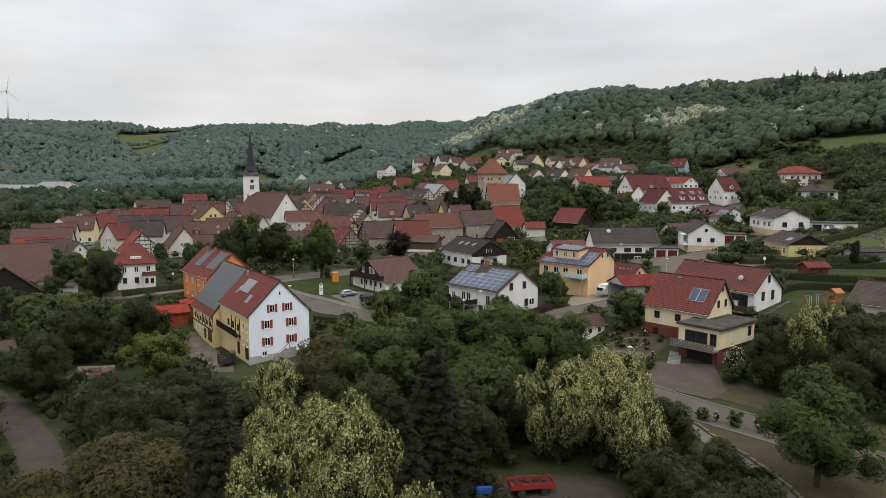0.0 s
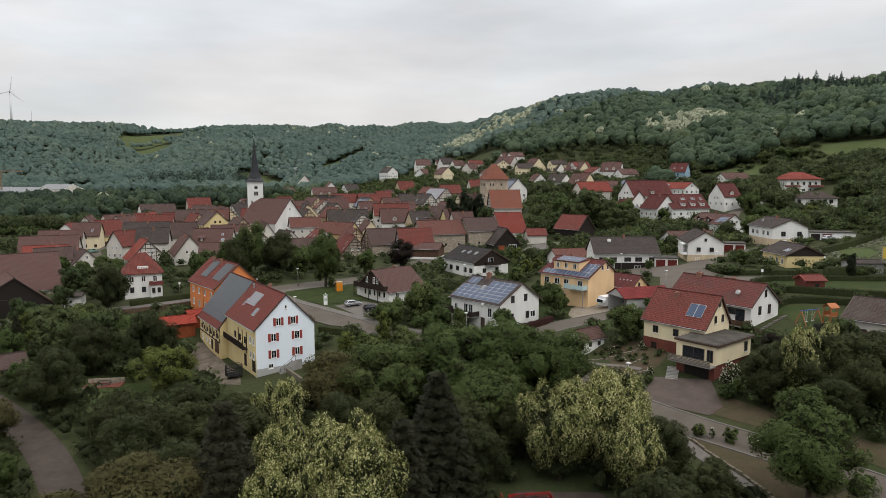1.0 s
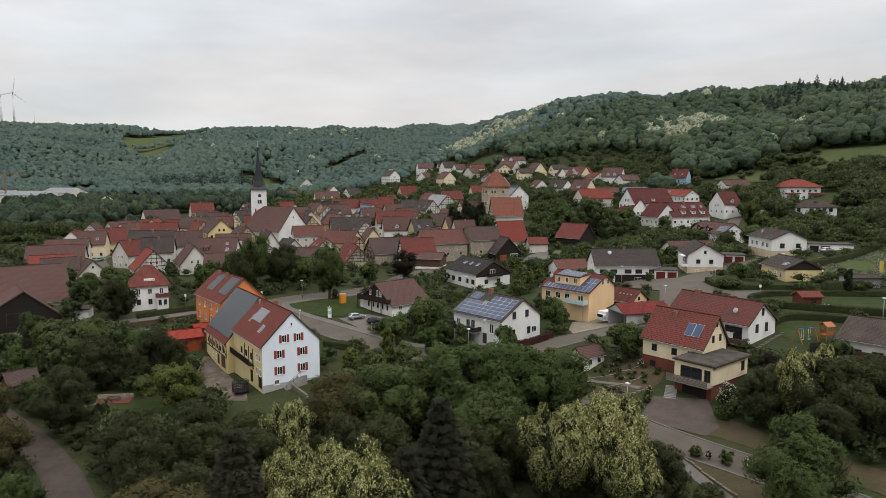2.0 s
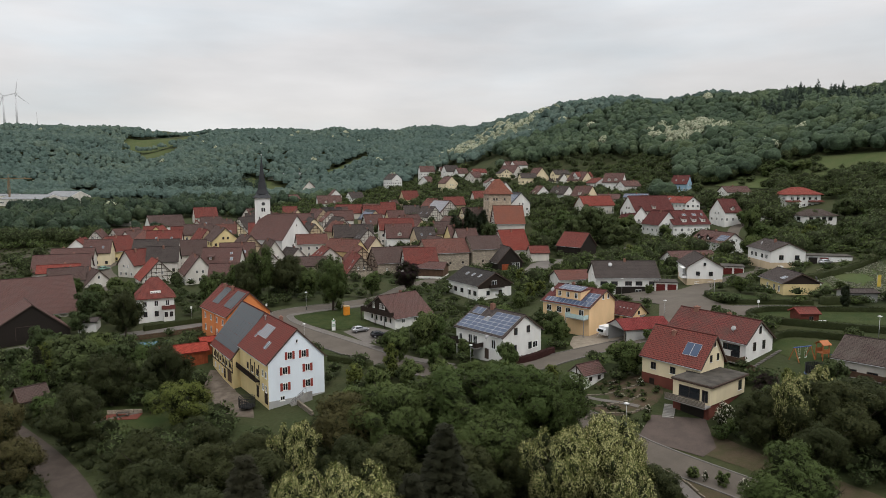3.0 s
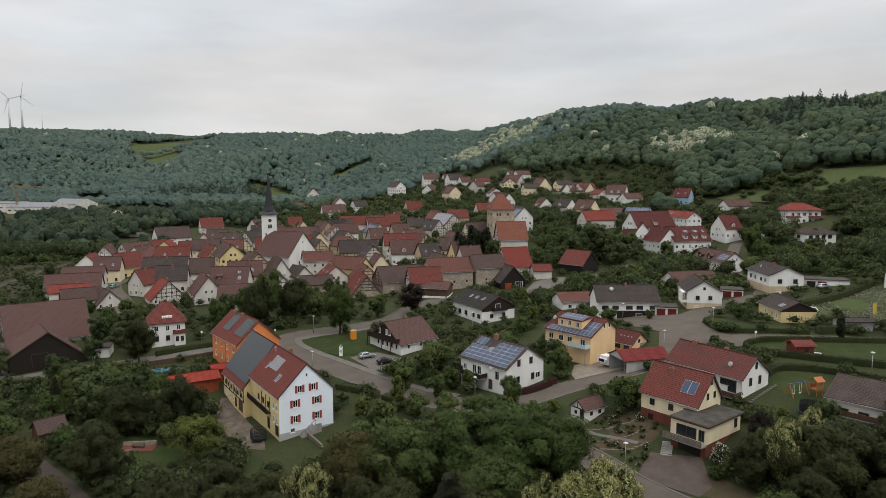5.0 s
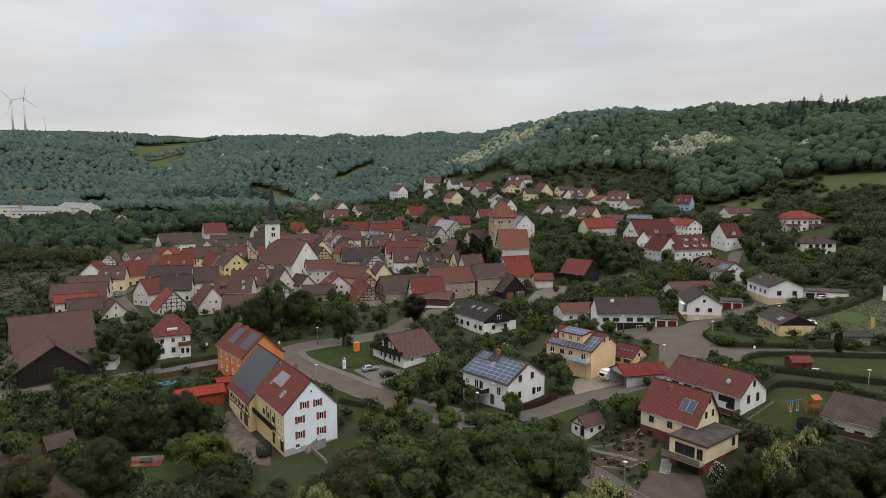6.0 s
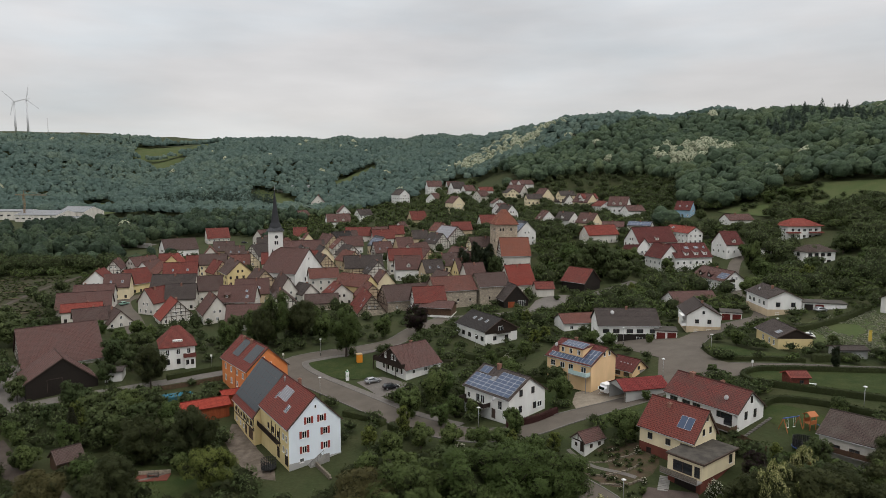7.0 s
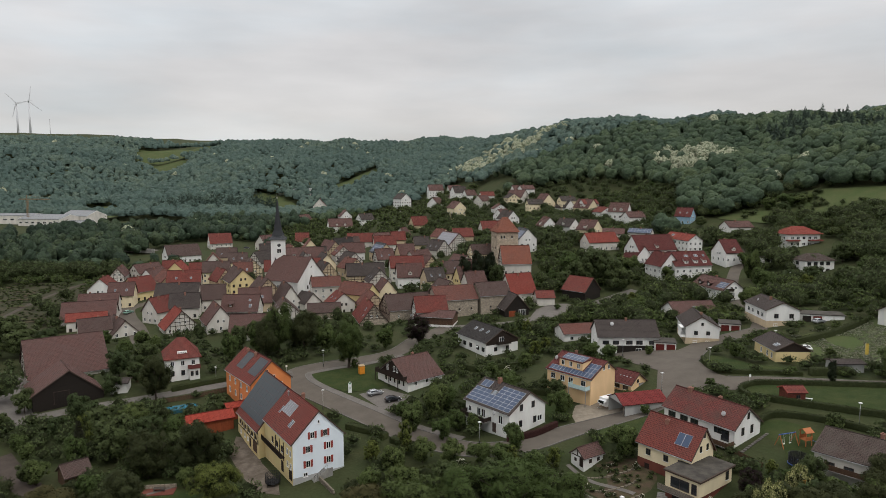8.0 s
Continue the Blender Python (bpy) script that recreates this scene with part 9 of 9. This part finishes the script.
def crown_wood(name, x, y, crown, high, leaf, label, round_=12, rings=5, lobes=9, tufts=60, tuft=1.0, lift=0.2, skirt=1.75, core=1.0):
    """A closed wood: each tree a lobed crown with loose leaf tufts standing out of it; core: how far the dark shell
    painted for the shade inside the crown reaches, where leaves alone make its outside.
    """
    n = len(x)
    z = heights(x, y)
    r = crown * wood_rng.uniform(0.7, 1.35, n)
    h = high * (0.7 + 0.3 * r / crown) * wood_rng.uniform(0.88, 1.14, n)
    th = np.arange(round_) * 2 * np.pi / round_
    ph = np.linspace(0.35, skirt, rings)
    dirs = np.array([(0, 0, 1.0)] + [(math.cos(a + 0.5 * (j % 2) * 2 * math.pi / round_) * math.sin(p), math.sin(a + 0.5 * (j % 2) * 2 * math.pi / round_) * math.sin(p), math.cos(p)) for j, p in enumerate(ph) for a in th])
    tri = [(0, 1 + k, 1 + (k + 1) % round_) for k in range(round_)]
    for j in range(rings - 1):
        p0 = 1 + j * round_
        for k in range(round_):
            k2 = (k + 1) % round_
            sh = (p0 + k, p0 + round_ + k, p0 + round_ + k2, p0 + k2)
            tri += [(sh[0], sh[1], sh[3]), (sh[1], sh[2], sh[3])] if j % 2 else [(sh[0], sh[1], sh[2]), (sh[0], sh[2], sh[3])]
    tri = np.array(tri)
    ax = wood_rng.normal(0, 1, (n, lobes, 3))
    ax[..., 2] = np.abs(ax[..., 2]) * 0.8 + 0.05
    ax /= np.linalg.norm(ax, axis=2)[..., None]
    big = wood_rng.uniform(0.26, 0.5, (n, lobes))

    def shape(d):
        """The crown's surface in the directions d, as a union of round lobes, and its normal there."""
        dd = np.broadcast_to(d, (n, *d.shape[-2:])) if d.ndim == 2 else d
        c = ax * (1.0 - big)[..., None]
        dot = np.einsum("nmk,nlk->nml", dd, c)
        disc = dot**2 - (np.sum(c * c, 2) - big**2)[:, None, :]
        reach = np.where(disc > 0, dot + np.sqrt(np.maximum(disc, 0)), 0)
        best = reach.argmax(2)
        far = np.maximum(reach.max(2), 0.68)
        p = dd * far[..., None]
        cc = np.take_along_axis(c, best[..., None].repeat(3, 2), 1)
        nr = np.where((reach.max(2) > 0.68)[..., None], p - cc, p * 0.6)
        nr = nr / (np.linalg.norm(nr, axis=2)[..., None] + 1e-9)
        return p, nr

    size = np.stack([r, r, h * 0.5], 1)[:, None, :]
    foot = np.stack([x, y, z + h * 0.5], 1)[:, None, :]
    P, N = shape(dirs)
    P = P * size * core + foot
    d = wood_rng.normal(0, 1, (n, tufts, 3))
    d[..., 2] = np.abs(d[..., 2]) - (0.25 if skirt < 2 else 0.55)
    d /= np.linalg.norm(d, axis=2)[..., None]
    Q, M = shape(d)
    Q = Q * size * wood_rng.uniform(0.97 if core == 1 else 0.82, 1.16, (n, tufts, 1)) + foot
    LV, LN = leaf_clumps(Q.reshape(-1, 3), M.reshape(-1, 3), tuft * np.repeat(r / crown, tufts), wood_rng, 0.0, 0.5)
    m = len(dirs)
    V = np.vstack([P.reshape(-1, 3), LV])
    VN = np.vstack([N.reshape(-1, 3), np.repeat(LN, 3, axis=0)])
    F = np.vstack([(tri[None] + (np.arange(n) * m)[:, None, None]).reshape(-1, 3), np.arange(n * m, n * m + len(LV)).reshape(-1, 3)])
    stand = np.array([noise.noise((a * 0.009, b * 0.009, 2.7)) + 0.6 * noise.noise((a * 0.03, b * 0.03, 5.1)) for a, b in zip(x, y)])
    shade = np.clip(0.2 + 0.6 * wood_rng.random(n) + 0.5 * stand, 0, 1)        # stands of like trees, each tree a little different
    me = bpy.data.meshes.new(name)
    me.vertices.add(len(V))
    me.vertices.foreach_set("co", V.astype(np.float32).ravel())
    me.loops.add(F.size)
    me.loops.foreach_set("vertex_index", F.astype(np.int32).ravel())
    me.polygons.add(len(F))
    me.polygons.foreach_set("loop_start", np.arange(0, F.size, 3, dtype=np.int32))
    at = me.attributes.new("tint", "FLOAT", "POINT")
    at.data.foreach_set("value", np.concatenate([np.repeat(shade, m), np.clip(np.repeat(shade, tufts * 3) + np.repeat(wood_rng.normal(0.04, 0.14, n * tufts), 3), 0, 1)]).astype(np.float32))
    me.update(calc_edges=True)
    VN[:, 2] += lift
    VN /= np.linalg.norm(VN, axis=1)[:, None]
    me.normals_split_custom_set_from_vertices(VN.astype(np.float32))
    me.materials.append(leaf)
    # the shell below the leaves takes the painted shade colour
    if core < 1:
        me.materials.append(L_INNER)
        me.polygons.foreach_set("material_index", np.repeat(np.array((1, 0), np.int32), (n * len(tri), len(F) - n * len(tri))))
    tagged(new(name, me), label, "woods", kind="stuff")


x, y = scatter(-330, 460, 150, 640, 7.4)
keep = ~clearings(x, y) & away(x, y, 12.5)
thin = (inside(x, y, 40, 520, 130, 150) | inside(x, y, -120, 520, 120, 130) | inside(x, y, 190, 360, 110, 70)) & (wood_rng.random(len(x)) < 0.12)
keep &= ~thin
bloom = inside(x, y, 183, 508, 30, 36) & (wood_rng.random(len(x)) < 0.75) | (wood_rng.random(len(x)) < 0.01) & (y > 400)
near_part = keep & ~bloom & (y < 350)
crown_wood("slope_woods", x[near_part], y[near_part], 4.6, 9.0, L_THICKET, "dark green trees on the lower slope beside the village", 8, 4, 14, 480, 0.55, 0.2, 2.2, 0.86)
keep &= ~near_part
valley = keep & ~bloom & ((x < -140) | (x < -20) & (y < 520))
mixed_wood = valley & (wood_rng.random(len(x)) < 0.5)
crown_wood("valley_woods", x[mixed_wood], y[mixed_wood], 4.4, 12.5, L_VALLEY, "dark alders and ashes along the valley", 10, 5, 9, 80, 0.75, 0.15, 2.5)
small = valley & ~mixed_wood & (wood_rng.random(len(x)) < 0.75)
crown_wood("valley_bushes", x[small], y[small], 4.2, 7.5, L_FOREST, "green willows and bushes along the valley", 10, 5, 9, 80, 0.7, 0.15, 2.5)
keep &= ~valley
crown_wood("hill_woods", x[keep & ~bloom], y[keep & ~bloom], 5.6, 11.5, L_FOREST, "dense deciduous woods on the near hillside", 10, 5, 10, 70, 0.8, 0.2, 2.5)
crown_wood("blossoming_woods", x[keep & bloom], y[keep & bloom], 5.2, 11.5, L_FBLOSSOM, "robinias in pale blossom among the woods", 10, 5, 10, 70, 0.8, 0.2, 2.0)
x, y = scatter(-1300, 640, 640, 1300, 7.9)
keep = ~clearings(x, y) & away(x, y, 16) & ((y < 1285) | (wood_rng.random(len(x)) < 0.2))
bloom = inside(x, y, 60, 760, 70, 60) & (wood_rng.random(len(x)) < 0.6) | (wood_rng.random(len(x)) < 0.005)
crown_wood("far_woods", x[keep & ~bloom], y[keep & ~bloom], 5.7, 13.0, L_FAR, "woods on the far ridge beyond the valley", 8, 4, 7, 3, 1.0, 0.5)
crown_wood("far_blossoming_woods", x[keep & bloom], y[keep & bloom], 5.6, 12.6, L_FBLOSSOM, "robinias in pale blossom on the far ridge", 9, 4, 8, 6, 1.1)
x, y = scatter(255, 330, 500, 560, 9)
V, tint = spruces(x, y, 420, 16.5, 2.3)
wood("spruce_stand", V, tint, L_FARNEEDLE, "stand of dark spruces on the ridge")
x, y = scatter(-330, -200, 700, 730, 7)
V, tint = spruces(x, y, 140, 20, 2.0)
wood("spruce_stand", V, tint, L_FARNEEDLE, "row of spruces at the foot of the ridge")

def free(x, y, gap=0.6):
    """Where neither road nor yard nor house lies."""
    q = np.ones(len(x), bool)
    for line, half in ROADS:
        for px, py in line:
            q &= (x - px) ** 2 + (y - py) ** 2 > (half + gap + 0.6) ** 2
    for outline, _ in PATCHES:
        if _ in ("garden", "allotments", "garden_bed") or (_ == "lawn" and gap < 0.9):
            continue
        hit = np.zeros(len(x), bool)
        for i in range(len(outline)):
            (ax, ay), (bx_, by_) = outline[i], outline[(i + 1) % len(outline)]
            hit ^= ((ay > y) != (by_ > y)) & (x < (bx_ - ax) * (y - ay) / (by_ - ay + 1e-9) + ax)
        q &= ~hit
    return q


def off_houses(x, y, gap=0.8):
    q = np.ones(len(x), bool)
    for o in bpy.data.objects:
        if o.parent is None and o.type == "EMPTY" and o.get("category") in ("house", "barn", "church", "tower", "hut", "church tower", "shed", "garage"):
            inv = o.matrix_basis.inverted()
            w = [c for c in o.children if c.name.startswith("wall")]
            if not w:
                continue
            co = np.array([v.co[:2] for v in w[0].data.vertices])
            lo, hi = co.min(0) - gap, co.max(0) + gap
            px = inv[0][0] * x + inv[0][1] * y + inv[0][3]
            py = inv[1][0] * x + inv[1][1] * y + inv[1][3]
            q &= ~((px > lo[0]) & (px < hi[0]) & (py > lo[1]) & (py < hi[1]))
        elif o.parent is None and o.get("category") in ("car", "sign", "cabin", "caravan", "playground", "pool", "trampoline", "stair", "terrace", "bench", "step"):
            q &= (x - o.location.x) ** 2 + (y - o.location.y) ** 2 > (3.2 + gap) ** 2
    for cx, cy, rx, ry in () if gap < 1.2 else ((-60, 135, 10, 6), (-45, 123, 7, 13), (-29, 112, 8, 6), (34, 138, 9, 8), (30, 105, 5, 5), (62, 109, 9, 7), (84, 130, 18, 8), (76, 120, 16, 8), (44, 97, 10, 9), *FRONTS):
        q &= ((x - cx) / rx) ** 2 + ((y - cy) / ry) ** 2 > 1
    return q


# undergrowth below the foreground trees
x, y = scatter(-95, 75, 34, 112, 2.5)
keep = free(x, y, 0.2)
keep &= away(x, y, 11) & ~((x > 22) & (y > 94)) & ~inside(x, y, -58, 112, 14, 8) & ~((x > 27) & (y < 85) & (wood_rng.random(len(x)) < 0.75)) & (wood_rng.random(len(x)) < 0.88)
crown_wood("undergrowth", x[keep], y[keep], 1.9, 2.8, L_DARK, "dark leafy undergrowth below the trees", 6, 3, 7, 90, 0.36, 0.2, 2.4, 0.8)


# shrubs and flower beds of the gardens
for (gx0, gx1, gy0, gy1, cell, crown, high, leaf, share, label) in (
        (-5, 135, 96, 240, 5.0, 1.7, 1.9, L_SHRUB, 0.45, "green shrubs and beds of the gardens"),
        (-60, 135, 96, 290, 5.8, 2.1, 2.8, L_THICKET, 0.62, "dark green shrubs of the gardens"),
        (20, 170, 200, 480, 8.0, 2.9, 4.5, L_SHRUB, 0.5, "shrubs between the village houses"),
        (19, 38, 97, 114, 1.6, 0.7, 0.7, L_SHRUB, 0.75, "vegetable plants in the beds"),
        (20, 38, 96, 113, 2.6, 0.75, 0.8, L_WHITEFL, 0.35, "flowering perennials of the garden"),
        (98, 146, 150, 183, 1.0, 0.5, 0.3, C_MEADOWFL, 0.5, "white flowers of the rough meadow"),
        (-236, -150, 196, 318, 2.9, 1.1, 0.8, L_SHRUB, 0.62, "rows of plants in the allotments"),
        (-178, -48, 150, 236, 5.6, 2.0, 2.6, L_THICKET, 0.45, "shrubs of the gardens along the village edge"),
        (130, 215, 190, 345, 6.5, 2.6, 3.8, L_THICKET, 0.55, "dark shrubs on the upper slope"),
        (150, 262, 335, 408, 6.5, 2.4, 3.6, L_THICKET, 0.2, "scattered bushes on the hillside meadow"),
        (-120, -40, 96, 150, 4.0, 2.4, 3.6, L_THICKET, 0.7, "dense shrubs of the lower gardens"),
        (-330, -150, 316, 372, 6.5, 2.9, 4.2, L_SHRUB, 0.7, "bushes along the edge of the allotments"),
        (40, 140, 60, 130, 4.0, 2.2, 2.8, L_THICKET, 0.6, "dense shrubs on the lower slope")):
    x, y = scatter(gx0, gx1, gy0, gy1, cell)
    clump = np.array([noise.noise((a * 0.07, b * 0.07, 3.1)) for a, b in zip(x, y)])
    keep = (clump > 0.25 - share) & (free(x, y, 0.5 + crown * 0.6) | (y > 335)) & off_houses(x, y, 0.8 + crown * 0.5)
    crown_wood("shrubs", x[keep], y[keep], crown, high, leaf, label, 6, 3, 8, 135 if crown > 1.5 else 36, max(crown * 0.175, 0.17), 0.25, 2.5, 0.8 if crown > 0.55 else 0.3)


# trees between the houses of the village and its slope
for (gx0, gx1, gy0, gy1, cell, crown, high, leaf, gap, share, label) in (
        (10, 200, 218, 480, 9.5, 3.2, 6.5, L_SHRUB, 9.6, 0.55, "leafy trees between the houses of the slope"),
        (20, 215, 205, 470, 10.5, 3.4, 7.2, L_THICKET, 9.8, 0.5, "dark leafy trees between the houses of the slope"),
        (-160, 20, 425, 660, 11.5, 3.6, 7.0, L_SHRUB, 5.5, 0.75, "garden trees between the far houses"),
        (-10, 150, 340, 560, 9.5, 3.2, 6.4, L_THICKET, 5.0, 0.75, "garden trees between the hillside houses"),
        (-175, 20, 212, 460, 15.0, 2.6, 7.0, L_THICKET, 6.4, 0.3, "trees in the yards of the old village")):
    x, y = scatter(gx0, gx1, gy0, gy1, cell)
    clump = np.array([noise.noise((a * 0.03, b * 0.03, 7.7 + cell)) for a, b in zip(x, y)])
    keep = (clump > 0.1 - share) & free(x, y, 2.0) & off_houses(x, y, 2.2) & away(x, y, gap)
    crown_wood("village_trees", x[keep], y[keep], crown * 1.12, high, leaf, label, 7, 4, 10, 150 if "far" in label else 270, 0.62 if "far" in label else 0.46, 0.25, 2.2, 0.84)


def hedge(pts, wide, high, leaf, label, dense=90):
    c = curve_points(pts, 0.6)
    P, N = [], []
    for i in range(len(c) - 1):
        t = (c[i + 1] - c[i]).normalized()
        s = Vector((t.y, -t.x, 0))
        for _ in range(dense):
            f = wood_rng.random()
            u = wood_rng.random()
            if f < 0.38:
                q, n = c[i] + s * (u - 0.5) * wide, Vector((0, 0, 1))
                zz = high
            else:
                sg = 1 if f < 0.69 else -1
                q, n, zz = c[i] + s * sg * wide / 2, s * sg, high * u
            q = q + t * wood_rng.random() * 0.6
            P.append((q.x + wood_rng.normal(0, 0.06), q.y + wood_rng.normal(0, 0.06), ground_z(q.x, q.y) + zz + wood_rng.normal(0, 0.06)))
            N.append(n)
    V = leaf_clumps(np.array(P), np.array(N), 0.2, wood_rng, 0.0, 0.35)
    o = tagged(new("hedge", leaf_mesh("hedge", V, leaf)), label, "hedge")
    bm = bmesh.new()
    ring = ((-0.5, -0.2), (-0.5, 0.8), (-0.36, 0.97), (0.36, 0.97), (0.5, 0.8), (0.5, -0.2))
    prev = None
    for i in range(len(c)):
        t = (c[min(i + 1, len(c) - 1)] - c[max(i - 1, 0)]).normalized()
        side = Vector((t.y, -t.x, 0))
        g, bulge = ground_z(c[i].x, c[i].y), 1 + 0.09 * noise.noise((c[i].x * 0.9, c[i].y * 0.9, 0.5))
        row = [bm.verts.new((c[i].x + side.x * u * wide * bulge, c[i].y + side.y * u * wide * bulge, g + h * high * bulge)) for u, h in ring]
        if prev:
            for k in range(5):
                bm.faces.new((prev[k], row[k], row[k + 1], prev[k + 1]))
        else:
            bm.faces.new(row)
        prev = row
    bm.faces.new(prev[::-1])
    bmesh.ops.recalc_face_normals(bm, faces=bm.faces)
    for f in bm.faces:
        f.smooth = True
    part("clipped_body", bm, leaf, o)
    return o


hedge([(66, 163), (64.6, 157), (64.6, 151.6), (68.5, 148.4), (76, 147.4), (84, 146.2)], 1.2, 1.0, L_HEDGE, "clipped green hedge round the corner garden")
hedge([(65.2, 132.4), (64.8, 136.6), (69, 139.6), (76, 139.6), (88, 138.2), (99, 136.4)], 1.0, 1.1, L_HEDGE, "dark clipped hedge along the lane")
hedge([(65.6, 131.8), (76, 125.4), (88, 118.6), (99, 115)], 1.0, 1.3, L_HEDGE, "dark clipped hedge above the path")
hedge([(86, 146.4), (90, 147), (96, 147.5)], 1.6, 1.8, L_HEDGE, "tall clipped hedge below the bungalow")
hedge([(94, 172), (102, 174), (112, 178), (122, 184)], 1.6, 1.6, L_HEDGE, "tall hedge along the flower meadow")
hedge([(-27, 138.5), (-20.5, 134.5), (-17, 131.4)], 1.6, 1.3, L_HEDGE, "rounded green hedge beside the road")
hedge([(-15.5, 130), (-10, 125.2)], 1.6, 1.3, L_HEDGE, "short green hedge beside the road")
hedge([(-79, 161), (-72, 165.6), (-66, 168.8), (-63, 171.5), (-66, 176)], 1.2, 1.3, L_HEDGE, "dark green hedge round the villa")
hedge([(7, 158), (14, 156), (24, 151)], 1.4, 1.5, L_HEDGE, "dark clipped garden hedge")
hedge([(10, 124.6), (16, 126), (21.5, 130)], 1.0, 1.3, L_COPPER, "purple-leaved hedge beside the road")
hedge([(60.5, 119), (66, 122.5), (74, 119), (82, 112)], 1.0, 1.2, L_HEDGE, "green hedge above the playground")
hedge([(-10, 146), (-4, 150), (2, 146), (6, 143)], 1.6, 1.6, L_HEDGE, "dense green hedge beside the chalet")
hedge([(0, 180), (4, 174), (14, 175), (22, 178)], 1.6, 1.6, L_HEDGE, "green hedge in front of the boarded house")

# garden bushes and small trees between the houses
bush_rng = random.Random(21)
lines = [Vector((a, b, 0)) for a, b in [(-20, 192), (-30, 184), (-40, 180), (-47, 172), (-40, 160), (-31, 152), (-21, 142), (-12, 133), (-2, 125), (5, 122), (14, 122), (23, 126), (34, 130), (44, 135), (50, 142), (55, 150), (61, 163), (71, 178), (80, 184), (92, 188), (100, 205), (106, 235), (116, 266), (66, 144), (79, 142), (89, 141)]]
count = 0
while count < 85:
    zone = bush_rng.choice(("gardens", "gardens", "slope", "slope", "left"))
    bx, by = {"gardens": (bush_rng.uniform(-5, 105), bush_rng.uniform(112, 215)), "slope": (bush_rng.uniform(-10, 150), bush_rng.uniform(215, 500)),
              "old": (bush_rng.uniform(-180, 60), bush_rng.uniform(195, 420)), "left": (bush_rng.uniform(-120, -55), bush_rng.uniform(100, 150))}[zone]
    near = min((bx - hx) ** 2 + (by - hy) ** 2 for hx, hy in HOUSES) ** 0.5
    lane = min((Vector((bx, by, 0)) - q).length for q in lines)
    if near < 8.5 or lane < 6.5 or (zone == "old" and near < 10) or (60 < bx < 100 and 118 < by < 140) or (55 < bx < 74 and 100 < by < 122) or (24 < bx < 45 and 126 < by < 146):
        continue
    kind = bush_rng.choice(("bush", "bush", "mid", "middark", "midfresh", "flower") if zone == "gardens" else ("bush", "mid", "mid", "middark", "midfresh"))
    high = bush_rng.uniform(1.2, 3.2) if kind in ("bush", "flower") else bush_rng.uniform(4.0, 8.5 if zone != "gardens" else 5.5)
    plant(kind, bx, by, high, bush_rng.uniform(0.85, 1.2))
    count += 1
